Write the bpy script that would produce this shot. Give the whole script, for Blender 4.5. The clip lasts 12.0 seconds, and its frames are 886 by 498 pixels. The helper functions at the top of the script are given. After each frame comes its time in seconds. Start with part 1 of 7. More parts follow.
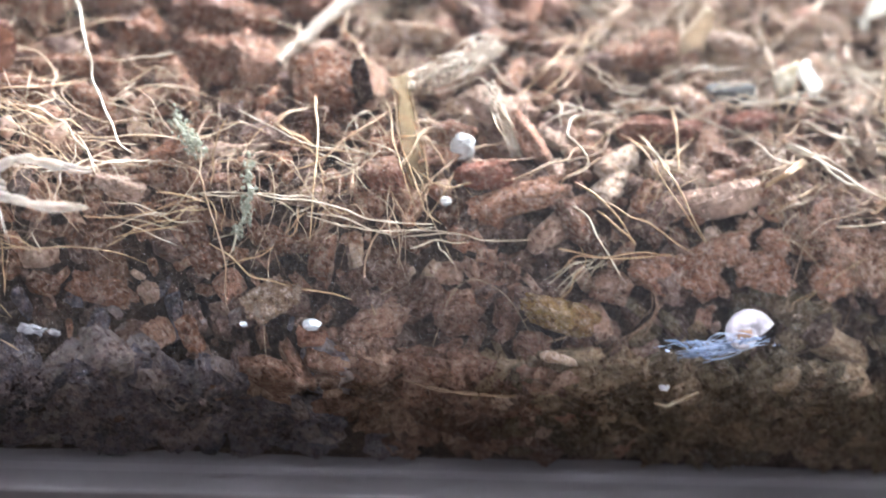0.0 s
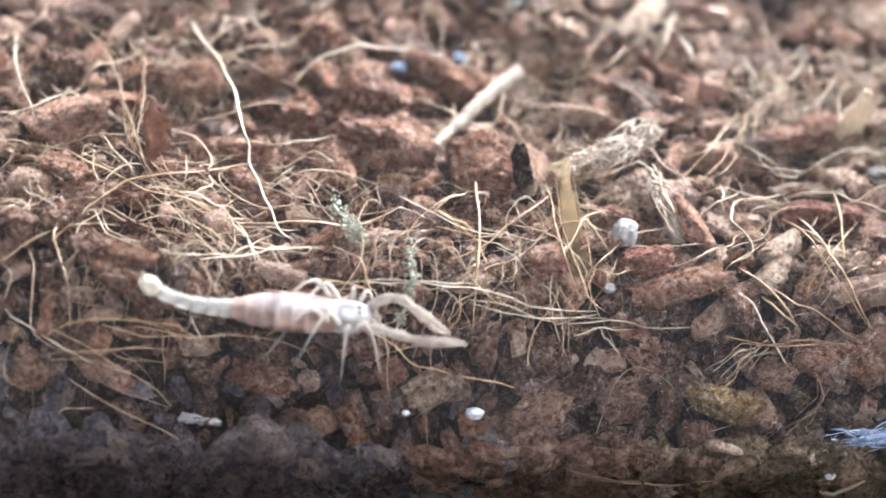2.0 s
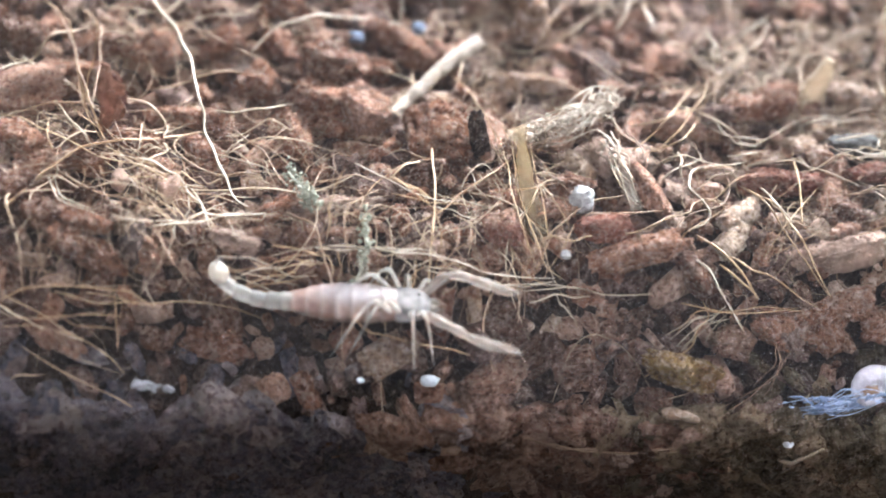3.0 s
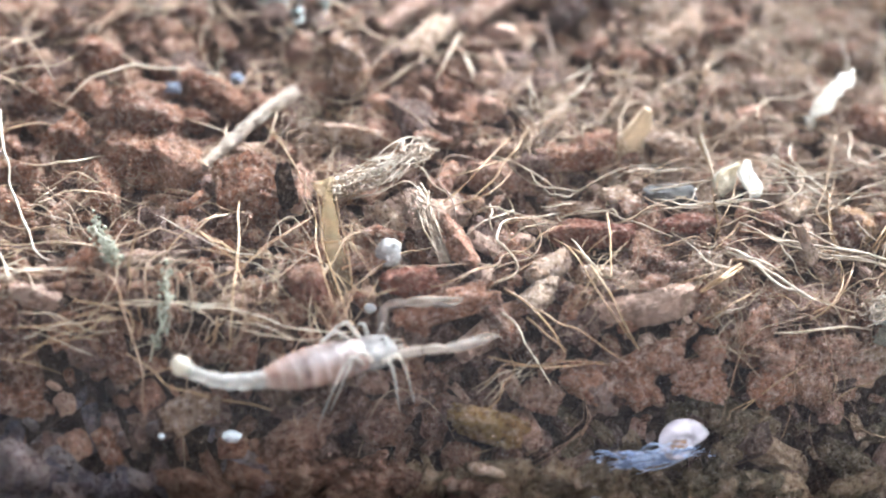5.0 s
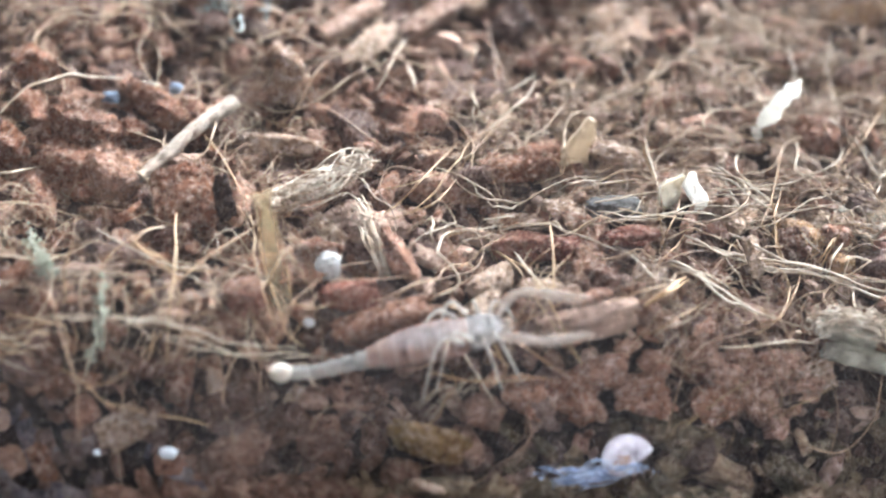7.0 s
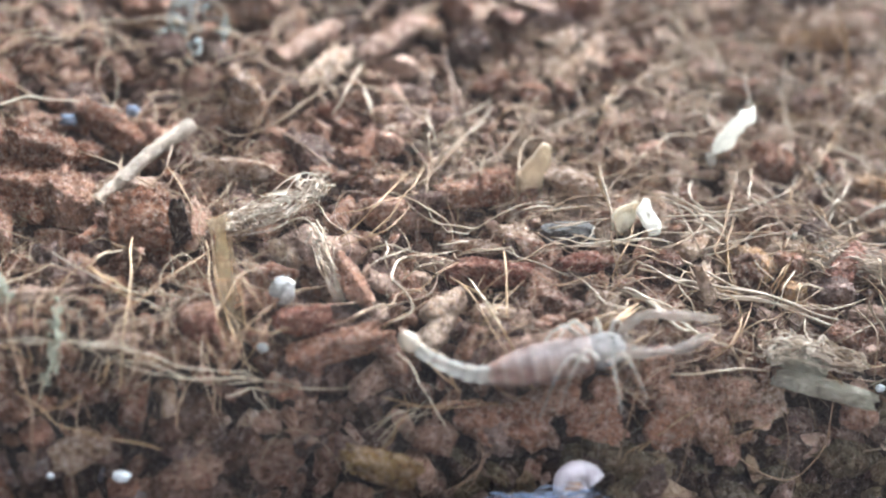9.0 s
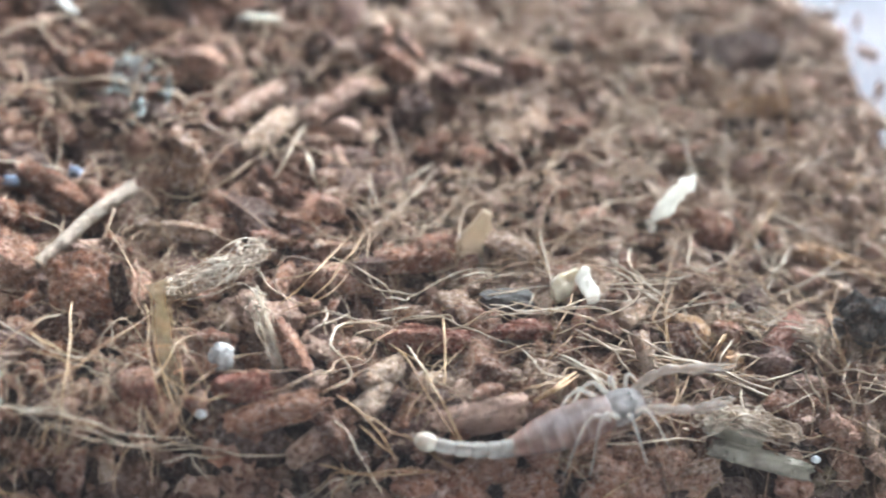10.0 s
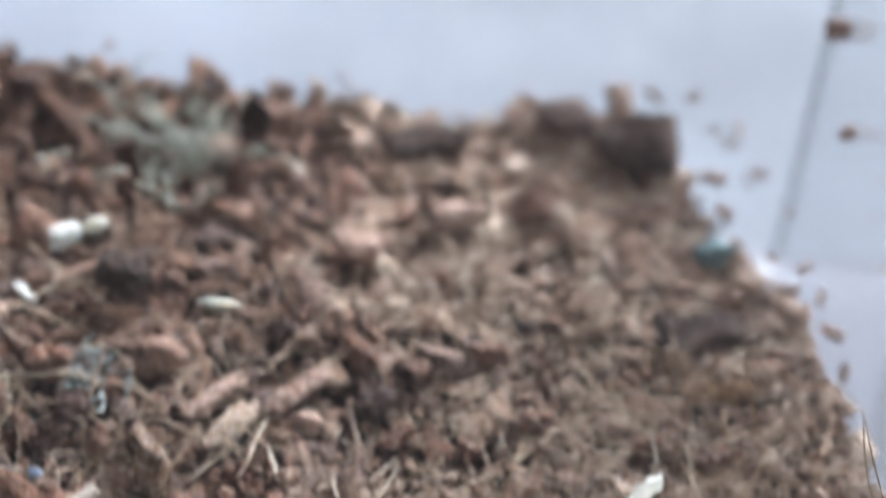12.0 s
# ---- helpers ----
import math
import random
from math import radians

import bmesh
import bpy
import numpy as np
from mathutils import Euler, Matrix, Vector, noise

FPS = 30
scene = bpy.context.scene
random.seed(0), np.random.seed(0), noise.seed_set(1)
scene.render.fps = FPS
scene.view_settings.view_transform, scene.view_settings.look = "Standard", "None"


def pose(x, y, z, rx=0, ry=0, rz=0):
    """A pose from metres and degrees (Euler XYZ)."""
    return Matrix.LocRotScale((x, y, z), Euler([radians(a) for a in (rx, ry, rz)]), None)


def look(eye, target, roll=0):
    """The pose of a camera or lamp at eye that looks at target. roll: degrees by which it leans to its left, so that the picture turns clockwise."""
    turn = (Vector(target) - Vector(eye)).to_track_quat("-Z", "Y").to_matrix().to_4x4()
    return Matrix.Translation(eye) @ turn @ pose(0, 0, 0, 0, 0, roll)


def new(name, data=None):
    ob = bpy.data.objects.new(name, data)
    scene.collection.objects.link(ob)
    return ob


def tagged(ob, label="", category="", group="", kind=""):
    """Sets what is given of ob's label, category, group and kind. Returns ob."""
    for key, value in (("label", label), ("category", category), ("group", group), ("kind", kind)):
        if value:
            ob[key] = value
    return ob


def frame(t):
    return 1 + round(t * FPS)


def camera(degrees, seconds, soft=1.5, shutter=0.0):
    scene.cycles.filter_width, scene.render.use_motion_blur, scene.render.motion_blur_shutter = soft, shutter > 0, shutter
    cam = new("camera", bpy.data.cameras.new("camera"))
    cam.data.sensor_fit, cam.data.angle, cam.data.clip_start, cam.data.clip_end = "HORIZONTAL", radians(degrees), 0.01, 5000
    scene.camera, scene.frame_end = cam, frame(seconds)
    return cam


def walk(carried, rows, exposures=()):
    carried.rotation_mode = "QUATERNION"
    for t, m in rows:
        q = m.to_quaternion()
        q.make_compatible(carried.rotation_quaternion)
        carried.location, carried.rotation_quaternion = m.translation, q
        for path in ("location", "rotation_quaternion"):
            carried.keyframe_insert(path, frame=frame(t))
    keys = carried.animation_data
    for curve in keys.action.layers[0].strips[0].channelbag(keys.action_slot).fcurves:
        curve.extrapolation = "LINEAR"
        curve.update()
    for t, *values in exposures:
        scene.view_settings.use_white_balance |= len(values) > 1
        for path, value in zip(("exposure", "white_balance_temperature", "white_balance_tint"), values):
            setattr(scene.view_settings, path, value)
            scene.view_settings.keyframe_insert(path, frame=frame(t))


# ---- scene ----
import collections

cam = camera(14.0, 12.0, soft=1.5, shutter=0.5)
cam.data.dof.use_dof = True
cam.data.dof.focus_distance = 0.1735
cam.data.dof.aperture_fstop = 26.5
PATH = [
    (0, (-0.01995, -0.13292, 0.11580), (-0.00149, -0.00865, 0.00128), 7.49),
    (0.5, (-0.02285, -0.13153, 0.11630), (-0.00449, -0.00689, 0.00216), 7.50),
    (1, (-0.02783, -0.13001, 0.11610), (-0.00938, -0.00535, 0.00200), 7.52),
    (1.5, (-0.02739, -0.12974, 0.11493), (-0.00939, -0.00431, 0.00160), 7.23),
    (2, (-0.02687, -0.12923, 0.11561), (-0.00915, -0.00385, 0.00218), 7.19),
    (2.5, (-0.02490, -0.13063, 0.11470), (-0.00763, -0.00449, 0.00204), 7.04),
    (2.7, (-0.02427, -0.13068, 0.11376), (-0.00740, -0.00445, 0.00115), 6.93),
    (4.3, (-0.01602, -0.13031, 0.11230), (-0.00144, -0.00309, 0.00049), 5.85),
    (4.5, (-0.01428, -0.13028, 0.11262), (-0.00005, -0.00301, 0.00082), 5.73),
    (5, (-0.01166, -0.12884, 0.11429), (0.00243, -0.00187, 0.00213), 5.81),
    (5.5, (-0.01187, -0.12900, 0.11279), (0.00320, -0.00184, 0.00098), 5.83),
    (6, (-0.01205, -0.12805, 0.11115), (0.00260, -0.00101, -0.00085), 5.51),
    (6.5, (-0.01138, -0.12708, 0.11229), (0.00354, -0.00025, 0.00007), 5.73),
    (7, (-0.01034, -0.12647, 0.11342), (0.00541, 0.00024, 0.00119), 6.35),
    (7.2, (-0.01044, -0.12605, 0.11368), (0.00571, 0.00057, 0.00140), 6.60),
    (8.8, (-0.00921, -0.12642, 0.11532), (0.00759, -0.00006, 0.00284), 6.98),
    (9, (-0.00943, -0.12601, 0.11537), (0.00745, 0.00030, 0.00285), 7.05),
    (9.5, (-0.00922, -0.12549, 0.11656), (0.00797, 0.00059, 0.00383), 7.34),
    (10, (-0.00841, -0.12423, 0.11855), (0.01011, 0.00180, 0.00597), 8.13),
    (10.5, (-0.00730, -0.12595, 0.11748), (0.01306, 0.00059, 0.00580), 8.33),
    (11, (-0.00808, -0.12495, 0.11837), (0.01311, 0.00121, 0.00642), 8.87),
    (11.5, (-0.00958, -0.12096, 0.12194), (0.01255, 0.00596, 0.01103), 9.20),
    (12, (-0.01103, -0.11416, 0.12658), (0.01123, 0.01292, 0.01587), 9.01),
]
walk(cam, [(t, look(eye, target, roll)) for t, eye, target, roll in PATH], exposures=[(0.0, 1.77, 6420, 12.5), (1.0, 1.78, 6420, 12.5), (1.6, 1.61, 6420, 12.5), (2.0, 1.54, 6420, 12.5), (2.7, 1.51, 6420, 12.5), (4.4, 1.6, 6420, 12), (5.2, 1.44, 6430, 11.5), (6.5, 1.43, 6430, 11.5), (7.2, 1.3, 6430, 11), (9.0, 1.19, 6420, 10), (10.5, 0.99, 6350, 8), (11.2, 0.92, 6330, 7), (12.0, 0.52, 6200, 10)])

# ---- light: soft window daylight from behind and above ----
world = bpy.data.worlds.new("daylight")
scene.world = world
world.use_nodes = True
wn = world.node_tree
sky = wn.nodes.new("ShaderNodeTexSky")
sky.sky_type = "NISHITA"
sky.sun_disc = False
sky.sun_elevation, sky.sun_rotation = radians(28), radians(26)
wn.links.new(sky.outputs["Color"], wn.nodes["Background"].inputs["Color"])
wn.nodes["Background"].inputs["Strength"].default_value = 0.15
sun = new("sun", bpy.data.lights.new("sun", "SUN"))
sun.data.energy, sun.data.angle, sun.data.color = 5.5, radians(13), (0.85, 0.935, 1.0)
sun.matrix_world = look((0.5, 1.0, 0.6), (0, 0, 0))

MM = 0.001


# ---- materials ----
def material(name, base, rough=0.8, spec=0.3):
    m = bpy.data.materials.new(name)
    m.use_nodes = True
    b = m.node_tree.nodes["Principled BSDF"]
    b.inputs["Base Color"].default_value = (*base, 1)
    b.inputs["Roughness"].default_value = rough
    b.inputs["Specular IOR Level"].default_value = spec
    return m, m.node_tree, b


def ramp(tree, source, stops):
    r = tree.nodes.new("ShaderNodeValToRGB")
    while len(r.color_ramp.elements) < len(stops):
        r.color_ramp.elements.new(0.5)
    for e, (at, c) in zip(r.color_ramp.elements, stops):
        e.position, e.color = at, (*c, 1)
    tree.links.new(source, r.inputs["Fac"])
    return r.outputs["Color"]


def noise_tex(tree, coords, scale, detail=4.0, rough=0.6, kind="noise"):
    n = tree.nodes.new("ShaderNodeTexNoise" if kind == "noise" else "ShaderNodeTexVoronoi")
    n.inputs["Scale"].default_value = scale
    if kind == "noise":
        n.inputs["Detail"].default_value, n.inputs["Roughness"].default_value = detail, rough
    tree.links.new(coords, n.inputs["Vector"])
    return n.outputs["Fac" if kind == "noise" else "Distance"]


def mix(tree, a, b, fac, blend="MIX"):
    n = tree.nodes.new("ShaderNodeMix")
    n.data_type, n.blend_type = "RGBA", blend
    for socket, value in ((n.inputs["Factor"], fac), (n.inputs["A"], a), (n.inputs["B"], b)):
        if hasattr(value, "is_linked"):
            tree.links.new(value, socket)
        else:
            socket.default_value = value if isinstance(value, float) else (*value, 1)
    return n.outputs["Result"]


def bump(tree, b, heights, normal=None):
    for h, strength, dist in heights:
        n = tree.nodes.new("ShaderNodeBump")
        n.inputs["Strength"].default_value, n.inputs["Distance"].default_value = strength, dist
        tree.links.new(h, n.inputs["Height"])
        if normal is not None:
            tree.links.new(normal, n.inputs["Normal"])
        normal = n.outputs["Normal"]
    tree.links.new(normal, b.inputs["Normal"])


def husk(name, tones, per_island=False, dusty=0.35, moving=False):
    """Crumbly coir bark: three tones picked piece by piece, pale dusty crust, pits and fibre grain."""
    m, tree, b = material(name, tones[1], 0.92, 0.12)
    where = tree.nodes.new("ShaderNodeTexCoord").outputs["Object"] if moving else tree.nodes.new("ShaderNodeNewGeometry").outputs["Position"]
    if per_island:
        pick = tree.nodes.new("ShaderNodeNewGeometry").outputs["Random Per Island"]
    else:
        pick = tree.nodes.new("ShaderNodeObjectInfo").outputs["Random"]
    tone = ramp(tree, pick, [(0.0, tones[0]), (0.45, tones[1]), (0.8, tones[2]), (1.0, tones[3])])
    blotch = noise_tex(tree, where, 420.0, 5.0, 0.65)
    along = tree.nodes.new("ShaderNodeMapping")
    along.inputs["Scale"].default_value = (1.1, 6.0, 6.0) if not per_island else (700.0, 1500.0, 1500.0)
    tree.links.new(where if per_island else tree.nodes.new("ShaderNodeTexCoord").outputs["Object"], along.inputs["Vector"])
    streaks = noise_tex(tree, along.outputs["Vector"], 1.6, 4.0, 0.7)
    grain = noise_tex(tree, where, 2600.0, 6.0, 0.75)
    pits = noise_tex(tree, where, 1500.0, kind="voronoi")
    dark = mix(tree, tone, (0.55, 0.46, 0.43), ramp(tree, blotch, [(0.34, (0.6, 0.6, 0.6)), (0.54, (0, 0, 0))]), "MULTIPLY")
    dark = mix(tree, dark, (0.5, 0.39, 0.34), ramp(tree, streaks, [(0.40, (0.5, 0.5, 0.5)), (0.54, (0, 0, 0))]), "MULTIPLY")
    warm = mix(tree, dark, (0.36, 0.175, 0.1), ramp(tree, noise_tex(tree, where, 950.0, 3.0, 0.6), [(0.48, (0, 0, 0)), (0.66, (dusty * 0.9,) * 3)]))
    pale = mix(tree, warm, (0.66, 0.53, 0.465), ramp(tree, grain, [(0.47, (0, 0, 0)), (0.66, (dusty * 2.1,) * 3)]))
    pale = mix(tree, pale, (0.3, 0.23, 0.21), ramp(tree, noise_tex(tree, where, 3600.0, 4.0, 0.75), [(0.36, (0.95, 0.95, 0.95)), (0.5, (0, 0, 0))]), "MULTIPLY")
    # husk pales to the right, partly light falloff and haze put into the colour
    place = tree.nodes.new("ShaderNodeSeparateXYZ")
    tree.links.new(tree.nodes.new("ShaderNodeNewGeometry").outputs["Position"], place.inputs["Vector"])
    lighter = tree.nodes.new("ShaderNodeMapRange")
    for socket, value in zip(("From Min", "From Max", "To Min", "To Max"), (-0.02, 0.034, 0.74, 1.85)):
        lighter.inputs[socket].default_value = value
    tree.links.new(place.outputs["X"], lighter.inputs["Value"])
    # saturation drops a little towards the right
    vivid = tree.nodes.new("ShaderNodeMapRange")
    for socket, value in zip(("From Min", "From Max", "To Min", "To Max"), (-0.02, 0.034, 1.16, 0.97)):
        vivid.inputs[socket].default_value = value
    tree.links.new(place.outputs["X"], vivid.inputs["Value"])
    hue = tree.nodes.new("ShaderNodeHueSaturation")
    tree.links.new(vivid.outputs["Result"], hue.inputs["Saturation"])
    tree.links.new(mix(tree, pale, lighter.outputs["Result"], 1.0, "MULTIPLY"), hue.inputs["Color"])
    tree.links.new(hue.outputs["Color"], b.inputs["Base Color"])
    fine = noise_tex(tree, where, 7000.0, 3.0, 0.7)
    bump(tree, b, [(blotch, 0.9, 0.0007), (streaks, 0.8, 0.0004), (grain, 1.0, 0.0009), (pits, 0.9, 0.0004), (fine, 1.0, 0.0003)])
    return m


REDDISH = ((0.12, 0.063, 0.047), (0.33, 0.17, 0.118), (0.46, 0.28, 0.215), (0.6, 0.44, 0.37))
DUSKY = ((0.045, 0.032, 0.029), (0.085, 0.058, 0.051), (0.15, 0.098, 0.086), (0.24, 0.165, 0.145))
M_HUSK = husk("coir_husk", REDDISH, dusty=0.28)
# gap shade is put into the dark tones of these sunken crumbs
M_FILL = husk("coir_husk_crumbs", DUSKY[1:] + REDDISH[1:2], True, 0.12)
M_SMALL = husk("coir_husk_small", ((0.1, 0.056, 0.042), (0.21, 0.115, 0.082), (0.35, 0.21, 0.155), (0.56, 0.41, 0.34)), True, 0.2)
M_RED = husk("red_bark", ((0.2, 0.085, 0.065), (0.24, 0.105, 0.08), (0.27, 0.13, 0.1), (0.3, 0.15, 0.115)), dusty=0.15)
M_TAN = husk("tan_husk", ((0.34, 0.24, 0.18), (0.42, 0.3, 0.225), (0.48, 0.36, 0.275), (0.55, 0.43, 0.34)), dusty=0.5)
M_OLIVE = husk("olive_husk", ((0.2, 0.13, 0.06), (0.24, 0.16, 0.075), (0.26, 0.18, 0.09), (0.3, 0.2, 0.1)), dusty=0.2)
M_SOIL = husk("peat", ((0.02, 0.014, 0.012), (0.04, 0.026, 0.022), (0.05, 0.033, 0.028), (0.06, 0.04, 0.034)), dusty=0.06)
# olive with algae, darkened to carry the front slope's shade
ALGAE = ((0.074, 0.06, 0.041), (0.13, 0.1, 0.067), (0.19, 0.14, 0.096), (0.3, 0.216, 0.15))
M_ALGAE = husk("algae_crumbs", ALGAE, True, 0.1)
# fine pale husk; far-right haze is partly put into these tones
M_PALE_FINE = husk("pale_husk", ((0.24, 0.15, 0.108), (0.36, 0.25, 0.185), (0.47, 0.36, 0.28), (0.56, 0.455, 0.375)), True, 0.3)
# bluish black: shade and wall reflections put into the crumbs' colour
M_SHADED_PEAT = husk("shaded_peat", ((0.085, 0.083, 0.107), (0.135, 0.127, 0.16), (0.195, 0.177, 0.207), (0.3, 0.25, 0.255)), True, 0.12)
# darker copy of the small husk tones, front shade put in
DIM_TONES = ((0.085, 0.05, 0.039), (0.175, 0.1, 0.076), (0.29, 0.178, 0.138), (0.46, 0.33, 0.275))
M_DIMMED = husk("dimmed_husk", DIM_TONES, True, 0.12)


def strand(name, tones, per_island=False, rough=0.55):
    """Coir fibre: slightly glossy, mottled along its length."""
    m, tree, b = material(name, tones[1], rough, 0.4)
    where = tree.nodes.new("ShaderNodeNewGeometry").outputs["Position"]
    pick = tree.nodes.new("ShaderNodeNewGeometry").outputs["Random Per Island"] if per_island else tree.nodes.new("ShaderNodeObjectInfo").outputs["Random"]
    tone = ramp(tree, pick, [(0.0, tones[0]), (0.5, tones[1]), (1.0, tones[2])])
    mott = noise_tex(tree, where, 700.0, 4.0, 0.7)
    fine = noise_tex(tree, where, 5200.0, 3.0, 0.7)
    tree.links.new(mix(tree, tone, (0.55, 0.42, 0.3), ramp(tree, mott, [(0.35, (0.75, 0.75, 0.75)), (0.6, (0, 0, 0))]), "MULTIPLY"), b.inputs["Base Color"])
    bump(tree, b, [(fine, 0.6, 0.00006)])
    return m


M_PALE = strand("pale_fibre", ((0.31, 0.24, 0.175), (0.4, 0.325, 0.25), (0.52, 0.445, 0.36)))
M_GOLD = strand("golden_fibre", ((0.27, 0.16, 0.085), (0.36, 0.23, 0.125), (0.43, 0.3, 0.18)))
M_BROWN = strand("brown_fibre", ((0.19, 0.115, 0.075), (0.27, 0.17, 0.115), (0.35, 0.24, 0.16)))
M_LOOSE = strand("loose_fibre", ((0.17, 0.1, 0.065), (0.31, 0.205, 0.13), (0.47, 0.37, 0.27)), True)


# ---- meshes ----
def joined(name, pieces, mat):
    """One mesh out of many (verts, faces) arrays of triangles or quads."""
    base, vs, fs = 0, [], []
    for v, f in pieces:
        vs.append(v)
        fs.append(f + base)
        base += len(v)
    v, f = np.concatenate(vs), np.concatenate(fs)
    me = bpy.data.meshes.new(name)
    n = f.shape[1]
    me.vertices.add(len(v))
    me.vertices.foreach_set("co", v.astype(np.float32).ravel())
    me.loops.add(f.size)
    me.loops.foreach_set("vertex_index", f.astype(np.int32).ravel())
    me.polygons.add(len(f))
    me.polygons.foreach_set("loop_start", np.arange(0, f.size, n, dtype=np.int32))
    me.polygons.foreach_set("use_smooth", np.ones(len(f), bool))
    me.materials.append(mat)
    me.update()
    me.validate()
    return me


def part(name, bm_or_mesh, mat, parent, label="", smooth=True):
    """Link a bmesh or mesh as one object under a thing or a part."""
    me = bm_or_mesh
    if isinstance(me, bmesh.types.BMesh):
        me = bpy.data.meshes.new(name)
        bm_or_mesh.to_mesh(me)
        bm_or_mesh.free()
        me.materials.append(mat)
        me.polygons.foreach_set("use_smooth", [smooth] * len(me.polygons))
    ob = new(name, me)
    ob.parent = parent
    return tagged(ob, label)


def ico(level):
    bm = bmesh.new()
    bmesh.ops.create_icosphere(bm, subdivisions=level, radius=1.0)
    v = np.array([tuple(p.co) for p in bm.verts])
    bm.verts.index_update()
    f = np.array([[q.index for q in p.verts] for p in bm.faces])
    bm.free()
    return v, f


def chunk_shape(level, seed, square=0.62, rough=0.10, cuts=5, groove=0.04, grain=0.0, stretch=(7.5, 4.2, 3.4)):
    """A broken chunk inside a cube of side 2: squarish, cut by flat breaks, then roughened into fibre grooves and crumbs."""
    rng = random.Random(seed)
    v, f = ico(level)
    v = np.sign(v) * np.abs(v) ** square
    v /= np.abs(v).max(0)
    for _ in range(cuts):
        n = np.array([rng.gauss(0, 0.7), rng.gauss(0, 1), rng.gauss(0, 1)])
        n /= np.linalg.norm(n)
        reach = (v @ n).max() * rng.uniform(0.62, 0.85)
        over = np.maximum(v @ n - reach, 0)
        v -= over[:, None] * n * 0.9
    off = Vector((rng.uniform(0, 50), rng.uniform(0, 50), rng.uniform(0, 50)))
    out = []
    for p in v:
        q = Vector(p)
        a = noise.fractal(q * 1.3 + off, 0.9, 2.1, 3)
        b = noise.fractal(q * 4.5 + off, 0.8, 2.2, 3)
        g = noise.noise(Vector((q.x * 0.8, q.y * 5.0, q.z * 5.0)) + off) + (0.9 * noise.noise(q * 8.5 + off) if level > 2 else 0.0)
        lump = 0.0
        if grain:
            w = Vector((q.x * stretch[0], q.y * stretch[1], q.z * stretch[2])) + off
            lump = grain * (0.55 - noise.voronoi(w)[0][0]) * (0.6 + 0.8 * noise.noise(q * 2.0 - off))
            lump += 0.5 * grain * (0.5 - noise.voronoi(w * 2.1)[0][0]) + grain * rng.uniform(-0.12, 0.12)
        out.append(p * (1 + rough * (1.5 * a + 0.9 * b) + groove * g + lump))
    v = np.array(out)
    v[:, 1] += 0.18 * rng.uniform(-1, 1) * v[:, 0] ** 2
    v[:, 2] += 0.15 * rng.uniform(-1, 1) * v[:, 0] ** 2
    return v / np.abs(v).max(0), f


def crumbly(shape, seed, count, level, low, high):
    """The same chunk with small crumbs stuck all over its skin."""
    rng = random.Random(seed)
    v, f = shape
    grain, gf = ico(level)
    vs, fs, base = [v], [f], len(v)
    for _ in range(count):
        p = v[rng.randrange(len(v))]
        g = grain * np.array([rng.uniform(low, high) for _ in range(3)]) * (1 + 0.35 * np.array([[rng.uniform(-1, 1)] for _ in grain]))
        vs.append(g @ np.array(Euler((rng.uniform(0, 6), rng.uniform(0, 6), 0)).to_matrix()).T + p * rng.uniform(0.93, 1.02))
        fs.append(gf + base)
        base += len(grain)
    return np.concatenate(vs), np.concatenate(fs)


CHUNKS = [crumbly(chunk_shape(5, 100 + k, (0.36, 0.44, 0.52, 0.66)[k % 4], (0.09, 0.13, 0.11)[k % 3], 4 + k % 4, 0.1, 0.2), 60 + k, 70, 1, 0.02, 0.075) for k in range(14)]
MIDDLES = [chunk_shape(4, 700 + k, (0.3, 0.36, 0.44)[k % 3], 0.14, 7, 0.15, 0.22, (5.5, 3.2, 2.6)) for k in range(18)]
SMALLS = [chunk_shape(3, 740 + k, (0.36, 0.46, 0.6)[k % 3], 0.16, 5, 0.12, 0.2, (3.4, 2.4, 2.0)) for k in range(26)]
CRUMBS = [chunk_shape(2, 300 + k, (0.45, 0.6, 0.75)[k % 3], 0.2, 4, 0.08) for k in range(16)]


def tube(points, radii, sides=6, steps=5):
    """A smooth tapered strand through points (Catmull-Rom), as arrays."""
    p = np.array(points, float)
    p = np.vstack([2 * p[0] - p[1], p, 2 * p[-1] - p[-2]])
    line, rad = [], []
    n = len(points)
    for i in range(1, n):
        for s in range(steps):
            u = s / steps
            a, b, c, d = p[i - 1], p[i], p[i + 1], p[i + 2]
            line.append(0.5 * (2 * b + (c - a) * u + (2 * a - 5 * b + 4 * c - d) * u * u + (3 * b - a - 3 * c + d) * u ** 3))
            rad.append(np.interp(i - 1 + u, np.linspace(0, n - 1, len(radii)), radii))
    line.append(p[-2])
    rad.append(radii[-1])
    line, rad = np.array(line), np.array(rad)
    way = np.gradient(line, axis=0)
    way /= np.linalg.norm(way, axis=1)[:, None] + 1e-12
    side = np.cross(way, (0.13, 0.21, 1.0))
    side /= np.linalg.norm(side, axis=1)[:, None] + 1e-12
    over = np.cross(side, way)
    ang = np.arange(sides) * 2 * np.pi / sides
    ring = line[:, None] + rad[:, None, None] * (np.cos(ang)[None, :, None] * side[:, None] + np.sin(ang)[None, :, None] * over[:, None])
    v = np.vstack([ring.reshape(-1, 3), line[:1], line[-1:]])
    f = []
    m = len(line)
    for i in range(m - 1):
        for k in range(sides):
            a, b = i * sides + k, i * sides + (k + 1) % sides
            f.append((a, b, b + sides))
            f.append((a, b + sides, a + sides))
    for k in range(sides):
        f.append((m * sides, (k + 1) % sides, k))
        f.append((m * sides + 1, (m - 1) * sides + k, (m - 1) * sides + (k + 1) % sides))
    return v, np.array(f)


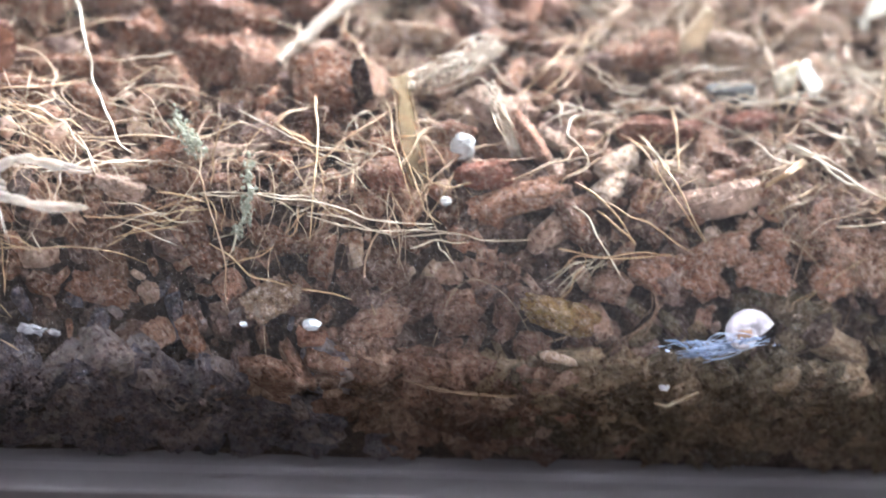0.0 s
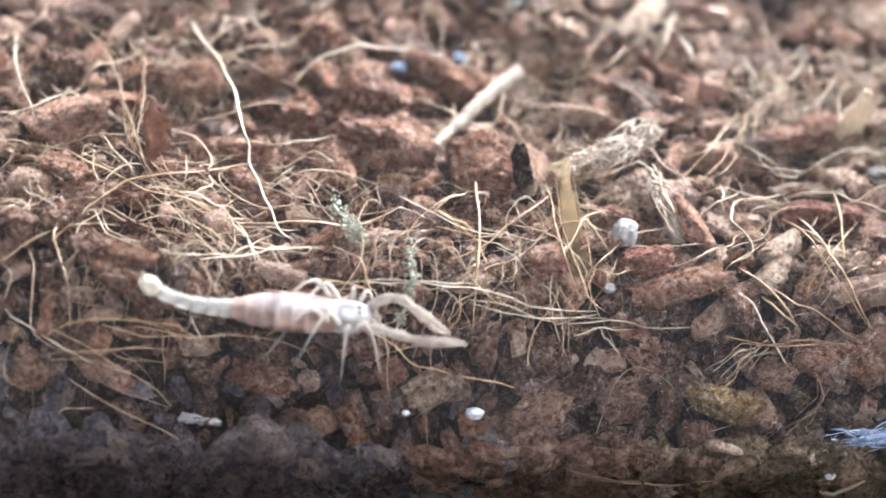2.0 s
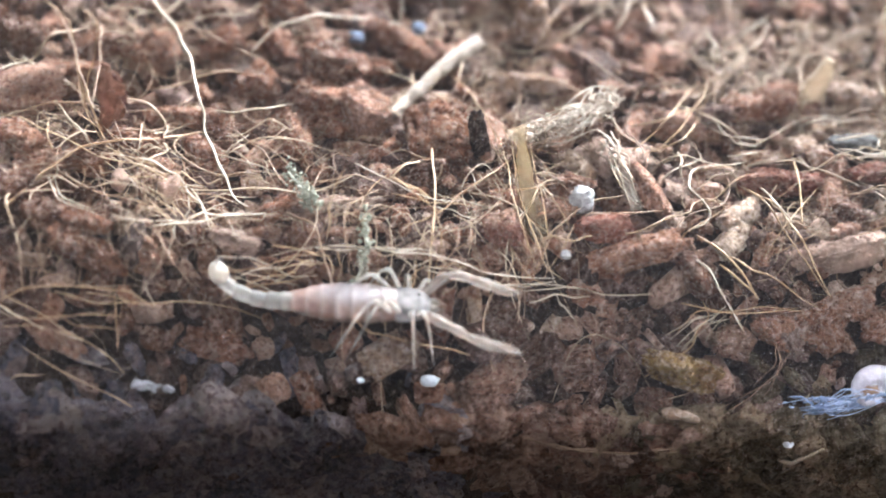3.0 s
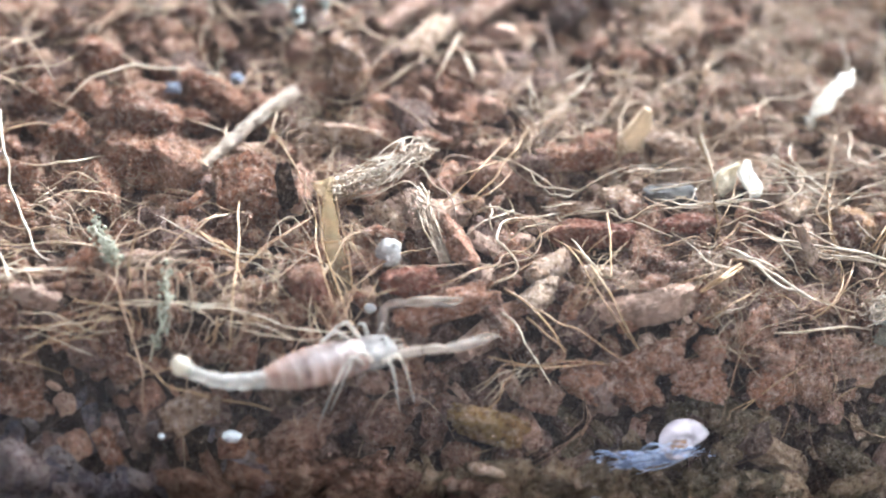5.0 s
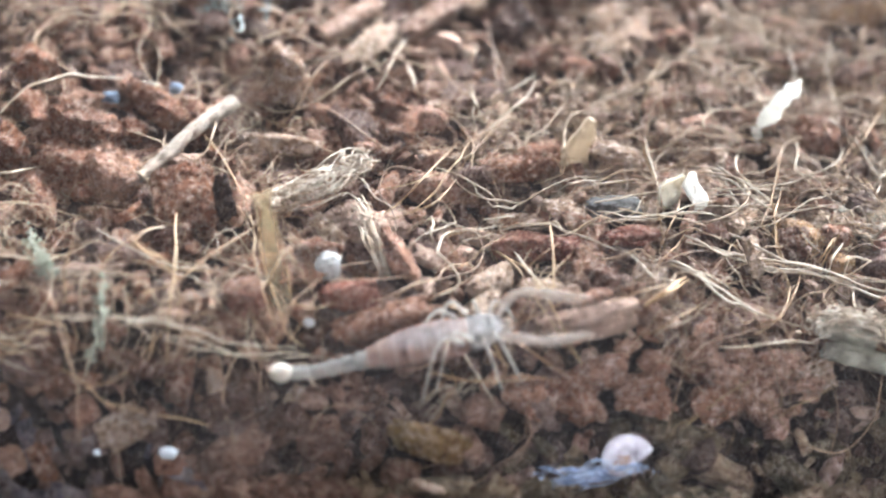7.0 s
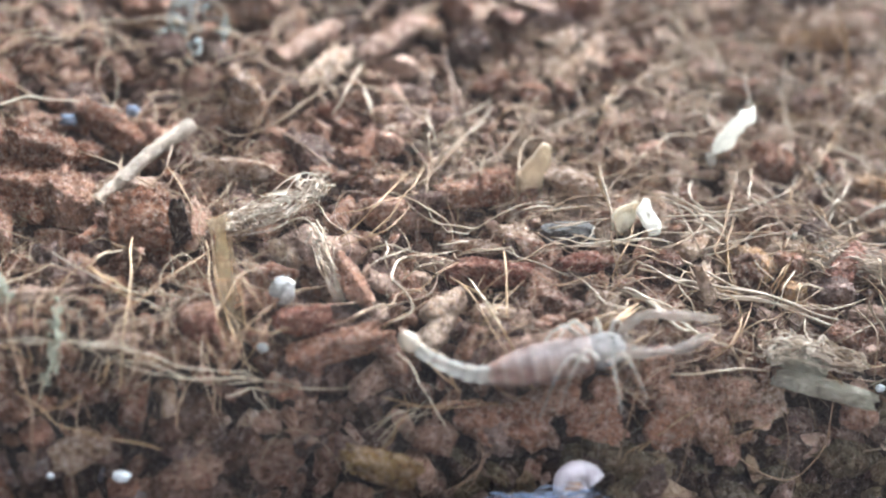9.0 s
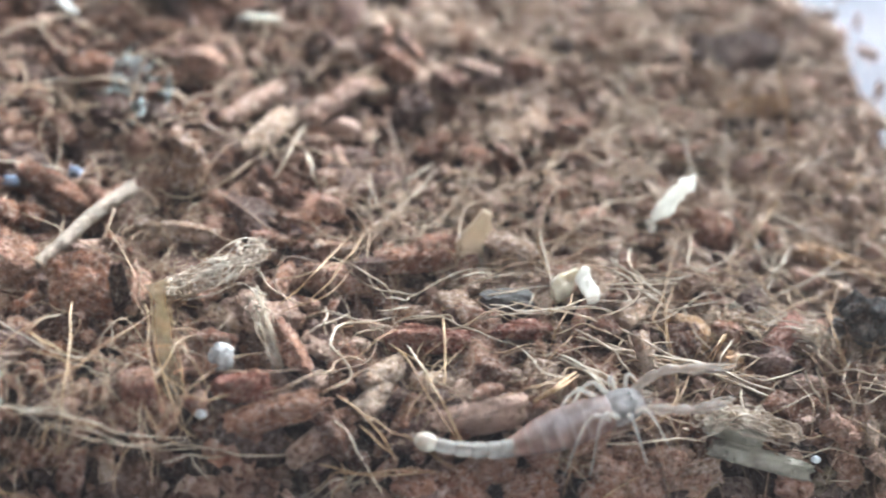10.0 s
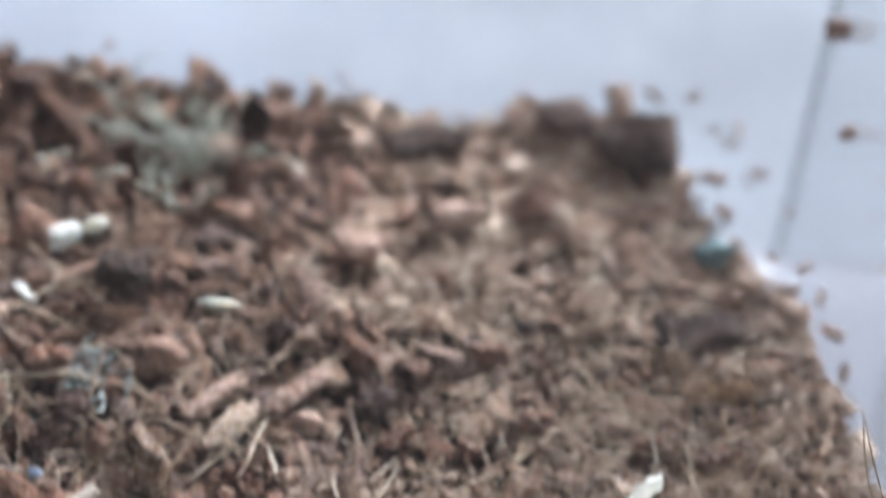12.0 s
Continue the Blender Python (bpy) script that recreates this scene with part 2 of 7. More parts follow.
# ---- the ground of the box: a bed of coir, level on top and falling away to the front ----
FRONT, BACK, LEFT, RIGHT, BASE = -10.0, 44.5, -62.0, 36.6, -11.9


def side_edge(y):
    """Where the bed ends beside the clear wall; it leaves the far corner open."""
    return RIGHT - 0.4 - 0.12 * max(0.0, y - 10) - 0.42 * max(0.0, y - 29) - 0.55 * max(0.0, 1.5 - y)


def bed(x, y):
    """Height of the bed in millimetres."""
    u = min(max((-2.2 - y) / 6.3, 0.0), 1.0)
    z = -7.6 * u ** 1.35
    if y < -8.5:
        z -= (-8.5 - y) * 4.5
    z += 1.1 * noise.noise(Vector((x * 0.11, y * 0.11, 3.7))) + 0.7 * noise.noise(Vector((x * 0.3, y * 0.3, 9.1)))
    z += min(max((y - 33) / 11, 0.0), 1.0) ** 2 * (0.6 + 2.2 * min(max((6 - x) / 12, 0.0), 1.0) + 1.8 * noise.noise(Vector((x * 0.16, 5.0, 1.0))))
    return max(z, BASE + 0.3)


def build_bed():
    nx, ny = 300, 190
    xs, ys = np.linspace(LEFT + 0.5, RIGHT - 0.4, nx), np.linspace(FRONT + 0.35, BACK - 0.5, ny)
    v = np.empty((ny, nx, 3))
    for j, y in enumerate(ys):
        for i, x in enumerate(xs):
            x = LEFT + (x - LEFT) * (side_edge(y) - LEFT) / (RIGHT - 0.4 - LEFT)
            q = Vector((x * 0.9, y * 0.9, 0))
            v[j, i] = (x, y, bed(x, y) - 1.5 + 0.55 * noise.fractal(q, 0.8, 2.1, 3))
    idx = np.arange(nx * ny).reshape(ny, nx)
    quads = np.stack([idx[:-1, :-1], idx[:-1, 1:], idx[1:, 1:], idx[1:, :-1]], -1).reshape(-1, 4)
    top = v.reshape(-1, 3)
    skirts_v, skirts_f, base = [top], [quads], len(top)
    for edge in (idx[0], idx[-1][::-1], idx[:, 0][::-1], idx[:, -1]):
        low = top[edge].copy()
        low[:, 2] = BASE
        skirts_v.append(low)
        n = len(edge)
        k = np.arange(n - 1)
        skirts_f.append(np.stack([edge[:-1], base + k, base + k + 1, edge[1:]], -1))
        base += n
    me = joined("ground", [(np.concatenate(skirts_v) * MM, np.concatenate(skirts_f))], M_SOIL)
    return tagged(new("ground", me), "dark brown peat and coir bed filling the clear box", "substrate", kind="structure")


build_bed()


# ---- loose crumbs and fibres that nobody could count ----
def spin(rng, flat=0.5):
    return np.array(Euler((rng.gauss(0, flat), rng.gauss(0, flat), rng.uniform(0, 6.283))).to_matrix())


def covered(x, y):
    """Whether a single chip lies there."""
    for a, b, turn, half_l, half_w in LYING:
        c, s = math.cos(turn), math.sin(turn)
        if (((x - a) * c + (y - b) * s) / half_l) ** 2 + (((y - b) * c - (x - a) * s) / half_w) ** 2 < 0.85:
            return True
    return False


def fineness(x, y):
    """How finely the bed is crumbled: coarse chunks on one side, fine crumbs towards the far right corner."""
    u = min(max((x - 1.0) / 12.0, 0.0), 1.0) * min(max((y + 1.0) / 6.0, 0.0), 1.0)
    return min(max(u + 0.35 * noise.noise(Vector((x * 0.12, y * 0.12, 31.0))), 0.0), 1.0)


def shaded(x, z):
    """Shade put into colour along the front wall: blackish left, brown, olive algae right."""
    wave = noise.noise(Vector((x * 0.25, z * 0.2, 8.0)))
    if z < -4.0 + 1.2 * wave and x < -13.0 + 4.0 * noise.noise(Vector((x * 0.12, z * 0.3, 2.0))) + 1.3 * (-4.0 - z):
        return "shaded"
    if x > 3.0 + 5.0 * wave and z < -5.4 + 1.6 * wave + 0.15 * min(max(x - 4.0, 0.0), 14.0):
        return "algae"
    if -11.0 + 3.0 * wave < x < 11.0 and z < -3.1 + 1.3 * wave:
        return "dimmed"
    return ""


def scatter():
    rng = random.Random(11)
    fine, coarse, hair = [], [], []
    layers = {"": coarse, "shaded": [], "algae": [], "dimmed": [], "lighter": []}
    for k in range(2800):
        y = rng.uniform(FRONT + 1.0, BACK - 1)
        x = rng.uniform(-34, side_edge(y) - 0.4)
        size = min(0.36 * math.exp(rng.gauss(0, 0.5)), 1.0)
        v, f = CRUMBS[k % 16]
        v = (v * np.array([size * rng.uniform(1.0, 2.4), size, size * rng.uniform(0.55, 0.95)])) @ spin(rng, 0.45).T
        (layers["lighter"] if fineness(x, y) > 0.7 else fine).append(((v + np.array([x, y, max(bed(x, y) - 0.55 + 0.3 * size, BASE + 1.0)])) * MM, f))
    # grit sprinkled over everything
    for k in range(2000):
        y = rng.uniform(-4.0, 40) if k % 3 else rng.uniform(-1.5, 16)
        x = rng.uniform(-30, side_edge(y) - 0.4)
        if covered(x, y) and k % 4:
            continue
        size = min(0.2 * math.exp(rng.gauss(0, 0.45)), 0.5)
        v, f = CRUMBS[k % 16]
        v = (v * np.array([size * rng.uniform(0.9, 2.2), size, size * rng.uniform(0.6, 0.95)])) @ spin(rng, 0.5).T
        coarse.append(((v + np.array([x, y, max(bed(x, y) + rng.uniform(-0.25, 0.35), BASE + 1.0)])) * MM, f))
    tagged(new("husk_crumbs", joined("husk_crumbs", fine, M_FILL)), "reddish brown crumbs of coconut husk covering the bed", "husk crumbs", kind="stuff")
    cells, count = collections.defaultdict(list), 0
    for k in range(30000):
        front = k % 5 < 2
        y = rng.uniform(FRONT + 1.4, -2.0) if front else rng.uniform(-3, BACK - 1.2)
        x = rng.uniform(-33, side_edge(y) - 0.6)
        u = fineness(x, y)
        long = min((1.1 if front else 1.02 - 0.5 * u) * math.exp(rng.gauss(0, 0.38)), 2.3)
        gap = 0.66 if front else 0.6 - 0.08 * u if y < 16 else 0.5
        home = (int(x // 2), int(y // 2))
        if covered(x, y) or any((x - a) ** 2 + (y - b) ** 2 < (gap * (long + c)) ** 2 for i in (-1, 0, 1) for j in (-1, 0, 1) for a, b, c in cells[home[0] + i, home[1] + j]):
            continue
        cells[home].append((x, y, long * 0.72))
        w = min(long * rng.uniform(0.36, 0.62), 1.1) if front else min(long * rng.uniform(0.3, 0.6), 0.95)
        v, f = MIDDLES[k % 18] if long > 1.35 and y < 12 else SMALLS[k % 26] if long > 0.6 and y < 24 else CRUMBS[k % 16]
        slope = math.atan2(bed(x, y + 0.5) - bed(x, y - 0.5), 1.0)
        tip = np.array(Euler((slope * 0.8, 0, 0)).to_matrix())
        v = (v * np.array([long, w, w * rng.uniform(0.45, 0.95)])) @ spin(rng, 0.5).T @ tip.T
        z = max(bed(x, y) + rng.uniform(-0.35, 0.1) + 0.25 * u, BASE + 1.2)
        layers[shaded(x + rng.gauss(0, 1.6), z + rng.gauss(0, 0.5)) or ("lighter" if u > rng.uniform(0.35, 0.9) else "")].append(((v + np.array([x, y, z])) * MM, f))
        count += 1
        if count > 4300:
            break
    for k in range(560):
        x, z = rng.uniform(-32, 30), rng.uniform(BASE + 0.5, -5.6)
        long = rng.uniform(0.7, 1.9)
        w = long * rng.uniform(0.4, 0.75)
        v, f = SMALLS[k % 26]
        v = (v * np.array([long, w, w * 0.55])) @ np.array(Euler((rng.gauss(0, 0.5), rng.gauss(0, 0.5), rng.gauss(0, 0.9))).to_matrix()).T
        v = v[:, [0, 2, 1]] * np.array([1, -1, 1])
        y = max(FRONT + 0.25 - v[:, 1].min(), -9.25 + 0.12 * (z + 6.6) + rng.uniform(-0.3, 0.5))
        layers[shaded(x + rng.gauss(0, 2.2), z + rng.gauss(0, 0.5))].append(((v + np.array([x, y, max(z, BASE + 0.1 - v[:, 2].min())])) * MM, f))
    tagged(new("peat_crumbs", joined("peat_crumbs", layers["shaded"], M_SHADED_PEAT)), "blackish peat crumbs pressed against the front wall, bluish shade in their colour", "peat crumbs", kind="stuff")
    tagged(new("algae_crumbs", joined("algae_crumbs", layers["algae"], M_ALGAE)), "dark olive-brown crumbs with algae along the front wall, darkened for shade", "damp crumbs", kind="stuff")
    tagged(new("damp_crumbs", joined("damp_crumbs", layers["dimmed"], M_DIMMED)), "dark brown husk crumbs at the front of the bed, shade in their colour", "damp crumbs", kind="stuff")
    tagged(new("dry_crumbs", joined("dry_crumbs", layers["lighter"], M_PALE_FINE)), "fine pale husk crumbs in the corner of the bed, partly lightened for haze", "husk crumbs", kind="stuff")
    tagged(new("small_husk_chips", joined("small_husk_chips", coarse + FAR, M_SMALL)), "small broken husk chips packed over the whole bed", "husk chips", kind="stuff")
    for k in range(3700):
        y = rng.uniform(-6, 34) if k % 3 else rng.uniform(-4, 12)
        x = rng.uniform(-34, side_edge(y) - 0.6)
        if noise.noise(Vector((x * 0.17, y * 0.17, 21.0))) < rng.uniform(-0.1, 0.35):
            continue
        ang, length = rng.uniform(0, 6.283), rng.uniform(1.5, 7.0)
        bend, rise = rng.gauss(0, 0.42), rng.uniform(0.05, 0.9)
        pts = []
        for s in np.linspace(0, 1, 6):
            a = ang + bend * (s - 0.5) * 4
            px, py = x + math.cos(a) * length * (s - 0.5), y + math.sin(a) * length * (s - 0.5)
            px = min(max(px, LEFT + 1), RIGHT - 0.6)
            pts.append((px + rng.gauss(0, 0.14), py + rng.gauss(0, 0.14), bed(px, py) + 0.4 + rise * math.sin(math.pi * s) + rng.gauss(0, 0.22)))
        r = rng.uniform(0.010, 0.032)
        v, f = tube(pts, (r * 0.7, r, r * 0.4), 5, 4)
        hair.append((v * MM, f))
    for k in range(370):
        patch = k % 5 < 2
        x, y = (rng.uniform(19, 34), rng.uniform(-2, 22)) if patch else (rng.uniform(-33, 34), rng.uniform(-4, 30))
        ang, length = rng.uniform(0, 6.283), rng.uniform(4, 8.5) if patch else rng.uniform(4, 12)
        px, py, pts = x, y, []
        for s in range(7):
            px = min(max(px, -36), side_edge(py) - 0.5)
            pts.append((px, py, bed(px, py) + 0.55 + 0.5 * math.sin(math.pi * s / 6) + rng.gauss(0, 0.2)))
            ang += rng.gauss(0, 0.5)
            px, py = px + math.cos(ang) * length / 6, py + math.sin(ang) * length / 6 * 0.8
        r = rng.uniform(0.025, 0.05)
        v, f = tube(pts, (r * 0.8, r, r, r * 0.4), 6, 4)
        hair.append((v * MM, f))
    tagged(new("loose_fibres", joined("loose_fibres", hair, M_LOOSE)), "fine tangled coir fibres strewn over the bed", "coir fibres", kind="stuff")


# ---- single pieces lying on the bed ----
def plain_skin(name, base, rough=0.6, spec=0.4, vary=0.35, grain=900.0, depth=0.0002, sss=0.0):
    """A skin with soft mottling and fine relief."""
    m, tree, b = material(name, base, rough, spec)
    where = tree.nodes.new("ShaderNodeTexCoord").outputs["Object"]
    soft = noise_tex(tree, where, grain, 5.0, 0.65)
    fine = noise_tex(tree, where, grain * 4.5, 4.0, 0.7)
    lo = tuple(c * (1 - vary) for c in base)
    tree.links.new(ramp(tree, soft, [(0.3, lo), (0.6, base), (0.8, tuple(min(c * 1.12, 0.9) for c in base))]), b.inputs["Base Color"])
    bump(tree, b, [(soft, 0.5, depth), (fine, 0.5, depth * 0.4)])
    if sss:
        b.inputs["Subsurface Weight"].default_value = sss
        b.inputs["Subsurface Radius"].default_value = (0.0006, 0.0004, 0.0003)
        b.inputs["Subsurface Scale"].default_value = 1.0
    return m


def wide_skin(name, base, vary=0.55):
    """A mottled skin in world scale for pieces stretched from one mesh."""
    m, tree, b = material(name, base, 0.75, 0.25)
    where = tree.nodes.new("ShaderNodeNewGeometry").outputs["Position"]
    soft = noise_tex(tree, where, 600.0, 5.0, 0.65)
    fine = noise_tex(tree, where, 2600.0, 5.0, 0.7)
    tree.links.new(ramp(tree, soft, [(0.32, tuple(c * (1 - vary) for c in base)), (0.58, base), (0.8, tuple(min(c * 1.1, 0.92) for c in base))]), b.inputs["Base Color"])
    bump(tree, b, [(soft, 0.9, 0.0007), (fine, 0.9, 0.0004)])
    return m


M_STICK = wide_skin("straw", (0.31, 0.245, 0.195), 0.6)
M_CREAM = wide_skin("cream_pith", (0.42, 0.36, 0.275))
M_WHITE = wide_skin("white_pith", (0.72, 0.68, 0.62), 0.35)


def glowing_through(m, share, tint, clear_share=0.0):
    """Let light from behind shine through a thin skin."""
    tree = m.node_tree
    through_skin = tree.nodes.new("ShaderNodeBsdfTranslucent")
    through_skin.inputs["Color"].default_value = (*tint, 1)
    blend = tree.nodes.new("ShaderNodeMixShader")
    blend.inputs["Fac"].default_value = share
    tree.links.new(tree.nodes["Principled BSDF"].outputs["BSDF"], blend.inputs[1])
    tree.links.new(through_skin.outputs["BSDF"], blend.inputs[2])
    out = blend
    if clear_share:
        out = tree.nodes.new("ShaderNodeMixShader")
        out.inputs["Fac"].default_value = clear_share
        tree.links.new(blend.outputs["Shader"], out.inputs[1])
        tree.links.new(tree.nodes.new("ShaderNodeBsdfTransparent").outputs["BSDF"], out.inputs[2])
    tree.links.new(out.outputs["Shader"], tree.nodes["Material Output"].inputs["Surface"])


M_PITH = plain_skin("bright_pith", (0.88, 0.86, 0.8), 0.6, 0.3, 0.2, 900.0, 0.00012)
glowing_through(M_PITH, 0.55, (0.9, 0.89, 0.84))
for skin in (M_WHITE, M_CREAM):
    inner = skin.node_tree.nodes["Principled BSDF"]
    inner.inputs["Subsurface Weight"].default_value = 0.6
    inner.inputs["Subsurface Radius"].default_value = (0.0012, 0.001, 0.0008)
    inner.inputs["Subsurface Scale"].default_value = 1.0
M_PEACH = wide_skin("peach_husk", (0.37, 0.235, 0.18), 0.65)
M_OCHRE = husk("ochre_husk", ((0.3, 0.17, 0.09), (0.36, 0.21, 0.115), (0.4, 0.25, 0.14), (0.44, 0.29, 0.18)), dusty=0.3)
M_WOOD = wide_skin("greenish_wood", (0.43, 0.39, 0.32), 0.55)
M_SLATE = wide_skin("slate_splinter", (0.1, 0.095, 0.093))

KINDS = {
    "husk": (M_HUSK, "husk_chip", "reddish brown coconut husk chip with a crumbly crust", "husk chip"),
    "tan": (M_TAN, "tan_husk_chip", "pale tan coconut husk chip lying on the coir bed", "husk chip"),
    "red": (M_RED, "red_bark_chip", "rust red bark chip among golden fibres", "bark chip"),
    "cream": (M_CREAM, "cream_flake", "cream-coloured flake of pith with a torn edge", "pith flake"),
    "white": (M_WHITE, "white_pith_chip", "chalky white chip of pith on brown coir", "pith chip"),
    "peach": (M_PEACH, "peach_husk_chip", "rounded peach-brown husk chip under thin fibres", "husk chip"),
    "ochre": (M_OCHRE, "ochre_husk_chip", "ochre-yellow husk chip on the bed", "husk chip"),
    "wood": (M_WOOD, "wood_splinter", "greenish weathered wood splinter with a pale end", "wood splinter"),
    "slate": (M_SLATE, "grey_splinter", "smooth blue-grey splinter stuck in the bed", "splinter"),
    "dusk": (husk("dusky_husk", DUSKY, dusty=0.15), "dark_husk_chip", "dark brown husk chip sunk in the bed, some standing for shaded hollows", "husk chip"),
    # the next three kinds carry the front slope's shade in their colour
    "dimmed": (husk("dimmed_chip", DIM_TONES, dusty=0.15), "damp_husk_chip", "dark reddish brown husk chip behind the front wall, darkened for shade", "husk chip"),
    "algae": (husk("algae_husk", ALGAE, dusty=0.1), "algae_husk_chip", "dark olive-brown husk chip near the front wall, darkened for shade", "husk chip"),
    "shaded": (husk("shaded_husk", ((0.07, 0.056, 0.06), (0.115, 0.088, 0.09), (0.16, 0.12, 0.12), (0.22, 0.165, 0.16)), dusty=0.1), "damp_husk_chip", "blackish husk chip low against the front wall, darkened for shade", "husk chip"),
}
SLIM = [chunk_shape(4, 500 + k, 0.42, 0.05, 2, 0.10) for k in range(4)]
FLAKE = [crumbly(chunk_shape(4, 540 + k, 0.85, 0.3, 3, 0.2), 80 + k, 30, 2, 0.06, 0.22) for k in range(4)]
MESHES = {}
PLACED = []
LYING = []


def chip_mesh(kind, k, low=False):
    key = (kind, k, low)
    if key not in MESHES:
        pool = SLIM if kind in ("wood", "slate") else FLAKE if kind in ("cream", "white") else CHUNKS
        v, f = pool[k % len(pool)]
        if low:
            v, f = MIDDLES[k % len(MIDDLES)]
        MESHES[key] = joined(KINDS[kind][1], [(v, f)], KINDS[kind][0])
    return MESHES[key]


def chip(kind, x, y, z, yaw, tilt, length, width, height, low=False):
    """One chip: centre in mm, turn and tilt in degrees, size in mm."""
    k = len(PLACED)
    ob = new(KINDS[kind][1], chip_mesh(kind, (k * 5) % 14, low))
    m = pose(x * MM, y * MM, z * MM, 0, 0, yaw) @ pose(0, 0, 0, 0, -tilt, 0) @ pose(0, 0, 0, (k * 67) % 50 - 25)
    ob.matrix_world = m @ Matrix.Diagonal((length / 2 * MM, width / 2 * MM, height * 0.62 * MM, 1))
    tagged(ob, KINDS[kind][2], KINDS[kind][3], "chips on the coir bed")
    PLACED.append((x, y, max(length, width) / 2))
    LYING.append((x, y, radians(yaw), length / 2 * max(math.cos(radians(tilt)), 0.3), width / 2))
    return ob


STRANDS = {
    "pale": (M_PALE, "pale coir fibre curving over the husk chips"),
    "gold": (M_GOLD, "golden coir fibre lying across the bed"),
    "brown": (M_BROWN, "thin brown coir fibre lying on the husk"),
    "lichen": (plain_skin("lichen", (0.31, 0.31, 0.245), 0.95, 0.1, 0.5, 2200.0, 0.0004), "grey-green lichen-crusted twig between fibres"),
}


def fibre(kind, radius, *points):
    """One strand through points in mm, with small kinks."""
    mat, label = STRANDS[kind]
    rng = random.Random(int(points[0][0] * 10) * 31 + int(points[-1][1] * 10))
    pts = []
    for a, b in zip(points[:-1], points[1:]):
        pts.append(np.array(a))
        pts.append((np.array(a) + np.array(b)) / 2 + np.array([rng.gauss(0, 0.07), rng.gauss(0, 0.07), rng.gauss(0, 0.05)]))
    pts.append(np.array(points[-1]))
    if kind == "lichen":
        pts = [p + np.array([rng.gauss(0, 0.12), rng.gauss(0, 0.1), 0]) for p in pts]
    r = radius * 0.7
    v, f = tube(pts, (r * 0.75, r * 1.05, r * 0.9, r * 1.0, r * 0.5), 7, 6)
    pieces = [(v * MM, f)]
    if kind == "lichen":
        for _ in range(220):
            p = pts[rng.randrange(len(pts) - 1)] + np.array([rng.gauss(0, 0.16), rng.gauss(0, 0.16), rng.gauss(0, 0.25)])
            cv, cf = CRUMBS[rng.randrange(16)]
            pieces.append(((cv * rng.uniform(0.03, 0.11) + p) * MM, cf))
    name = "lichen_twig" if kind == "lichen" else "coir_fibre"
    ob = new(name, joined(name, pieces, mat))
    return tagged(ob, label, "twig" if kind == "lichen" else "fibre", "fibres on the coir bed")


chip("tan", -2.04, 8.67, 0.57, -0, -2, 4.49, 1.05, 0.78)
chip("husk", -11.68, 8.66, 0.94, -33, 0, 3.73, 2.83, 2.12)
chip("husk", -10.17, 5.61, 0.57, -29, 8, 2.64, 1.96, 1.47)
chip("husk", -8.22, 11.89, 0.35, -45, -1, 4.25, 1.59, 1.19)
chip("husk", -14.16, 13.87, 0.84, -41, -0, 2.66, 1.72, 1.29)
chip("dusk", -4.91, 2.92, 1.99, 110, 77, 2.70, 1.11, 0.83)
chip("red", 1.01, -2.06, 0.52, 22, -1, 3.19, 1.53, 1.15)
chip("red", -4.03, -2.30, 0.51, -32, -8, 2.51, 1.83, 1.38)
chip("husk", 2.44, -3.14, 0.03, 12, 12, 4.99, 1.38, 1.04)
chip("husk", 3.37, 0.49, 0.90, -72, -1, 4.40, 1.61, 1.20)
chip("husk", -11.76, -0.71, 0.43, 6, 3, 5.27, 0.50, 0.37)
chip("tan", -9.20, -6.43, -3.99, 23, 26, 3.17, 1.84, 1.38)
chip("tan", -1.72, 12.46, 1.95, 80, 78, 2.95, 1.74, 1.31)
chip("husk", 0.28, -4.03, -1.68, -9, -22, 2.19, 1.24, 0.93)
chip("husk", -13.07, -3.91, -1.60, -67, -42, 5.68, 1.28, 0.96)
chip("husk", -9.32, 9.95, 0.15, 160, 11, 1.69, 1.25, 0.94)
chip("tan", 2.34, 16.38, 0.79, 61, -6, 4.78, 1.35, 1.01)
chip("husk", 2.99, 5.04, 0.95, -116, -8, 2.46, 0.91, 0.68)
chip("husk", -3.97, -2.05, 0.61, 164, -1, 1.79, 1.52, 1.14)
chip("tan", 14.25, 8.10, 0.85, -45, 6, 3.55, 1.62, 1.21)
chip("tan", 7.72, -0.50, 0.24, 45, -2, 3.13, 1.39, 1.04)
chip("tan", 20.45, 1.56, 0.54, -87, -9, 2.98, 1.17, 0.87)
chip("husk", 13.15, -4.49, -1.52, 5, 13, 1.89, 1.54, 1.16)
chip("wood", 24.55, -2.82, -0.14, -10, -15, 3.04, 1.27, 0.95)
chip("dimmed", 7.30, -5.57, -3.23, -3, -12, 2.32, 1.65, 1.24)
chip("husk", -23.59, -3.65, -0.50, -21, -16, 4.65, 1.61, 1.21)
chip("husk", -23.66, -2.59, 0.43, -21, -2, 3.08, 1.06, 0.79)
chip("husk", -11.71, 8.91, 0.77, -25, 2, 3.86, 2.29, 1.72)
chip("husk", -10.36, 5.73, 0.74, -52, 6, 3.32, 2.35, 1.76)
chip("husk", -8.20, 11.68, 0.37, -44, -1, 4.36, 1.55, 1.17)
chip("husk", -18.16, 5.55, 0.25, -7, -3, 3.14, 1.21, 0.91)
chip("tan", -18.56, 6.16, 0.21, -30, -6, 1.03, 0.84, 0.63)
chip("red", -22.39, 6.53, 1.02, 128, 70, 2.15, 1.00, 0.75)
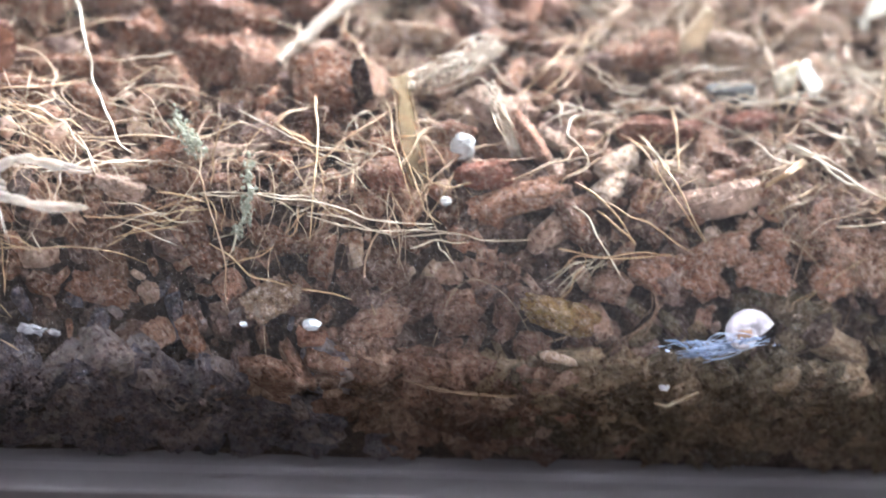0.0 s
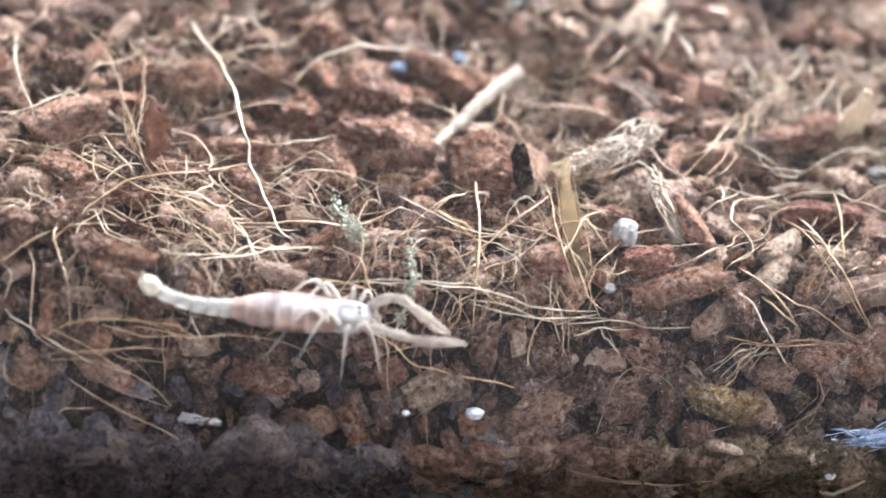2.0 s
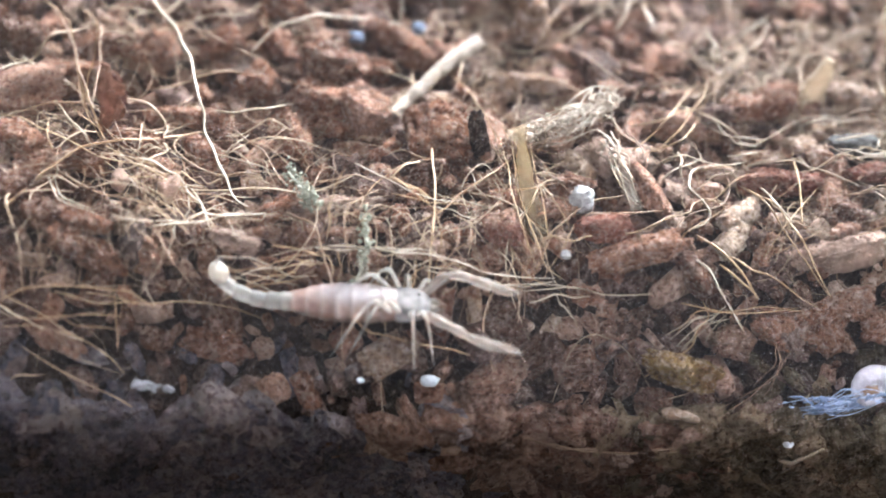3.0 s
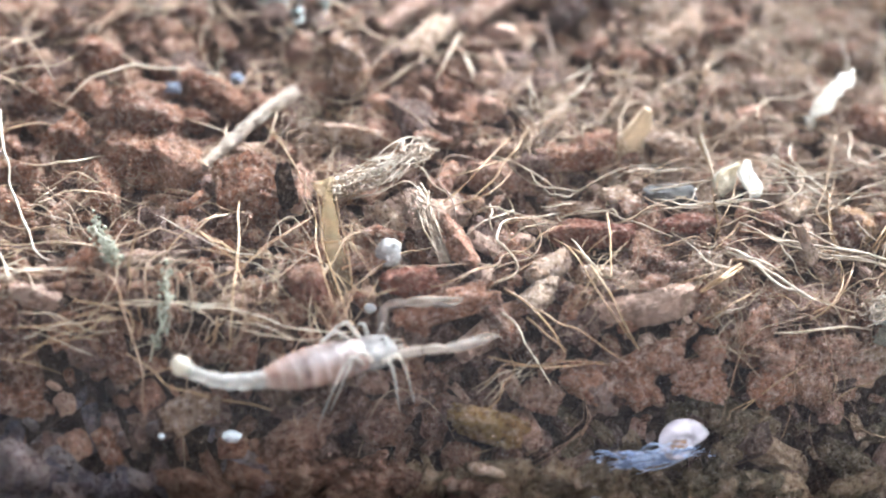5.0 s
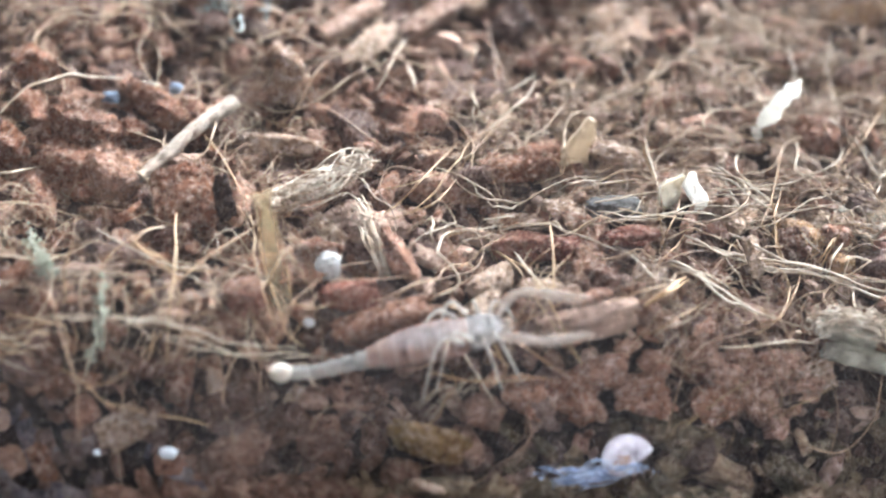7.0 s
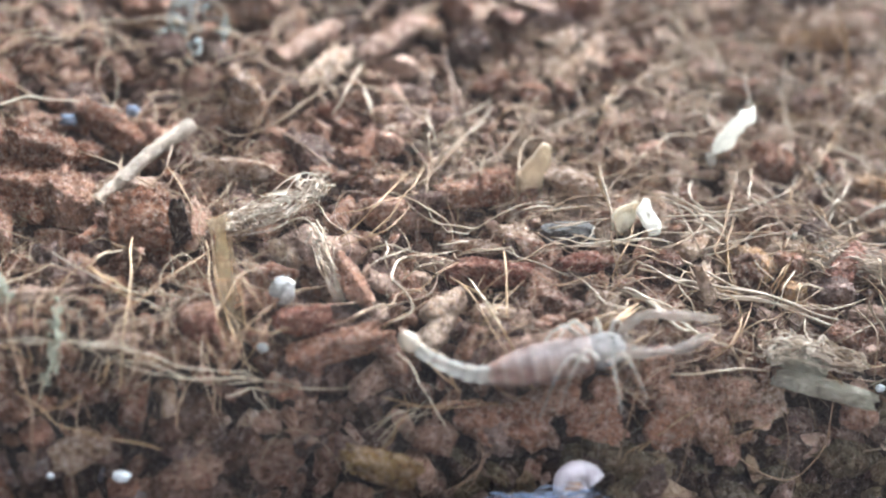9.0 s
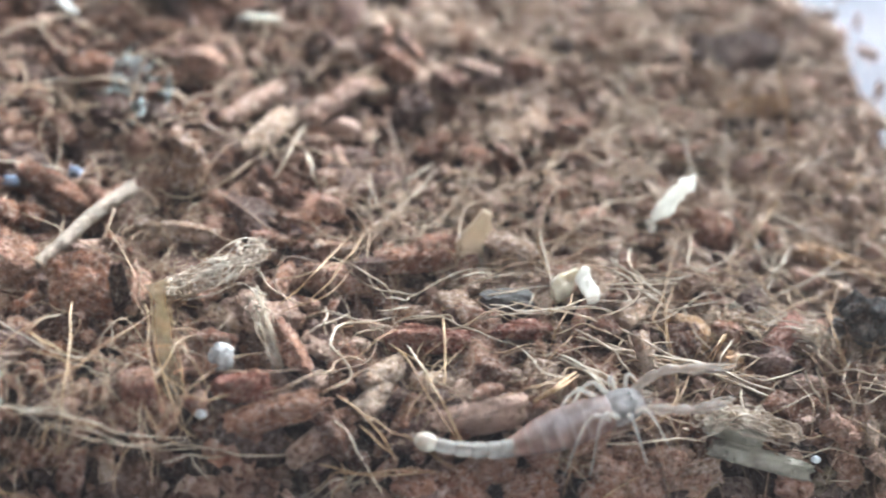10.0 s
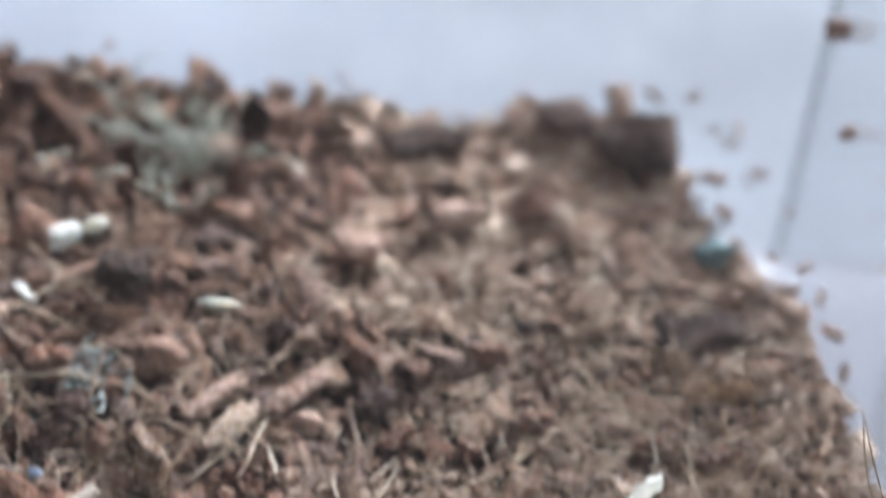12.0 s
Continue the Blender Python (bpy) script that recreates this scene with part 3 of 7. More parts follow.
chip("peach", -19.88, -0.06, 0.52, -14, -24, 1.16, 1.44, 1.08)
chip("peach", -22.11, -0.16, 0.92, -49, -2, 0.93, 0.99, 0.74)
chip("tan", -15.77, 0.85, 0.21, -54, 1, 1.9, 1.2, 0.5)
chip("husk", -16.63, -2.90, -0.23, -17, -6, 2.64, 1.05, 0.79)
chip("husk", -20.91, -3.58, -0.56, -22, -22, 2.28, 1.00, 0.75)
chip("shaded", -26.70, -7.11, -4.70, -113, -42, 1.52, 0.79, 0.59)
chip("husk", -24.43, -6.37, -3.83, -13, -23, 2.23, 1.21, 0.91)
chip("husk", -26.71, 2.83, 0.61, -38, 6, 2.98, 1.71, 1.28)
chip("husk", -23.81, 1.19, 0.79, -37, 6, 2.24, 1.25, 0.94)
chip("husk", -27.24, -0.75, 0.84, -127, 6, 2.39, 1.47, 1.10)
chip("husk", -27.23, 10.49, 1.17, -34, -6, 2.27, 1.70, 1.27)
chip("husk", -20.15, -6.15, -3.68, -11, -10, 1.79, 1.21, 0.91)
chip("husk", 24.62, 2.88, 0.86, -46, 3, 1.58, 1.20, 0.90)
chip("red", 27.46, 2.96, 0.67, 54, -3, 3.82, 1.41, 1.06)
chip("ochre", 27.91, 19.92, 1.06, 7, 5, 4.15, 1.32, 0.99)
chip("wood", 25.82, -3.83, -1.07, -8, -8, 5.35, 0.97, 0.73)
chip("slate", 32.65, 1.37, 0.43, -78, -2, 2.37, 0.65, 0.49)
chip("husk", 32.77, 0.33, 0.52, 40, 5, 2.57, 1.01, 0.76)
chip("tan", 34.46, 3.36, 0.50, -86, 6, 3.59, 1.48, 1.11)
chip("husk", 27.60, -4.37, -2.23, -18, -12, 2.01, 1.44, 1.08)
chip("husk", 29.61, -2.73, -0.08, -18, -26, 1.97, 1.44, 1.08)
chip("husk", 31.90, -3.49, -1.60, -26, -20, 1.91, 1.34, 1.00)
chip("husk", 26.88, -1.67, 0.39, -35, -0, 1.82, 1.18, 0.88)
chip("husk", 5.91, 19.24, 0.64, -136, -5, 4.85, 1.32, 0.99)
chip("husk", 9.20, 21.99, 1.12, -45, -9, 2.42, 1.50, 1.12)
chip("tan", 2.93, 16.64, 0.73, 61, -7, 4.85, 1.06, 0.79)
chip("tan", -1.53, 14.17, 0.75, -69, -7, 3.90, 1.65, 1.24)

chip("husk", 13.00, 15.09, 0.79, -24, 10, 1.79, 1.04, 0.78)
chip("husk", 10.95, 16.50, 0.25, 31, 5, 2.38, 1.05, 0.79)
chip("husk", 14.44, 15.08, 0.89, -44, -6, 1.52, 1.08, 0.81)
chip("husk", 19.52, 13.12, 0.98, -35, -2, 1.96, 1.18, 0.88)
chip("husk", 26.37, 9.04, -0.03, -37, -5, 1.66, 1.18, 0.89)
chip("husk", 29.21, 7.68, 0.22, -37, 1, 1.93, 1.30, 0.98)
chip("husk", 17.97, 17.44, 1.04, 20, -4, 2.22, 1.15, 0.87)
chip("husk", 22.03, 17.69, 0.65, -17, 5, 1.75, 1.04, 0.78)
chip("husk", 23.85, 16.44, 0.56, 5, 5, 2.02, 1.03, 0.77)
chip("husk", 27.20, 15.61, 0.43, 29, 11, 2.07, 1.17, 0.87)
chip("white", -5.9, 30.2, 1.0, 40, 10, 2.3, 1.5, 1.0)
chip("cream", -4.4, 30.9, 1.1, 15, 2, 2.2, 1.5, 0.8)
chip("dusk", -2.92, 26.98, 1.36, -37, -1, 3.21, 2.60, 1.95)
chip("dusk", 25.9, 39.73, 1.6, -15, 10, 5.0, 3.51, 2.63)
chip("dusk", 22.07, 41.98, 0.85, 25, -7, 3.9, 2.60, 1.95)
chip("dusk", 13.90, 39.73, 0.5, 5, -1, 5.2, 2.4, 1.5)
chip("dusk", 4.22, 38.13, 3.08, 112, 78, 3.05, 1.75, 1.31)
chip("cream", 2.07, 25.46, 0.82, -10, 4, 2.60, 1.07, 0.54)
chip("husk", 1.65, 18.34, 0.82, 45, -2, 4.46, 1.12, 0.84)
fibre("pale", 0.069, (-9.0, 19.6, 0.7), (-7.4, 19.4, 1.1), (-5.4, 19.8, 1.1), (-4.2, 19.4, 0.7))
chip("tan", 5.61, 22.61, 0.52, 44, 13, 3.17, 0.74, 0.32)
fibre("pale", 0.115, (4.5, 17.8, 0.3), (3.4, 14.0, 1.4), (2.7, 12.7, 0.9))
fibre("pale", 0.069, (4.3, 15.0, 1.0), (4.6, 13.3, 1.3), (4.6, 12.6, 0.9))
fibre("pale", 0.057, (8.1, 17.4, 0.3), (7.7, 15.6, 1.1), (7.5, 15.0, 0.7))
fibre("brown", 0.057, (8.6, 18.8, 0.6), (8.8, 16.1, 0.8), (8.8, 13.6, 0.5))
fibre("pale", 0.046, (7.5, 13.6, 0.7), (7.4, 11.0, 1.8), (7.7, 10.6, 1.3))
chip("peach", 6.46, 17.71, 0.12, -21, -1, 1.97, 1.32, 0.80)
# dark chip put in for a shaded hole in the bed
chip("dusk", -5.47, 17.84, 0.17, -80, -8, 1.82, 2.31, 1.80)
chip("dusk", 10.05, 18.93, 0.33, -32, -9, 1.71, 2.66, 2.08)
chip("tan", 7.85, 20.66, 0.57, -73, -1, 2.14, 1.34, 0.81)
chip("peach", -0.18, 22.32, 0.68, -45, 1, 2.03, 0.84, 0.36)
fibre("pale", 0.069, (8.3, 11.9, 1.0), (9.4, 12.6, 1.3), (10.9, 15.2, 0.2))
fibre("gold", 0.057, (29.6, 16.3, 0.5), (28.7, 16.4, 3.9), (28.1, 16.6, 5.7), (27.6, 16.7, 7.2))
# broad dark chip stands for the shaded hollow here
chip("dusk", 27.4, 24.6, 0.75, 12, -6, 5.6, 3.2, 1.5)
fibre("pale", 0.057, (21.3, 19.0, 0.4), (22.0, 17.7, 1.1), (22.7, 18.2, 0.7))
fibre("pale", 0.057, (22.4, 16.4, 0.0), (22.4, 16.5, 1.5), (22.4, 16.7, 2.7))
fibre("pale", 0.057, (20.9, 12.5, 0.6), (20.8, 12.7, 2.0), (20.8, 12.8, 3.1))
chip("tan", 14.98, 20.49, 0.41, 39, -7, 3.30, 0.67, 0.35)
chip("peach", 13.81, 22.86, 0.43, -20, -4, 2.80, 0.74, 0.32)
chip("dusk", 14.64, 21.74, 0.28, -15, 4, 2.09, 1.08, 0.84)
chip("dusk", 18.26, 25.45, 0.10, -22, -6, 1.61, 1.03, 0.72)
chip("tan", 20.28, 20.26, 0.41, -27, -14, 1.70, 1.08, 0.66)
chip("husk", 23.88, 19.39, 0.51, -7, 4, 2.05, 1.52, 0.92)
fibre("pale", 0.069, (25.9, 14.8, 0.2), (25.8, 13.1, 1.0), (26.1, 12.7, 0.6))
chip("white", -7.89, 26.07, 0.58, -54, 4, 2.03, 0.75, 0.26)
chip("tan", -1.86, 5.15, 0.68, 29, 2, 1.73, 1.00, 0.52)
chip("tan", 6.57, 22.85, 0.86, -147, -22, 1.45, 1.29, 0.97)


chip("husk", 15.10, 33.61, 0.56, 24, -1, 2.74, 1.91, 1.43)
chip("husk", 9.76, 30.13, 1.07, 24, -10, 3.09, 1.91, 1.43)
chip("husk", 19.55, 34.63, 0.54, 6, 8, 2.45, 1.89, 1.42)
chip("husk", -0.79, 21.04, 1.24, -14, -3, 2.31, 1.58, 1.18)
chip("husk", -6.65, 20.37, 1.05, -6, -0, 2.51, 1.89, 1.42)
chip("husk", 16.06, 22.66, 0.64, -10, -7, 2.37, 1.57, 1.18)
chip("husk", 12.11, 21.18, 0.63, -45, 1, 2.27, 1.65, 1.24)
fibre("pale", 0.039, (-11.6, 2.9, 0.2), (-10.0, 0.2, 1.6), (-8.4, -1.0, 1.6), (-7.2, -1.1, 1.2), (-5.9, -0.6, 0.7))
fibre("gold", 0.067, (-9.0, 0.7, 1.0), (-7.9, -0.8, 1.5), (-7.2, -0.5, 0.7))
fibre("gold", 0.067, (-8.7, -2.8, 1.0), (-6.7, -1.8, 1.3), (-4.9, 0.1, 1.5), (-2.9, 3.1, 0.7))
fibre("gold", 0.077, (-7.1, 5.7, 0.3), (-7.2, 1.4, 1.5), (-7.2, -1.3, 1.5), (-7.4, -3.4, 1.0), (-7.5, -5.4, -1.9))
fibre("gold", 0.048, (-5.8, 9.3, 0.5), (-5.0, 6.8, 1.3), (-4.4, 5.1, 1.4), (-3.6, 3.9, 0.8))
fibre("pale", 0.067, (-5.4, 5.8, 0.6), (-4.9, 4.6, 1.6), (-4.3, 5.1, 0.7))
fibre("pale", 0.039, (-2.5, 6.8, 0.3), (-2.7, 7.0, 1.6), (-3.0, 7.1, 2.6))
fibre("gold", 0.039, (-1.0, 5.0, 1.1), (-1.6, 2.8, 1.9), (-2.0, 2.9, 0.9))
fibre("gold", 0.048, (-3.6, 3.2, 0.7), (-3.5, -0.4, 1.4), (-3.1, -2.6, 1.1), (-2.3, -3.8, -0.5))
fibre("gold", 0.039, (-2.1, 0.5, 1.1), (-1.6, -1.3, 1.7), (-0.8, -2.1, 0.7))
fibre("gold", 0.039, (-1.6, -2.6, 0.5), (-2.1, -3.9, 0.3), (-2.6, -4.2, -0.9))
fibre("gold", 0.039, (-0.5, -2.0, 0.7), (-1.1, -3.5, 0.6), (-1.8, -3.9, -0.7))
fibre("pale", 0.058, (-12.1, -3.4, 0.1), (-10.1, -3.8, 0.4), (-7.9, -4.2, 0.5), (-6.6, -4.3, 0.3), (-4.9, -4.6, -0.2), (-3.3, -4.4, -0.6), (-1.5, -4.1, -0.9))
fibre("gold", 0.067, (-12.3, -5.0, -1.8), (-10.3, -6.2, -2.7), (-8.2, -6.5, -3.1), (-6.2, -6.8, -3.2), (-4.7, -6.9, -3.6))
fibre("gold", 0.058, (-8.1, -4.1, -0.1), (-8.3, -5.1, -0.9), (-9.8, -5.7, -1.8), (-11.8, -5.7, -2.7))
fibre("brown", 0.077, (-14.2, -1.7, 0.6), (-12.9, -3.0, 0.9), (-12.1, -4.8, -0.7), (-11.5, -5.9, -2.3), (-11.3, -7.1, -4.3))
fibre("gold", 0.058, (-14.9, -3.2, -0.2), (-13.4, -3.9, 0.2), (-12.1, -3.7, -0.3))
fibre("gold", 0.048, (-14.8, -3.7, -0.8), (-13.3, -4.0, -0.0), (-12.1, -3.5, 0.0))
fibre("gold", 0.048, (-14.6, -4.3, -1.4), (-13.8, -4.4, -0.6), (-13.0, -3.8, -0.5))
fibre("pale", 0.048, (-14.9, -3.5, -0.6), (-13.4, -3.8, 0.2), (-12.4, -3.8, 0.4), (-11.1, -3.4, 0.2))
fibre("gold", 0.039, (-14.8, -4.1, -1.1), (-13.6, -4.2, -0.4), (-12.3, -3.9, -0.5))
fibre("brown", 0.039, (-8.7, -4.0, 0.0), (-7.4, -3.5, 1.1), (-5.9, -2.7, 1.1), (-4.9, -1.3, 0.5))
fibre("pale", 0.039, (-5.3, 1.9, 0.7), (-5.2, -0.5, 1.5), (-4.5, -0.5, 0.7))
fibre("pale", 0.067, (1.2, 3.5, 0.8), (1.7, 0.8, 1.3), (2.5, -0.4, 0.3))
fibre("pale", 0.067, (1.5, 3.9, 0.8), (2.3, 1.1, 1.4), (2.9, -0.1, 0.5))
fibre("pale", 0.087, (5.0, 3.2, 1.0), (4.8, 1.3, 1.8), (5.0, 1.3, 1.0))
fibre("pale", 0.087, (6.3, 2.6, 0.6), (5.4, 1.3, 1.4), (5.1, -0.2, 1.7), (5.9, -1.0, 1.3), (6.0, -1.6, 0.9), (5.0, -2.1, 0.7))
fibre("brown", 0.058, (0.7, -0.9, 0.4), (2.4, -1.6, 1.2), (4.8, -1.0, 0.8))
fibre("pale", 0.048, (0.4, 5.8, 1.0), (1.4, 6.1, 1.8), (2.7, 6.8, 1.3))
fibre("gold", 0.058, (2.6, 3.3, 0.8), (4.4, 4.5, 2.0), (6.5, 8.5, 1.1))
fibre("gold", 0.048, (2.9, 2.9, 0.9), (4.9, 3.0, 1.9), (6.4, 6.0, 1.1))
fibre("pale", 0.039, (-3.5, -4.7, -1.3), (-2.3, -4.8, -0.7), (-0.4, -4.3, -1.3))
fibre("lichen", 0.125, (-14.1, 1.7, 0.2), (-13.5, -0.7, 1.3), (-13.2, -1.7, 1.6), (-12.4, -1.3, 0.9))
fibre("lichen", 0.144, (-10.5, -2.3, 0.9), (-10.4, -3.8, 0.6), (-10.7, -4.6, -0.4), (-11.2, -5.3, -2.0))
fibre("brown", 0.058, (-0.5, 12.7, 0.4), (0.9, 9.3, 1.9), (3.0, 7.4, 1.5))
fibre("gold", 0.039, (-4.4, 0.1, 0.7), (-2.4, -0.6, 1.7), (-0.9, 0.6, 1.1))
fibre("gold", 0.039, (-9.2, -0.3, 0.8), (-7.4, -1.8, 1.6), (-5.1, -0.8, 0.6))
fibre("brown", 0.039, (-12.0, -0.0, 0.8), (-11.9, 0.2, 1.7), (-11.8, 3.4, 0.2))
fibre("brown", 0.039, (-5.3, -3.8, -0.3), (-5.8, -5.1, -0.4), (-6.6, -4.5, -0.7))
fibre("brown", 0.058, (1.6, -2.2, 0.3), (3.2, -2.5, 1.3), (4.8, -0.9, 0.8))
fibre("pale", 0.039, (16.6, 9.4, 0.7), (17.2, 9.6, 2.4), (16.9, 9.7, 4.5))
fibre("pale", 0.077, (15.9, 9.9, 0.8), (15.9, 6.7, 1.6), (16.1, 4.3, 1.6), (16.3, 3.9, 0.9))
fibre("gold", 0.087, (11.0, 5.2, 0.6), (10.6, 1.0, 1.5), (10.5, -1.9, 1.0))
fibre("gold", 0.077, (8.0, 1.8, 0.2), (9.4, -0.5, 1.1), (10.2, -3.0, 1.3), (11.0, -3.8, 0.1), (11.9, -4.5, -1.2))
fibre("gold", 0.048, (10.1, 8.0, 1.3), (11.3, 6.8, 1.6), (12.0, 6.1, 0.7))
fibre("pale", 0.058, (6.1, 6.0, 1.1), (7.6, 4.5, 1.1), (9.4, 4.4, 1.0), (11.4, 5.7, 1.3), (13.3, 6.7, 0.8))
fibre("pale", 0.058, (14.1, 3.6, 0.8), (15.8, 2.9, 1.5), (16.9, 3.1, 1.8), (19.0, 3.7, 1.1))
fibre("pale", 0.058, (8.5, 3.3, 0.2), (10.6, 2.3, 1.5), (12.0, 1.2, 1.8), (13.7, 1.2, 1.0))
fibre("pale", 0.067, (19.3, 7.6, 1.0), (20.3, 5.5, 1.8), (21.4, 4.9, 1.3), (22.3, 4.9, 0.3))
fibre("pale", 0.058, (18.5, 5.3, 1.4), (20.2, 4.9, 1.9), (22.8, 6.6, 0.6))
fibre("pale", 0.087, (20.4, 8.7, 0.8), (20.0, 6.1, 1.9), (20.9, 6.7, 0.7))
fibre("gold", 0.058, (22.4, 6.6, 0.6), (21.6, 3.8, 1.2), (21.5, 2.3, 1.2), (21.9, 1.3, 0.3))
fibre("pale", 0.058, (20.5, 6.0, 0.9), (22.6, 6.2, 1.2), (24.9, 7.5, 1.3), (26.0, 10.2, 0.2))
fibre("pale", 0.096, (16.0, 1.0, 0.7), (17.1, -0.5, 1.4), (18.5, -1.8, 1.3), (20.0, -2.7, 0.8), (21.0, -2.5, 0.2))
fibre("pale", 0.096, (17.1, 1.9, 1.0), (18.9, 1.0, 1.1), (20.1, 0.7, 1.2), (21.9, 0.5, 1.1), (23.5, 0.2, 1.0), (25.2, -0.7, 0.9), (26.9, -0.7, 0.4))
fibre("gold", 0.116, (14.7, -2.7, 1.0), (15.8, -2.5, 1.7), (17.0, -0.6, 0.8))
fibre("gold", 0.077, (24.8, 3.1, 0.9), (23.8, 1.2, 1.4), (23.4, 1.2, 0.5))
fibre("gold", 0.058, (22.6, 0.6, 0.3), (21.9, -1.7, 1.0), (21.1, -3.0, 0.7), (20.0, -3.1, 0.0))
fibre("pale", 0.058, (25.1, -0.3, 0.5), (24.7, -2.3, 1.0), (25.3, -2.4, -0.0))
fibre("brown", 0.039, (9.4, -5.5, -2.6), (9.5, -6.7, -3.5), (8.8, -7.3, -5.5))
fibre("brown", 0.039, (10.2, -6.0, -3.1), (9.2, -7.1, -4.3), (7.0, -7.5, -5.8))
fibre("gold", 0.039, (16.0, -6.6, -3.9), (16.3, -6.6, -3.0), (18.1, -5.5, -2.4))
fibre("pale", 0.087, (18.3, -3.8, -0.5), (20.5, -4.1, 0.1), (23.0, -3.4, -0.5))
fibre("gold", 0.039, (14.9, -3.7, 0.1), (16.1, -3.5, 1.0), (17.6, -1.9, 0.6))
fibre("pale", 0.058, (26.3, 7.9, 0.0), (26.6, 4.7, 1.7), (27.7, 5.2, 0.5))
fibre("gold", 0.058, (28.6, 13.2, 0.6), (26.9, 10.0, 1.1), (25.9, 8.7, -0.0))
fibre("gold", 0.039, (24.9, 7.5, 0.6), (26.3, 8.7, 0.7), (28.1, 9.7, 0.3))
fibre("brown", 0.039, (24.8, 9.7, 0.2), (25.4, 7.0, 1.4), (27.0, 9.5, 0.1))
fibre("gold", 0.039, (25.5, 10.5, 0.2), (26.4, 10.0, 1.0), (27.8, 11.8, 0.6))
fibre("pale", 0.039, (22.9, 8.1, 1.1), (24.0, 6.5, 1.4), (25.2, 8.3, 0.3))
fibre("pale", 0.039, (29.3, 6.4, 0.0), (28.0, 7.4, 0.8), (26.5, 9.5, 0.0))
fibre("gold", 0.058, (17.2, 5.3, 1.2), (16.3, 2.2, 1.7), (15.8, 1.3, 0.7))
fibre("gold", 0.048, (18.6, -2.0, 0.4), (19.5, -3.4, 0.7), (20.8, -1.2, 0.1))
fibre("brown", 0.039, (13.1, 0.5, 1.0), (14.5, 0.2, 1.7), (16.3, 0.9, 0.8))
fibre("pale", 0.039, (12.0, 2.2, 1.2), (13.1, 2.6, 1.9), (15.0, 4.6, 0.8))
fibre("gold", 0.039, (5.4, 1.8, 0.9), (6.9, 1.9, 1.3), (8.4, 2.7, 0.2))
fibre("brown", 0.039, (19.4, 0.3, 0.5), (20.8, -0.7, 1.0), (22.1, -1.2, 0.2))
fibre("pale", 0.087, (-20.9, 12.6, 2.4), (-19.6, 9.9, 2.4), (-18.8, 7.9, 2.0), (-18.4, 4.7, 2.1), (-18.1, 3.4, 1.2), (-17.4, 1.4, 0.8), (-16.8, -0.3, 0.5), (-16.0, -0.9, 0.2))
fibre("pale", 0.067, (-18.4, 6.1, 0.3), (-16.6, 5.2, 0.9), (-15.0, 5.5, 1.0), (-13.3, 6.9, 0.3))
fibre("gold", 0.087, (-27.5, -2.2, 0.8), (-25.7, 0.2, 1.0), (-24.0, 1.5, 1.5), (-21.9, 1.7, 1.9), (-19.5, 3.5, 0.7), (-18.3, 4.6, 0.1))
fibre("gold", 0.048, (-28.5, 5.1, 0.5), (-26.9, 4.5, 0.7), (-25.0, 2.4, 1.4), (-23.2, 0.8, 1.6), (-21.1, 0.1, 1.7), (-19.5, 0.0, 0.7), (-17.9, 0.5, 0.0))
fibre("pale", 0.077, (-15.7, 10.5, 0.5), (-14.4, 11.6, 1.3), (-12.4, 12.7, 1.3), (-10.2, 13.1, 0.8), (-7.9, 13.6, 0.1))
fibre("brown", 0.048, (-26.1, 14.1, 0.6), (-25.0, 11.1, 1.3), (-24.4, 8.7, 1.5), (-23.9, 6.4, 1.4), (-23.2, 3.8, 0.8), (-22.1, 1.1, 1.1))
fibre("brown", 0.048, (-24.0, 13.4, 0.6), (-23.2, 10.8, 1.3), (-23.2, 8.1, 1.3), (-23.5, 5.5, 0.8), (-22.9, 2.8, 0.6))
fibre("pale", 0.067, (-27.0, 8.9, 0.9), (-25.4, 6.9, 1.5), (-24.2, 6.9, 0.7))
fibre("pale", 0.058, (-22.1, 1.5, 1.1), (-20.6, 0.7, 1.5), (-19.3, 0.1, 1.1), (-18.2, -1.0, 0.3), (-17.6, -2.9, -0.2))
fibre("pale", 0.058, (-20.5, -2.6, 0.3), (-18.5, -2.6, 0.6), (-17.2, -2.3, 0.8), (-15.2, -1.5, 0.3))
fibre("pale", 0.048, (-25.5, 0.4, 0.5), (-24.9, -2.2, 1.4), (-23.2, -2.3, 0.7))
fibre("gold", 0.058, (-28.1, -5.6, -2.4), (-27.0, -5.5, -1.7), (-25.5, -5.5, -1.1), (-23.0, -5.4, -1.2), (-21.5, -5.4, -1.4), (-20.2, -5.6, -2.2))
fibre("gold", 0.039, (-28.1, -5.1, -1.7), (-25.5, -6.3, -2.2), (-23.4, -6.9, -3.3), (-21.6, -7.3, -4.9))
fibre("gold", 0.039, (-23.5, -5.2, -1.7), (-20.9, -5.8, -1.8), (-17.9, -5.7, -1.7), (-15.2, -5.4, -2.9))
fibre("gold", 0.048, (-18.4, -4.2, -1.0), (-16.6, -4.5, -0.7), (-14.1, -4.0, -0.3), (-12.8, -4.0, -0.6))
fibre("pale", 0.048, (-12.8, -3.5, -0.0), (-10.8, -3.9, 0.4), (-8.7, -4.1, 0.6), (-7.1, -3.7, 0.1))
fibre("gold", 0.048, (-9.2, 0.7, 1.0), (-8.2, -1.1, 1.6), (-6.8, -1.5, 0.6))
fibre("gold", 0.048, (-22.2, -5.2, -1.8), (-22.1, -6.2, -2.5), (-22.0, -6.6, -3.9))
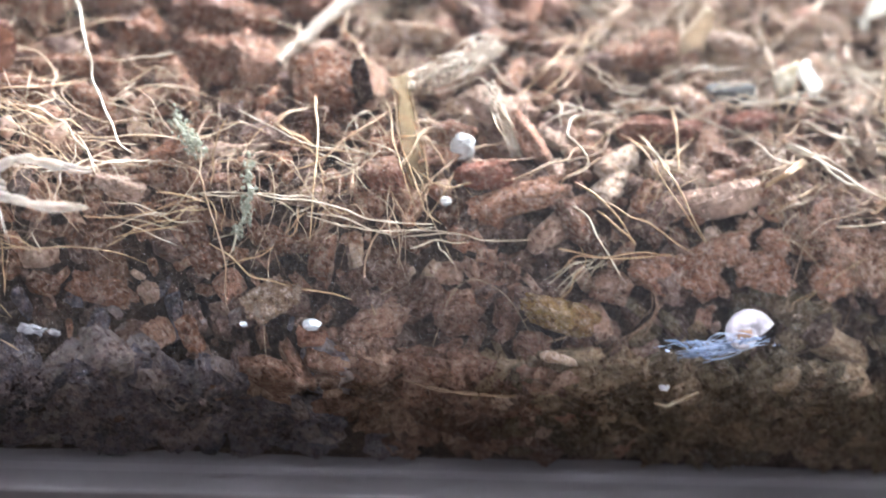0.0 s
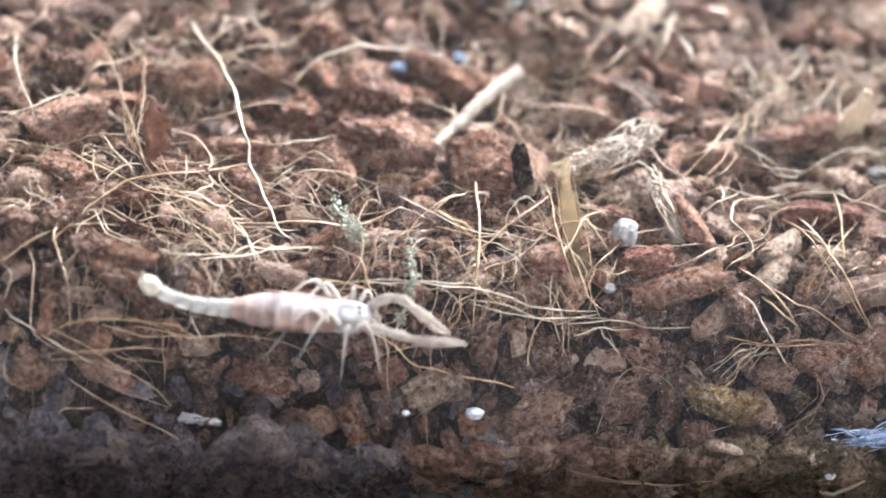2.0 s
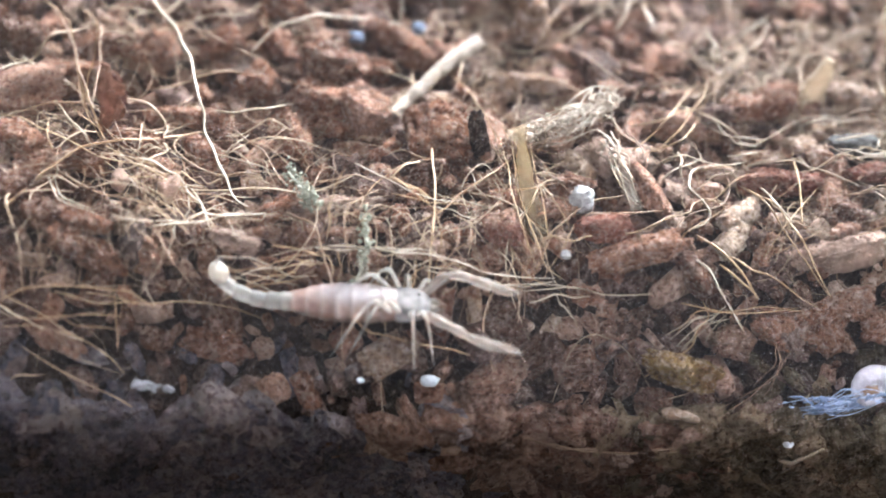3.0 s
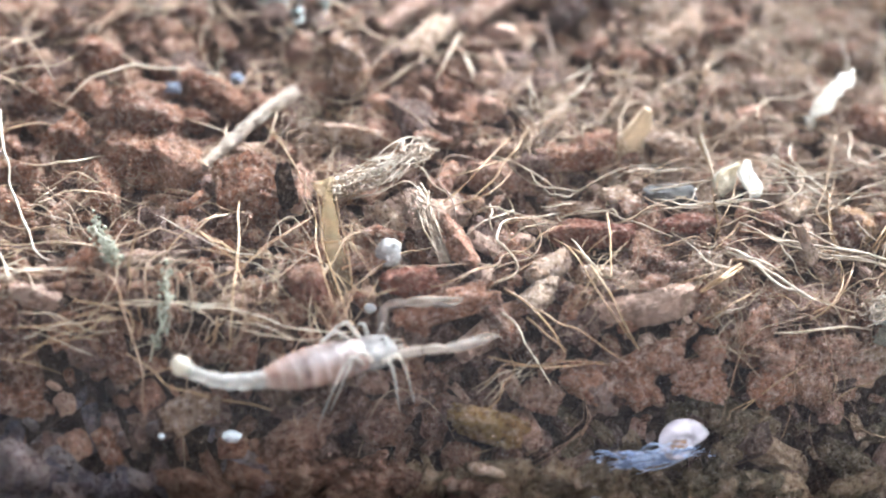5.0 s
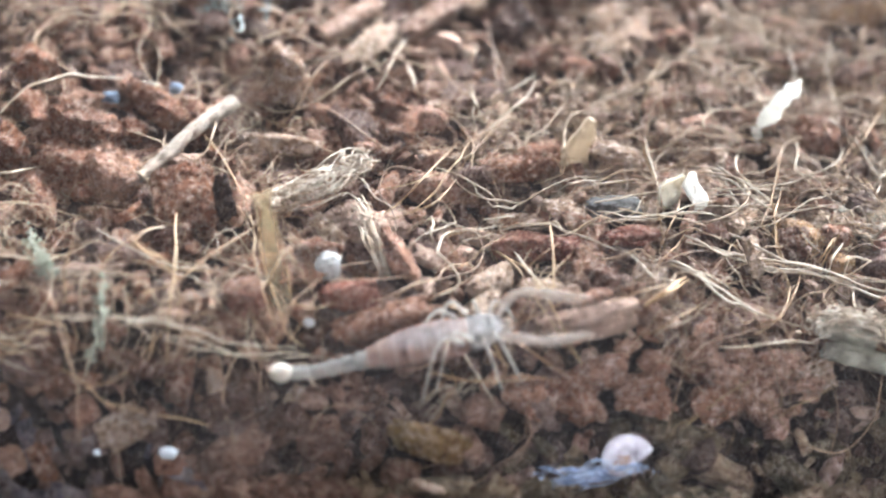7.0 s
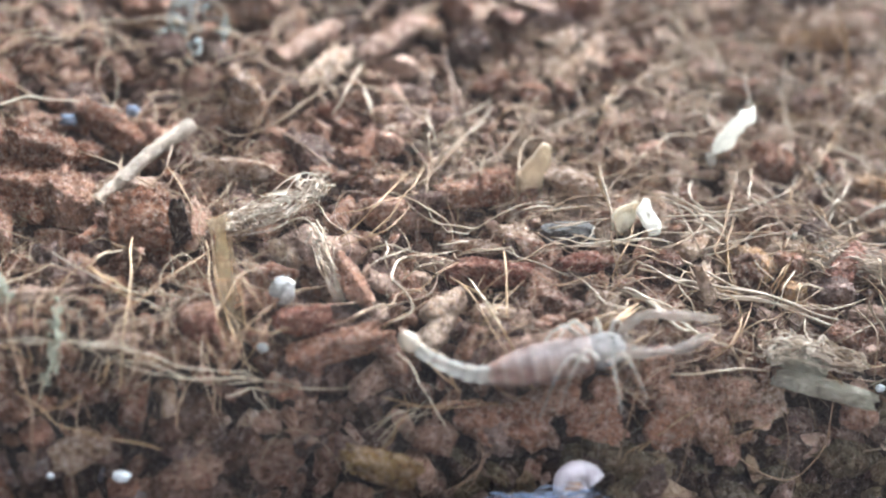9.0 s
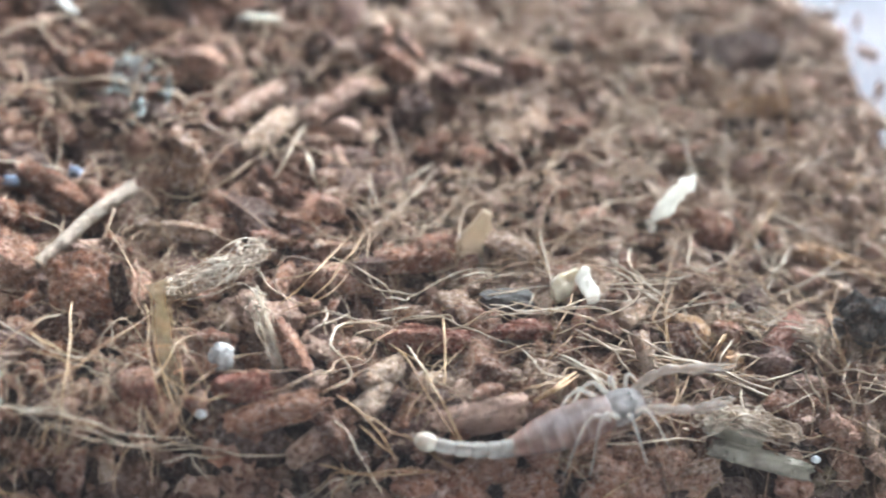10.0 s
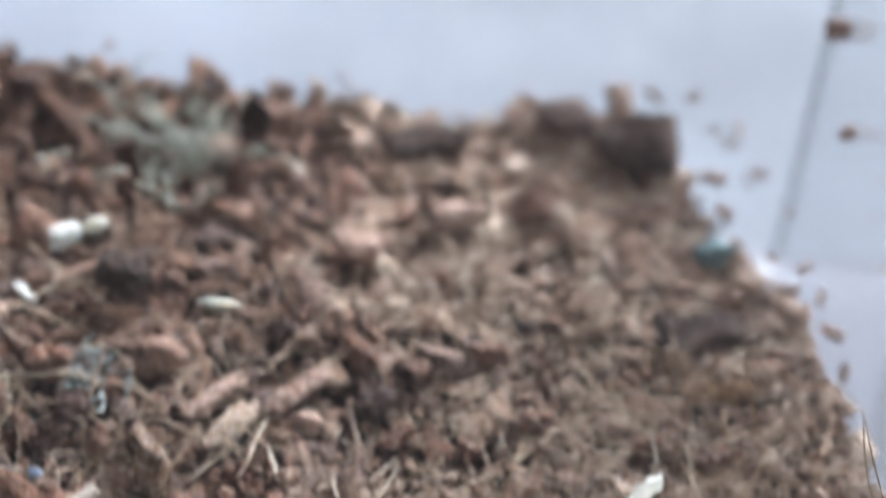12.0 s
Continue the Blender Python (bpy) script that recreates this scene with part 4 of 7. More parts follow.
fibre("pale", 0.029, (-25.7, -6.4, -3.1), (-24.7, -7.3, -3.6), (-21.8, -7.3, -4.9))
fibre("gold", 0.039, (-22.9, 1.3, 0.9), (-21.6, -0.7, 1.6), (-19.8, -1.3, 0.8), (-18.7, -2.1, -0.1))
fibre("brown", 0.039, (-23.2, 0.2, 0.8), (-22.4, -2.6, 1.5), (-21.3, -2.3, 0.6))
fibre("gold", 0.039, (-21.9, -0.0, 1.0), (-19.3, 0.4, 1.1), (-17.9, 0.5, 0.0))
fibre("brown", 0.039, (-22.8, 6.5, 0.3), (-21.9, 1.3, 2.0), (-20.6, 1.3, 1.0))
fibre("pale", 0.039, (-15.9, 3.6, 0.5), (-16.7, 2.2, 1.1), (-17.3, 2.6, 0.1))
fibre("pale", 0.048, (-17.9, 3.2, 0.0), (-16.2, 1.2, 1.2), (-14.8, 1.6, 0.3))
fibre("pale", 0.039, (-21.1, 5.1, 0.1), (-21.2, 1.7, 1.9), (-21.2, 1.0, 1.1))
fibre("gold", 0.039, (-24.6, 5.9, 0.4), (-23.2, 3.2, 1.3), (-22.4, 1.1, 1.0))
fibre("gold", 0.039, (-23.5, 5.7, 0.2), (-22.4, 1.8, 1.8), (-20.6, 0.3, 0.8))
fibre("gold", 0.048, (-22.4, 2.1, 0.9), (-20.6, -0.5, 1.5), (-19.0, 0.5, 0.2))
fibre("brown", 0.039, (-20.5, -0.6, 0.5), (-19.5, -0.0, 1.1), (-18.2, 2.5, 0.1))
fibre("gold", 0.039, (-19.5, 0.3, 0.4), (-18.5, -2.3, 0.8), (-19.0, -2.9, -0.1))
fibre("brown", 0.039, (-28.1, -4.1, -0.5), (-26.6, -4.9, -0.4), (-24.3, -4.7, -1.0))
fibre("gold", 0.039, (-25.0, -5.3, -1.6), (-23.0, -5.8, -1.8), (-20.7, -5.4, -1.9))
fibre("brown", 0.039, (-27.5, -6.0, -2.9), (-25.0, -6.5, -2.3), (-22.5, -5.7, -2.4))
fibre("gold", 0.039, (-25.5, -5.6, -2.1), (-24.0, -6.5, -2.6), (-21.9, -6.1, -3.2))
fibre("pale", 0.039, (-19.7, -4.0, -0.5), (-19.5, -3.6, 0.5), (-19.2, -1.4, -0.1))
fibre("brown", 0.039, (-12.4, 2.0, 0.2), (-13.1, -1.9, 1.7), (-12.8, -2.9, 0.5))
fibre("pale", 0.077, (5.2, -3.3, -0.1), (5.9, -4.0, -0.1), (6.4, -4.8, -0.7), (7.3, -5.4, -1.9), (8.0, -5.8, -3.2))
fibre("gold", 0.096, (6.5, -3.4, -0.3), (7.5, -4.6, -0.4), (8.4, -4.6, -1.4))
fibre("gold", 0.067, (6.3, -2.9, -0.0), (8.0, -4.1, 0.0), (9.6, -4.6, -0.5), (11.3, -4.8, -1.6))
fibre("pale", 0.039, (4.6, -5.9, -3.4), (5.5, -5.8, -2.1), (6.7, -5.0, -1.8))
fibre("pale", 0.039, (4.0, -5.6, -3.0), (5.2, -5.6, -1.9), (6.3, -5.2, -2.0))
fibre("pale", 0.039, (4.8, -6.1, -3.5), (6.0, -5.8, -2.0), (7.1, -4.7, -1.5))
fibre("pale", 0.058, (-2.9, -4.6, -1.3), (-0.9, -4.7, -0.9), (1.0, -4.7, -1.3), (4.2, -4.3, -1.3))
fibre("pale", 0.058, (-7.7, -4.3, -0.4), (-6.2, -4.9, -0.4), (-4.6, -5.0, -0.6), (-1.4, -4.2, -1.0))
fibre("pale", 0.058, (-1.3, -4.6, -1.5), (-1.0, -5.4, -1.5), (-0.4, -5.3, -2.4))
fibre("pale", 0.067, (-2.6, -5.0, -1.7), (-1.4, -5.0, -1.1), (0.3, -4.5, -1.6))
fibre("brown", 0.039, (9.5, -5.6, -2.7), (9.3, -6.7, -3.6), (8.4, -6.9, -4.9))
fibre("brown", 0.058, (-2.3, -9.5, -6.4), (0.1, -9.6, -6.9), (2.2, -9.65, -7.0), (4.6, -9.6, -6.8), (6.4, -9.5, -6.3))
fibre("gold", 0.058, (4.7, -4.7, -1.7), (7.0, -5.4, -1.6), (10.3, -4.9, -1.6))
fibre("gold", 0.039, (9.1, -3.2, 0.3), (10.6, -3.0, 1.2), (11.8, -1.8, 1.0))
fibre("gold", 0.039, (8.6, -3.3, 0.1), (9.5, -2.6, 1.6), (11.7, 1.0, 1.0))
fibre("gold", 0.039, (3.9, -3.3, -0.1), (4.8, -2.8, 1.2), (7.4, 0.5, 0.1))
fibre("gold", 0.039, (5.7, -0.3, 0.7), (7.4, 1.1, 1.0), (8.8, 2.9, 0.3))
fibre("pale", 0.048, (5.3, 1.5, 0.9), (6.3, 1.8, 1.4), (8.9, 3.8, 0.2))
fibre("gold", 0.050, (29.3, 17.1, 1.0), (29.3, 17.3, 2.1), (28.7, 17.4, 4.1), (28.0, 17.6, 5.8))
fibre("gold", 0.060, (35.2, 7.9, 0.5), (34.1, 8.1, 3.7), (33.0, 8.2, 6.1), (32.2, 8.4, 8.8), (31.7, 8.5, 11.0))
fibre("pale", 0.060, (30.8, 16.0, 1.2), (29.3, 14.2, 1.7), (28.7, 13.8, 0.7))
fibre("pale", 0.060, (31.3, 0.6, 0.6), (32.6, 1.6, 1.6), (35.1, 5.4, 0.3))
fibre("pale", 0.090, (29.0, -2.0, 0.3), (28.7, -1.9, 1.6), (28.0, -1.7, 3.1))
fibre("pale", 0.060, (30.7, 0.3, 0.4), (31.8, -0.7, 1.3), (33.2, -0.4, 0.5))
fibre("pale", 0.050, (32.9, -2.1, 0.2), (32.6, -3.4, -0.1), (32.0, -3.8, -1.5))
fibre("pale", 0.080, (28.5, 9.4, 0.3), (27.5, 7.5, 0.8), (26.8, 6.9, 0.2))
fibre("gold", 0.050, (26.7, 8.6, -0.2), (26.6, 5.3, 1.7), (27.5, 5.8, 0.4))
fibre("brown", 0.040, (30.0, 6.1, -0.0), (29.6, 1.6, 1.4), (30.5, 1.0, 0.5))
fibre("gold", 0.040, (29.9, 6.4, 0.0), (29.8, 2.4, 1.4), (30.4, 1.3, 0.5))
fibre("gold", 0.050, (32.1, 12.8, 0.3), (33.1, 9.8, 1.0), (33.9, 8.9, 0.2))
fibre("pale", 0.050, (26.6, 10.8, 0.5), (27.3, 7.5, 0.8), (28.6, 7.8, 0.1))
fibre("gold", 0.050, (29.4, 9.6, 0.2), (30.4, 9.2, 1.0), (32.6, 9.3, -0.1))
fibre("gold", 0.050, (30.0, 9.7, 0.1), (30.4, 7.8, 1.1), (31.8, 8.1, 0.0))
fibre("pale", 0.050, (27.1, 5.7, 0.6), (29.5, 7.0, 1.0), (31.9, 8.8, -0.1))
fibre("brown", 0.040, (17.2, 10.1, 1.0), (17.1, 10.2, 2.4), (17.0, 10.4, 3.9))
fibre("gold", 0.050, (29.5, 13.8, 0.8), (30.7, 11.7, 0.7), (32.4, 12.7, 0.3))
fibre("gold", 0.040, (31.4, 14.7, 0.9), (32.9, 13.4, 1.3), (34.3, 13.7, 0.7))
fibre("brown", 0.040, (29.5, 13.5, 0.7), (30.3, 14.2, 1.7), (32.1, 15.8, 1.1))
fibre("gold", 0.040, (32.1, 10.1, -0.1), (33.2, 10.9, 1.2), (34.6, 12.0, 0.7))
fibre("gold", 0.040, (28.1, 2.3, 0.7), (28.9, 0.4, 1.0), (29.2, -0.6, 0.1))
fibre("pale", 0.040, (29.9, -1.8, 0.1), (30.9, -1.2, 1.1), (31.9, 0.9, 0.6))
fibre("gold", 0.040, (26.5, -2.6, -0.0), (28.0, -3.6, 0.2), (30.1, -2.4, -0.0))
fibre("pale", 0.050, (26.9, -5.7, -3.4), (28.7, -6.0, -2.7), (28.8, -5.2, -2.7))
fibre("gold", 0.040, (21.1, -6.0, -3.0), (22.1, -5.8, -2.1), (23.9, -4.5, -2.1))
fibre("gold", 0.040, (30.7, -2.4, -0.1), (31.4, -3.5, -0.4), (31.9, -3.9, -1.6))
fibre("pale", 0.050, (7.4, 13.2, 0.7), (7.5, 10.2, 2.2), (7.8, 10.0, 1.3))
fibre("pale", 0.050, (10.9, 14.5, 0.4), (9.5, 10.8, 1.8), (8.1, 9.4, 1.3))
fibre("pale", 0.060, (4.3, 14.5, 1.0), (4.5, 12.3, 1.7), (4.8, 11.9, 1.0))
fibre("pale", 0.080, (-8.1, 19.7, 0.7), (-6.3, 19.2, 1.4), (-4.6, 19.0, 1.3), (-3.7, 18.9, 0.7))
fibre("brown", 0.050, (-2.2, 10.9, -0.0), (0.2, 7.3, 1.4), (2.7, 6.8, 1.3))
fibre("gold", 0.040, (2.4, 5.1, 0.9), (4.0, 4.4, 2.0), (6.6, 6.6, 1.2))
fibre("brown", 0.050, (10.2, 7.4, 1.1), (10.9, 7.2, 1.8), (11.8, 6.7, 0.7))
fibre("pale", 0.060, (13.0, 3.8, 1.1), (14.3, 3.0, 1.5), (16.5, 3.2, 1.7), (18.6, 4.6, 1.3))
fibre("gold", 0.050, (22.5, 8.4, 1.1), (21.9, 6.1, 1.3), (20.9, 3.0, 1.3), (21.8, 1.9, 0.4))
fibre("pale", 0.050, (3.8, 2.2, 1.0), (5.1, 2.2, 1.7), (6.5, 2.1, 1.3), (7.8, 2.4, 0.3))
fibre("pale", 0.050, (3.5, 0.8, 0.8), (4.5, 1.0, 1.8), (6.2, 3.2, 0.7))
fibre("pale", 0.050, (5.6, 0.6, 0.8), (6.5, 1.2, 1.3), (8.1, 2.9, 0.3))
fibre("pale", 0.060, (8.9, 1.8, 0.2), (9.3, -0.9, 1.5), (10.1, -1.7, 1.0))
fibre("pale", 0.070, (23.5, 0.1, 0.3), (24.0, 0.6, 1.4), (25.0, 2.8, 0.9))
fibre("pale", 0.050, (19.9, 3.1, 0.8), (21.5, 3.2, 1.2), (23.5, 5.1, 1.1), (25.4, 6.6, 0.6))
fibre("pale", 0.040, (17.7, 4.2, 1.2), (19.8, 3.7, 1.8), (22.3, 6.0, 0.5))
fibre("pale", 0.050, (-17.4, -3.6, -0.6), (-15.9, -4.0, -0.3), (-14.0, -4.5, -0.9), (-12.7, -4.3, -1.0))
fibre("pale", 0.050, (-17.4, -4.6, -1.5), (-15.9, -4.5, -0.7), (-14.3, -3.9, -0.9))
fibre("gold", 0.050, (-17.2, -5.1, -2.1), (-15.9, -4.9, -1.1), (-14.5, -4.1, -1.2))
fibre("pale", 0.050, (-17.4, -4.1, -1.0), (-15.3, -4.6, -0.9), (-13.5, -4.5, -1.5))
fibre("gold", 0.050, (-16.9, -4.8, -1.8), (-15.1, -4.8, -1.2), (-13.5, -4.3, -1.2))
fibre("pale", 0.040, (-16.7, -4.3, -1.2), (-14.8, -5.0, -1.5), (-13.8, -4.9, -2.1))
fibre("gold", 0.040, (-15.9, -3.7, -0.7), (-14.8, -4.5, -0.9), (-13.0, -4.0, -0.7))
fibre("brown", 0.040, (-5.9, -1.6, 0.5), (-6.2, -3.7, 0.6), (-7.0, -4.8, -0.2), (-7.5, -5.4, -1.9))
fibre("gold", 0.040, (-5.4, -1.6, 0.5), (-5.6, -3.5, 0.8), (-7.0, -4.2, -0.4))
fibre("gold", 0.090, (5.4, -2.3, 0.5), (6.9, -3.7, 0.3), (8.3, -4.6, -1.3))
fibre("gold", 0.060, (4.6, -5.5, -2.8), (5.5, -5.3, -1.6), (7.4, -5.3, -1.5), (9.0, -5.1, -1.4), (10.7, -5.0, -1.7))
fibre("brown", 0.050, (9.3, -5.7, -2.9), (9.6, -6.8, -3.7), (8.1, -7.5, -5.2), (6.0, -8.1, -6.6))
fibre("gold", 0.050, (14.8, -3.7, 0.1), (16.1, -3.5, 1.0), (17.4, -2.1, 0.6))
fibre("gold", 0.040, (20.3, 1.7, 0.6), (21.7, -0.3, 1.0), (21.9, -1.6, 0.2))
fibre("gold", 0.060, (16.9, -6.2, -3.3), (18.1, -5.9, -2.1), (19.9, -4.8, -1.6))
fibre("pale", 0.040, (4.3, -5.7, -3.1), (5.3, -5.6, -1.9), (6.4, -5.1, -1.9))
fibre("pale", 0.040, (4.9, -6.0, -3.3), (5.5, -5.8, -2.1), (6.9, -5.1, -2.0))
fibre("pale", 0.040, (5.9, -6.0, -3.2), (6.3, -5.8, -2.1), (7.2, -5.2, -2.1))
fibre("gold", 0.050, (-1.7, -2.6, 0.5), (-0.7, -3.3, 0.8), (1.0, -2.4, 0.3))
fibre("gold", 0.040, (-2.7, -1.6, 0.6), (-2.0, -4.1, 0.0), (-1.1, -4.1, -0.9))
fibre("gold", 0.040, (-3.8, -2.6, 0.4), (-2.8, -4.5, -0.3), (-1.7, -4.4, -1.2))
fibre("pale", 0.060, (1.2, 4.0, 0.9), (1.9, 1.0, 1.3), (2.7, 0.0, 0.4))
fibre("pale", 0.060, (1.6, 4.5, 0.9), (2.3, 1.3, 1.4), (3.1, 0.3, 0.6))
fibre("pale", 0.050, (-0.5, 3.6, 1.2), (0.9, 3.8, 1.8), (2.3, 4.1, 0.8))
fibre("pale", 0.050, (11.9, 6.3, 0.7), (12.7, 4.8, 1.9), (15.2, 6.4, 1.0))
fibre("gold", 0.040, (9.2, 0.0, 0.3), (10.2, 0.4, 1.4), (11.4, 1.7, 1.0))
fibre("gold", 0.040, (12.5, -2.5, 0.8), (14.2, -2.7, 1.8), (17.0, -0.3, 0.8))
fibre("pale", 0.050, (14.2, 1.2, 0.9), (15.1, -1.6, 1.9), (17.0, -0.7, 0.8))
fibre("pale", 0.040, (19.4, 6.6, 1.2), (19.8, 3.7, 1.8), (20.4, 2.8, 0.7))
fibre("pale", 0.050, (25.7, -2.3, 0.0), (27.2, -2.2, 1.1), (29.0, -0.2, 0.1))
fibre("pale", 0.060, (24.5, 0.5, 0.6), (25.9, -0.9, 1.3), (28.3, 1.0, 0.4))
fibre("pale", 0.060, (29.1, 0.8, 0.3), (30.5, 0.2, 1.2), (32.4, 0.6, 0.6))
fibre("pale", 0.050, (29.5, -0.3, 0.1), (30.9, -1.8, 0.9), (32.9, -0.1, 0.5))
fibre("pale", 0.040, (31.0, 2.7, 0.4), (29.9, -0.4, 1.0), (30.5, -1.8, 0.1))
fibre("pale", 0.050, (22.8, 4.9, 0.3), (22.9, 2.1, 1.3), (24.1, 1.3, 0.7))
fibre("pale", 0.080, (18.6, 2.9, 1.1), (20.7, 1.3, 1.2), (22.8, 0.5, 1.0), (25.6, -0.2, 0.6))
fibre("pale", 0.080, (16.0, 0.8, 0.7), (17.4, -0.9, 1.6), (19.2, -0.7, 0.3))
fibre("gold", 0.070, (8.2, 1.8, 0.1), (9.0, -1.0, 1.3), (10.6, -3.8, 0.3), (11.8, -4.4, -1.2))
fibre("gold", 0.040, (26.6, 10.5, 0.4), (25.1, 7.1, 1.5), (25.3, 5.2, 0.9))
fibre("pale", 0.040, (27.6, 12.0, 0.7), (29.1, 10.4, 1.1), (29.8, 8.6, 0.4))
fibre("gold", 0.040, (29.1, 11.8, 0.2), (30.5, 12.0, 0.8), (32.9, 11.8, 0.4))
fibre("pale", 0.040, (30.5, 9.4, 0.1), (32.0, 10.1, 0.7), (33.5, 10.1, 0.3))
fibre("gold", 0.040, (29.0, 8.6, 0.3), (30.3, 6.7, 0.9), (31.6, 6.5, 0.1))
fibre("pale", 0.050, (26.3, 16.5, 0.6), (27.9, 16.1, 1.4), (29.7, 17.7, 0.9))
fibre("pale", 0.040, (23.5, 11.8, 0.6), (24.9, 12.4, 1.4), (27.0, 14.2, 0.3))
fibre("pale", 0.040, (33.7, 15.9, 0.8), (32.3, 13.4, 1.3), (31.0, 13.7, 0.6))
fibre("gold", 0.040, (34.2, 8.9, 0.3), (32.7, 7.2, 1.0), (32.0, 9.3, -0.1))
fibre("pale", 0.040, (33.6, 1.0, 0.7), (33.8, 1.7, 1.5), (34.8, 4.8, 0.2))
fibre("pale", 0.050, (27.6, -3.8, -1.1), (29.1, -3.8, -0.2), (31.3, -3.5, -1.2))
fibre("gold", 0.050, (24.3, -2.7, -0.1), (26.2, -3.7, -0.5), (27.7, -4.6, -1.9))
fibre("gold", 0.060, (29.4, 16.9, 1.0), (28.7, 17.1, 3.7), (27.9, 17.2, 6.1))
fibre("gold", 0.060, (35.3, 6.8, 0.4), (33.4, 6.9, 6.5), (31.4, 7.1, 11.9))
fibre("gold", 0.060, (31.0, 16.1, 1.2), (29.6, 14.7, 1.7), (28.8, 13.5, 1.4), (27.6, 11.7, 0.7))
fibre("brown", 0.080, (26.9, 16.5, 0.6), (27.1, 14.9, 1.1), (27.2, 14.2, 0.3))
fibre("pale", 0.050, (28.2, 12.1, 0.6), (29.9, 10.2, 0.9), (32.6, 9.9, -0.0))
fibre("pale", 0.050, (26.2, 11.0, 0.5), (27.4, 8.4, 0.8), (29.3, 7.1, 0.1))
fibre("pale", 0.090, (27.2, 7.3, 0.0), (27.9, 8.0, 0.8), (28.8, 10.0, 0.3))
fibre("gold", 0.060, (29.2, 10.3, 0.2), (30.9, 8.8, 1.0), (33.4, 8.8, 0.1))
fibre("gold", 0.060, (29.4, 9.9, 0.2), (31.1, 8.3, 1.0), (33.1, 8.8, 0.0))
fibre("gold", 0.050, (29.7, 9.7, 0.1), (30.7, 7.6, 1.1), (32.6, 8.3, -0.0))
fibre("gold", 0.050, (29.4, 10.7, 0.1), (30.7, 9.4, 0.9), (32.4, 9.7, -0.1))
fibre("pale", 0.070, (36.5, 7.9, 0.9), (33.9, 3.8, 1.1), (31.5, 1.1, 0.6))
fibre("gold", 0.050, (29.2, 2.4, 0.7), (30.3, 5.6, 0.8), (31.1, 8.0, 0.2))
fibre("gold", 0.050, (30.2, 0.7, 0.4), (29.7, 2.4, 1.5), (30.2, 6.4, 0.0))
fibre("pale", 0.080, (23.6, 10.1, 0.6), (23.0, 6.9, 1.5), (24.4, 6.9, 0.7))
fibre("pale", 0.050, (19.8, 3.2, 0.9), (22.0, 3.8, 1.3), (25.1, 5.3, 0.8))
fibre("pale", 0.050, (28.5, 6.8, 0.0), (29.5, 7.0, 1.0), (32.1, 10.1, -0.1))
fibre("gold", 0.040, (25.7, 10.3, 0.2), (25.0, 10.9, 1.1), (26.3, 13.4, 0.5))
fibre("gold", 0.050, (30.4, 12.7, 0.2), (31.8, 11.3, 0.8), (33.6, 12.6, 0.5))
fibre("gold", 0.050, (32.7, 15.2, 0.9), (33.5, 13.0, 1.3), (34.5, 11.2, 0.6))
chip("cream", 25.86, 4.81, 0.61, -24, 2, 2.36, 0.98, 0.49)
chip("tan", 20.15, 0.53, 1.33, 145, 66, 2.46, 0.71, 0.53)
chip("white", 23.74, -2.68, -0.13, 13, 1, 1.80, 1.09, 0.55)
fibre("gold", 0.170, (14.7, -2.7, 1.0), (15.6, -2.6, 1.8), (16.9, -0.4, 0.8))
fibre("pale", 0.090, (16.3, 0.6, 0.8), (17.5, -1.1, 1.4), (18.8, -2.4, 1.1), (20.0, -2.0, 0.2))
fibre("brown", 0.060, (-2.9, -9.5, -6.1), (-0.8, -9.6, -6.8), (2.0, -9.65, -6.95), (5.0, -9.6, -6.5), (7.2, -9.45, -6.2))
fibre("brown", 0.050, (-26.4, -6.7, -3.9), (-24.2, -7.8, -4.6), (-21.8, -8.3, -5.6), (-20.1, -8.6, -6.7))
fibre("brown", 0.050, (-27.4, -7.8, -5.9), (-26.6, -7.7, -4.8), (-25.3, -7.5, -4.9))
fibre("gold", 0.050, (3.1, -6.9, -4.5), (5.2, -6.3, -3.0), (5.9, -5.6, -1.8), (5.7, -4.7, -1.5))
fibre("brown", 0.040, (3.7, -7.7, -5.5), (5.0, -7.7, -4.8), (6.4, -6.8, -4.4))
fibre("gold", 0.050, (15.6, 11.3, 1.1), (16.3, 12.9, 2.0), (17.3, 15.8, 1.1))
fibre("pale", 0.050, (23.5, 12.6, 0.6), (24.0, 15.0, 1.1), (24.1, 17.7, 0.9))
fibre("pale", 0.050, (25.9, 13.2, 0.6), (25.7, 15.4, 1.1), (26.3, 18.4, 1.1))
fibre("gold", 0.050, (27.6, 12.8, 0.6), (28.1, 15.0, 1.2), (27.7, 17.1, 1.6), (28.2, 19.2, 1.2))
fibre("pale", 0.050, (29.2, 13.6, 0.7), (30.3, 14.6, 1.8), (31.8, 16.4, 1.3))
fibre("gold", 0.050, (32.1, 13.2, 0.4), (32.4, 14.8, 1.7), (33.6, 18.3, 1.2))
fibre("pale", 0.050, (19.5, 12.5, 0.9), (20.8, 12.8, 1.9), (22.3, 12.9, 1.1))
fibre("gold", 0.050, (10.6, 12.1, 0.9), (11.7, 12.8, 1.8), (13.5, 13.5, 0.8))
fibre("pale", 0.040, (24.8, 16.3, 0.6), (26.2, 16.4, 1.5), (28.4, 16.8, 0.8))
chip("husk", -20.86, 10.57, 0.27, 4, -0, 3.54, 2.78, 1.93)
chip("husk", -27.05, 6.71, 0.57, 22, 1, 4.42, 2.89, 1.76)
chip("husk", -11.31, 6.94, 0.27, -37, 0, 5.43, 4.52, 2.75)
chip("husk", -15.31, 8.53, 0.03, -25, 6, 2.46, 2.60, 1.81)
chip("husk", -11.94, 11.64, 0.23, 29, -5, 2.38, 1.65, 1.14)
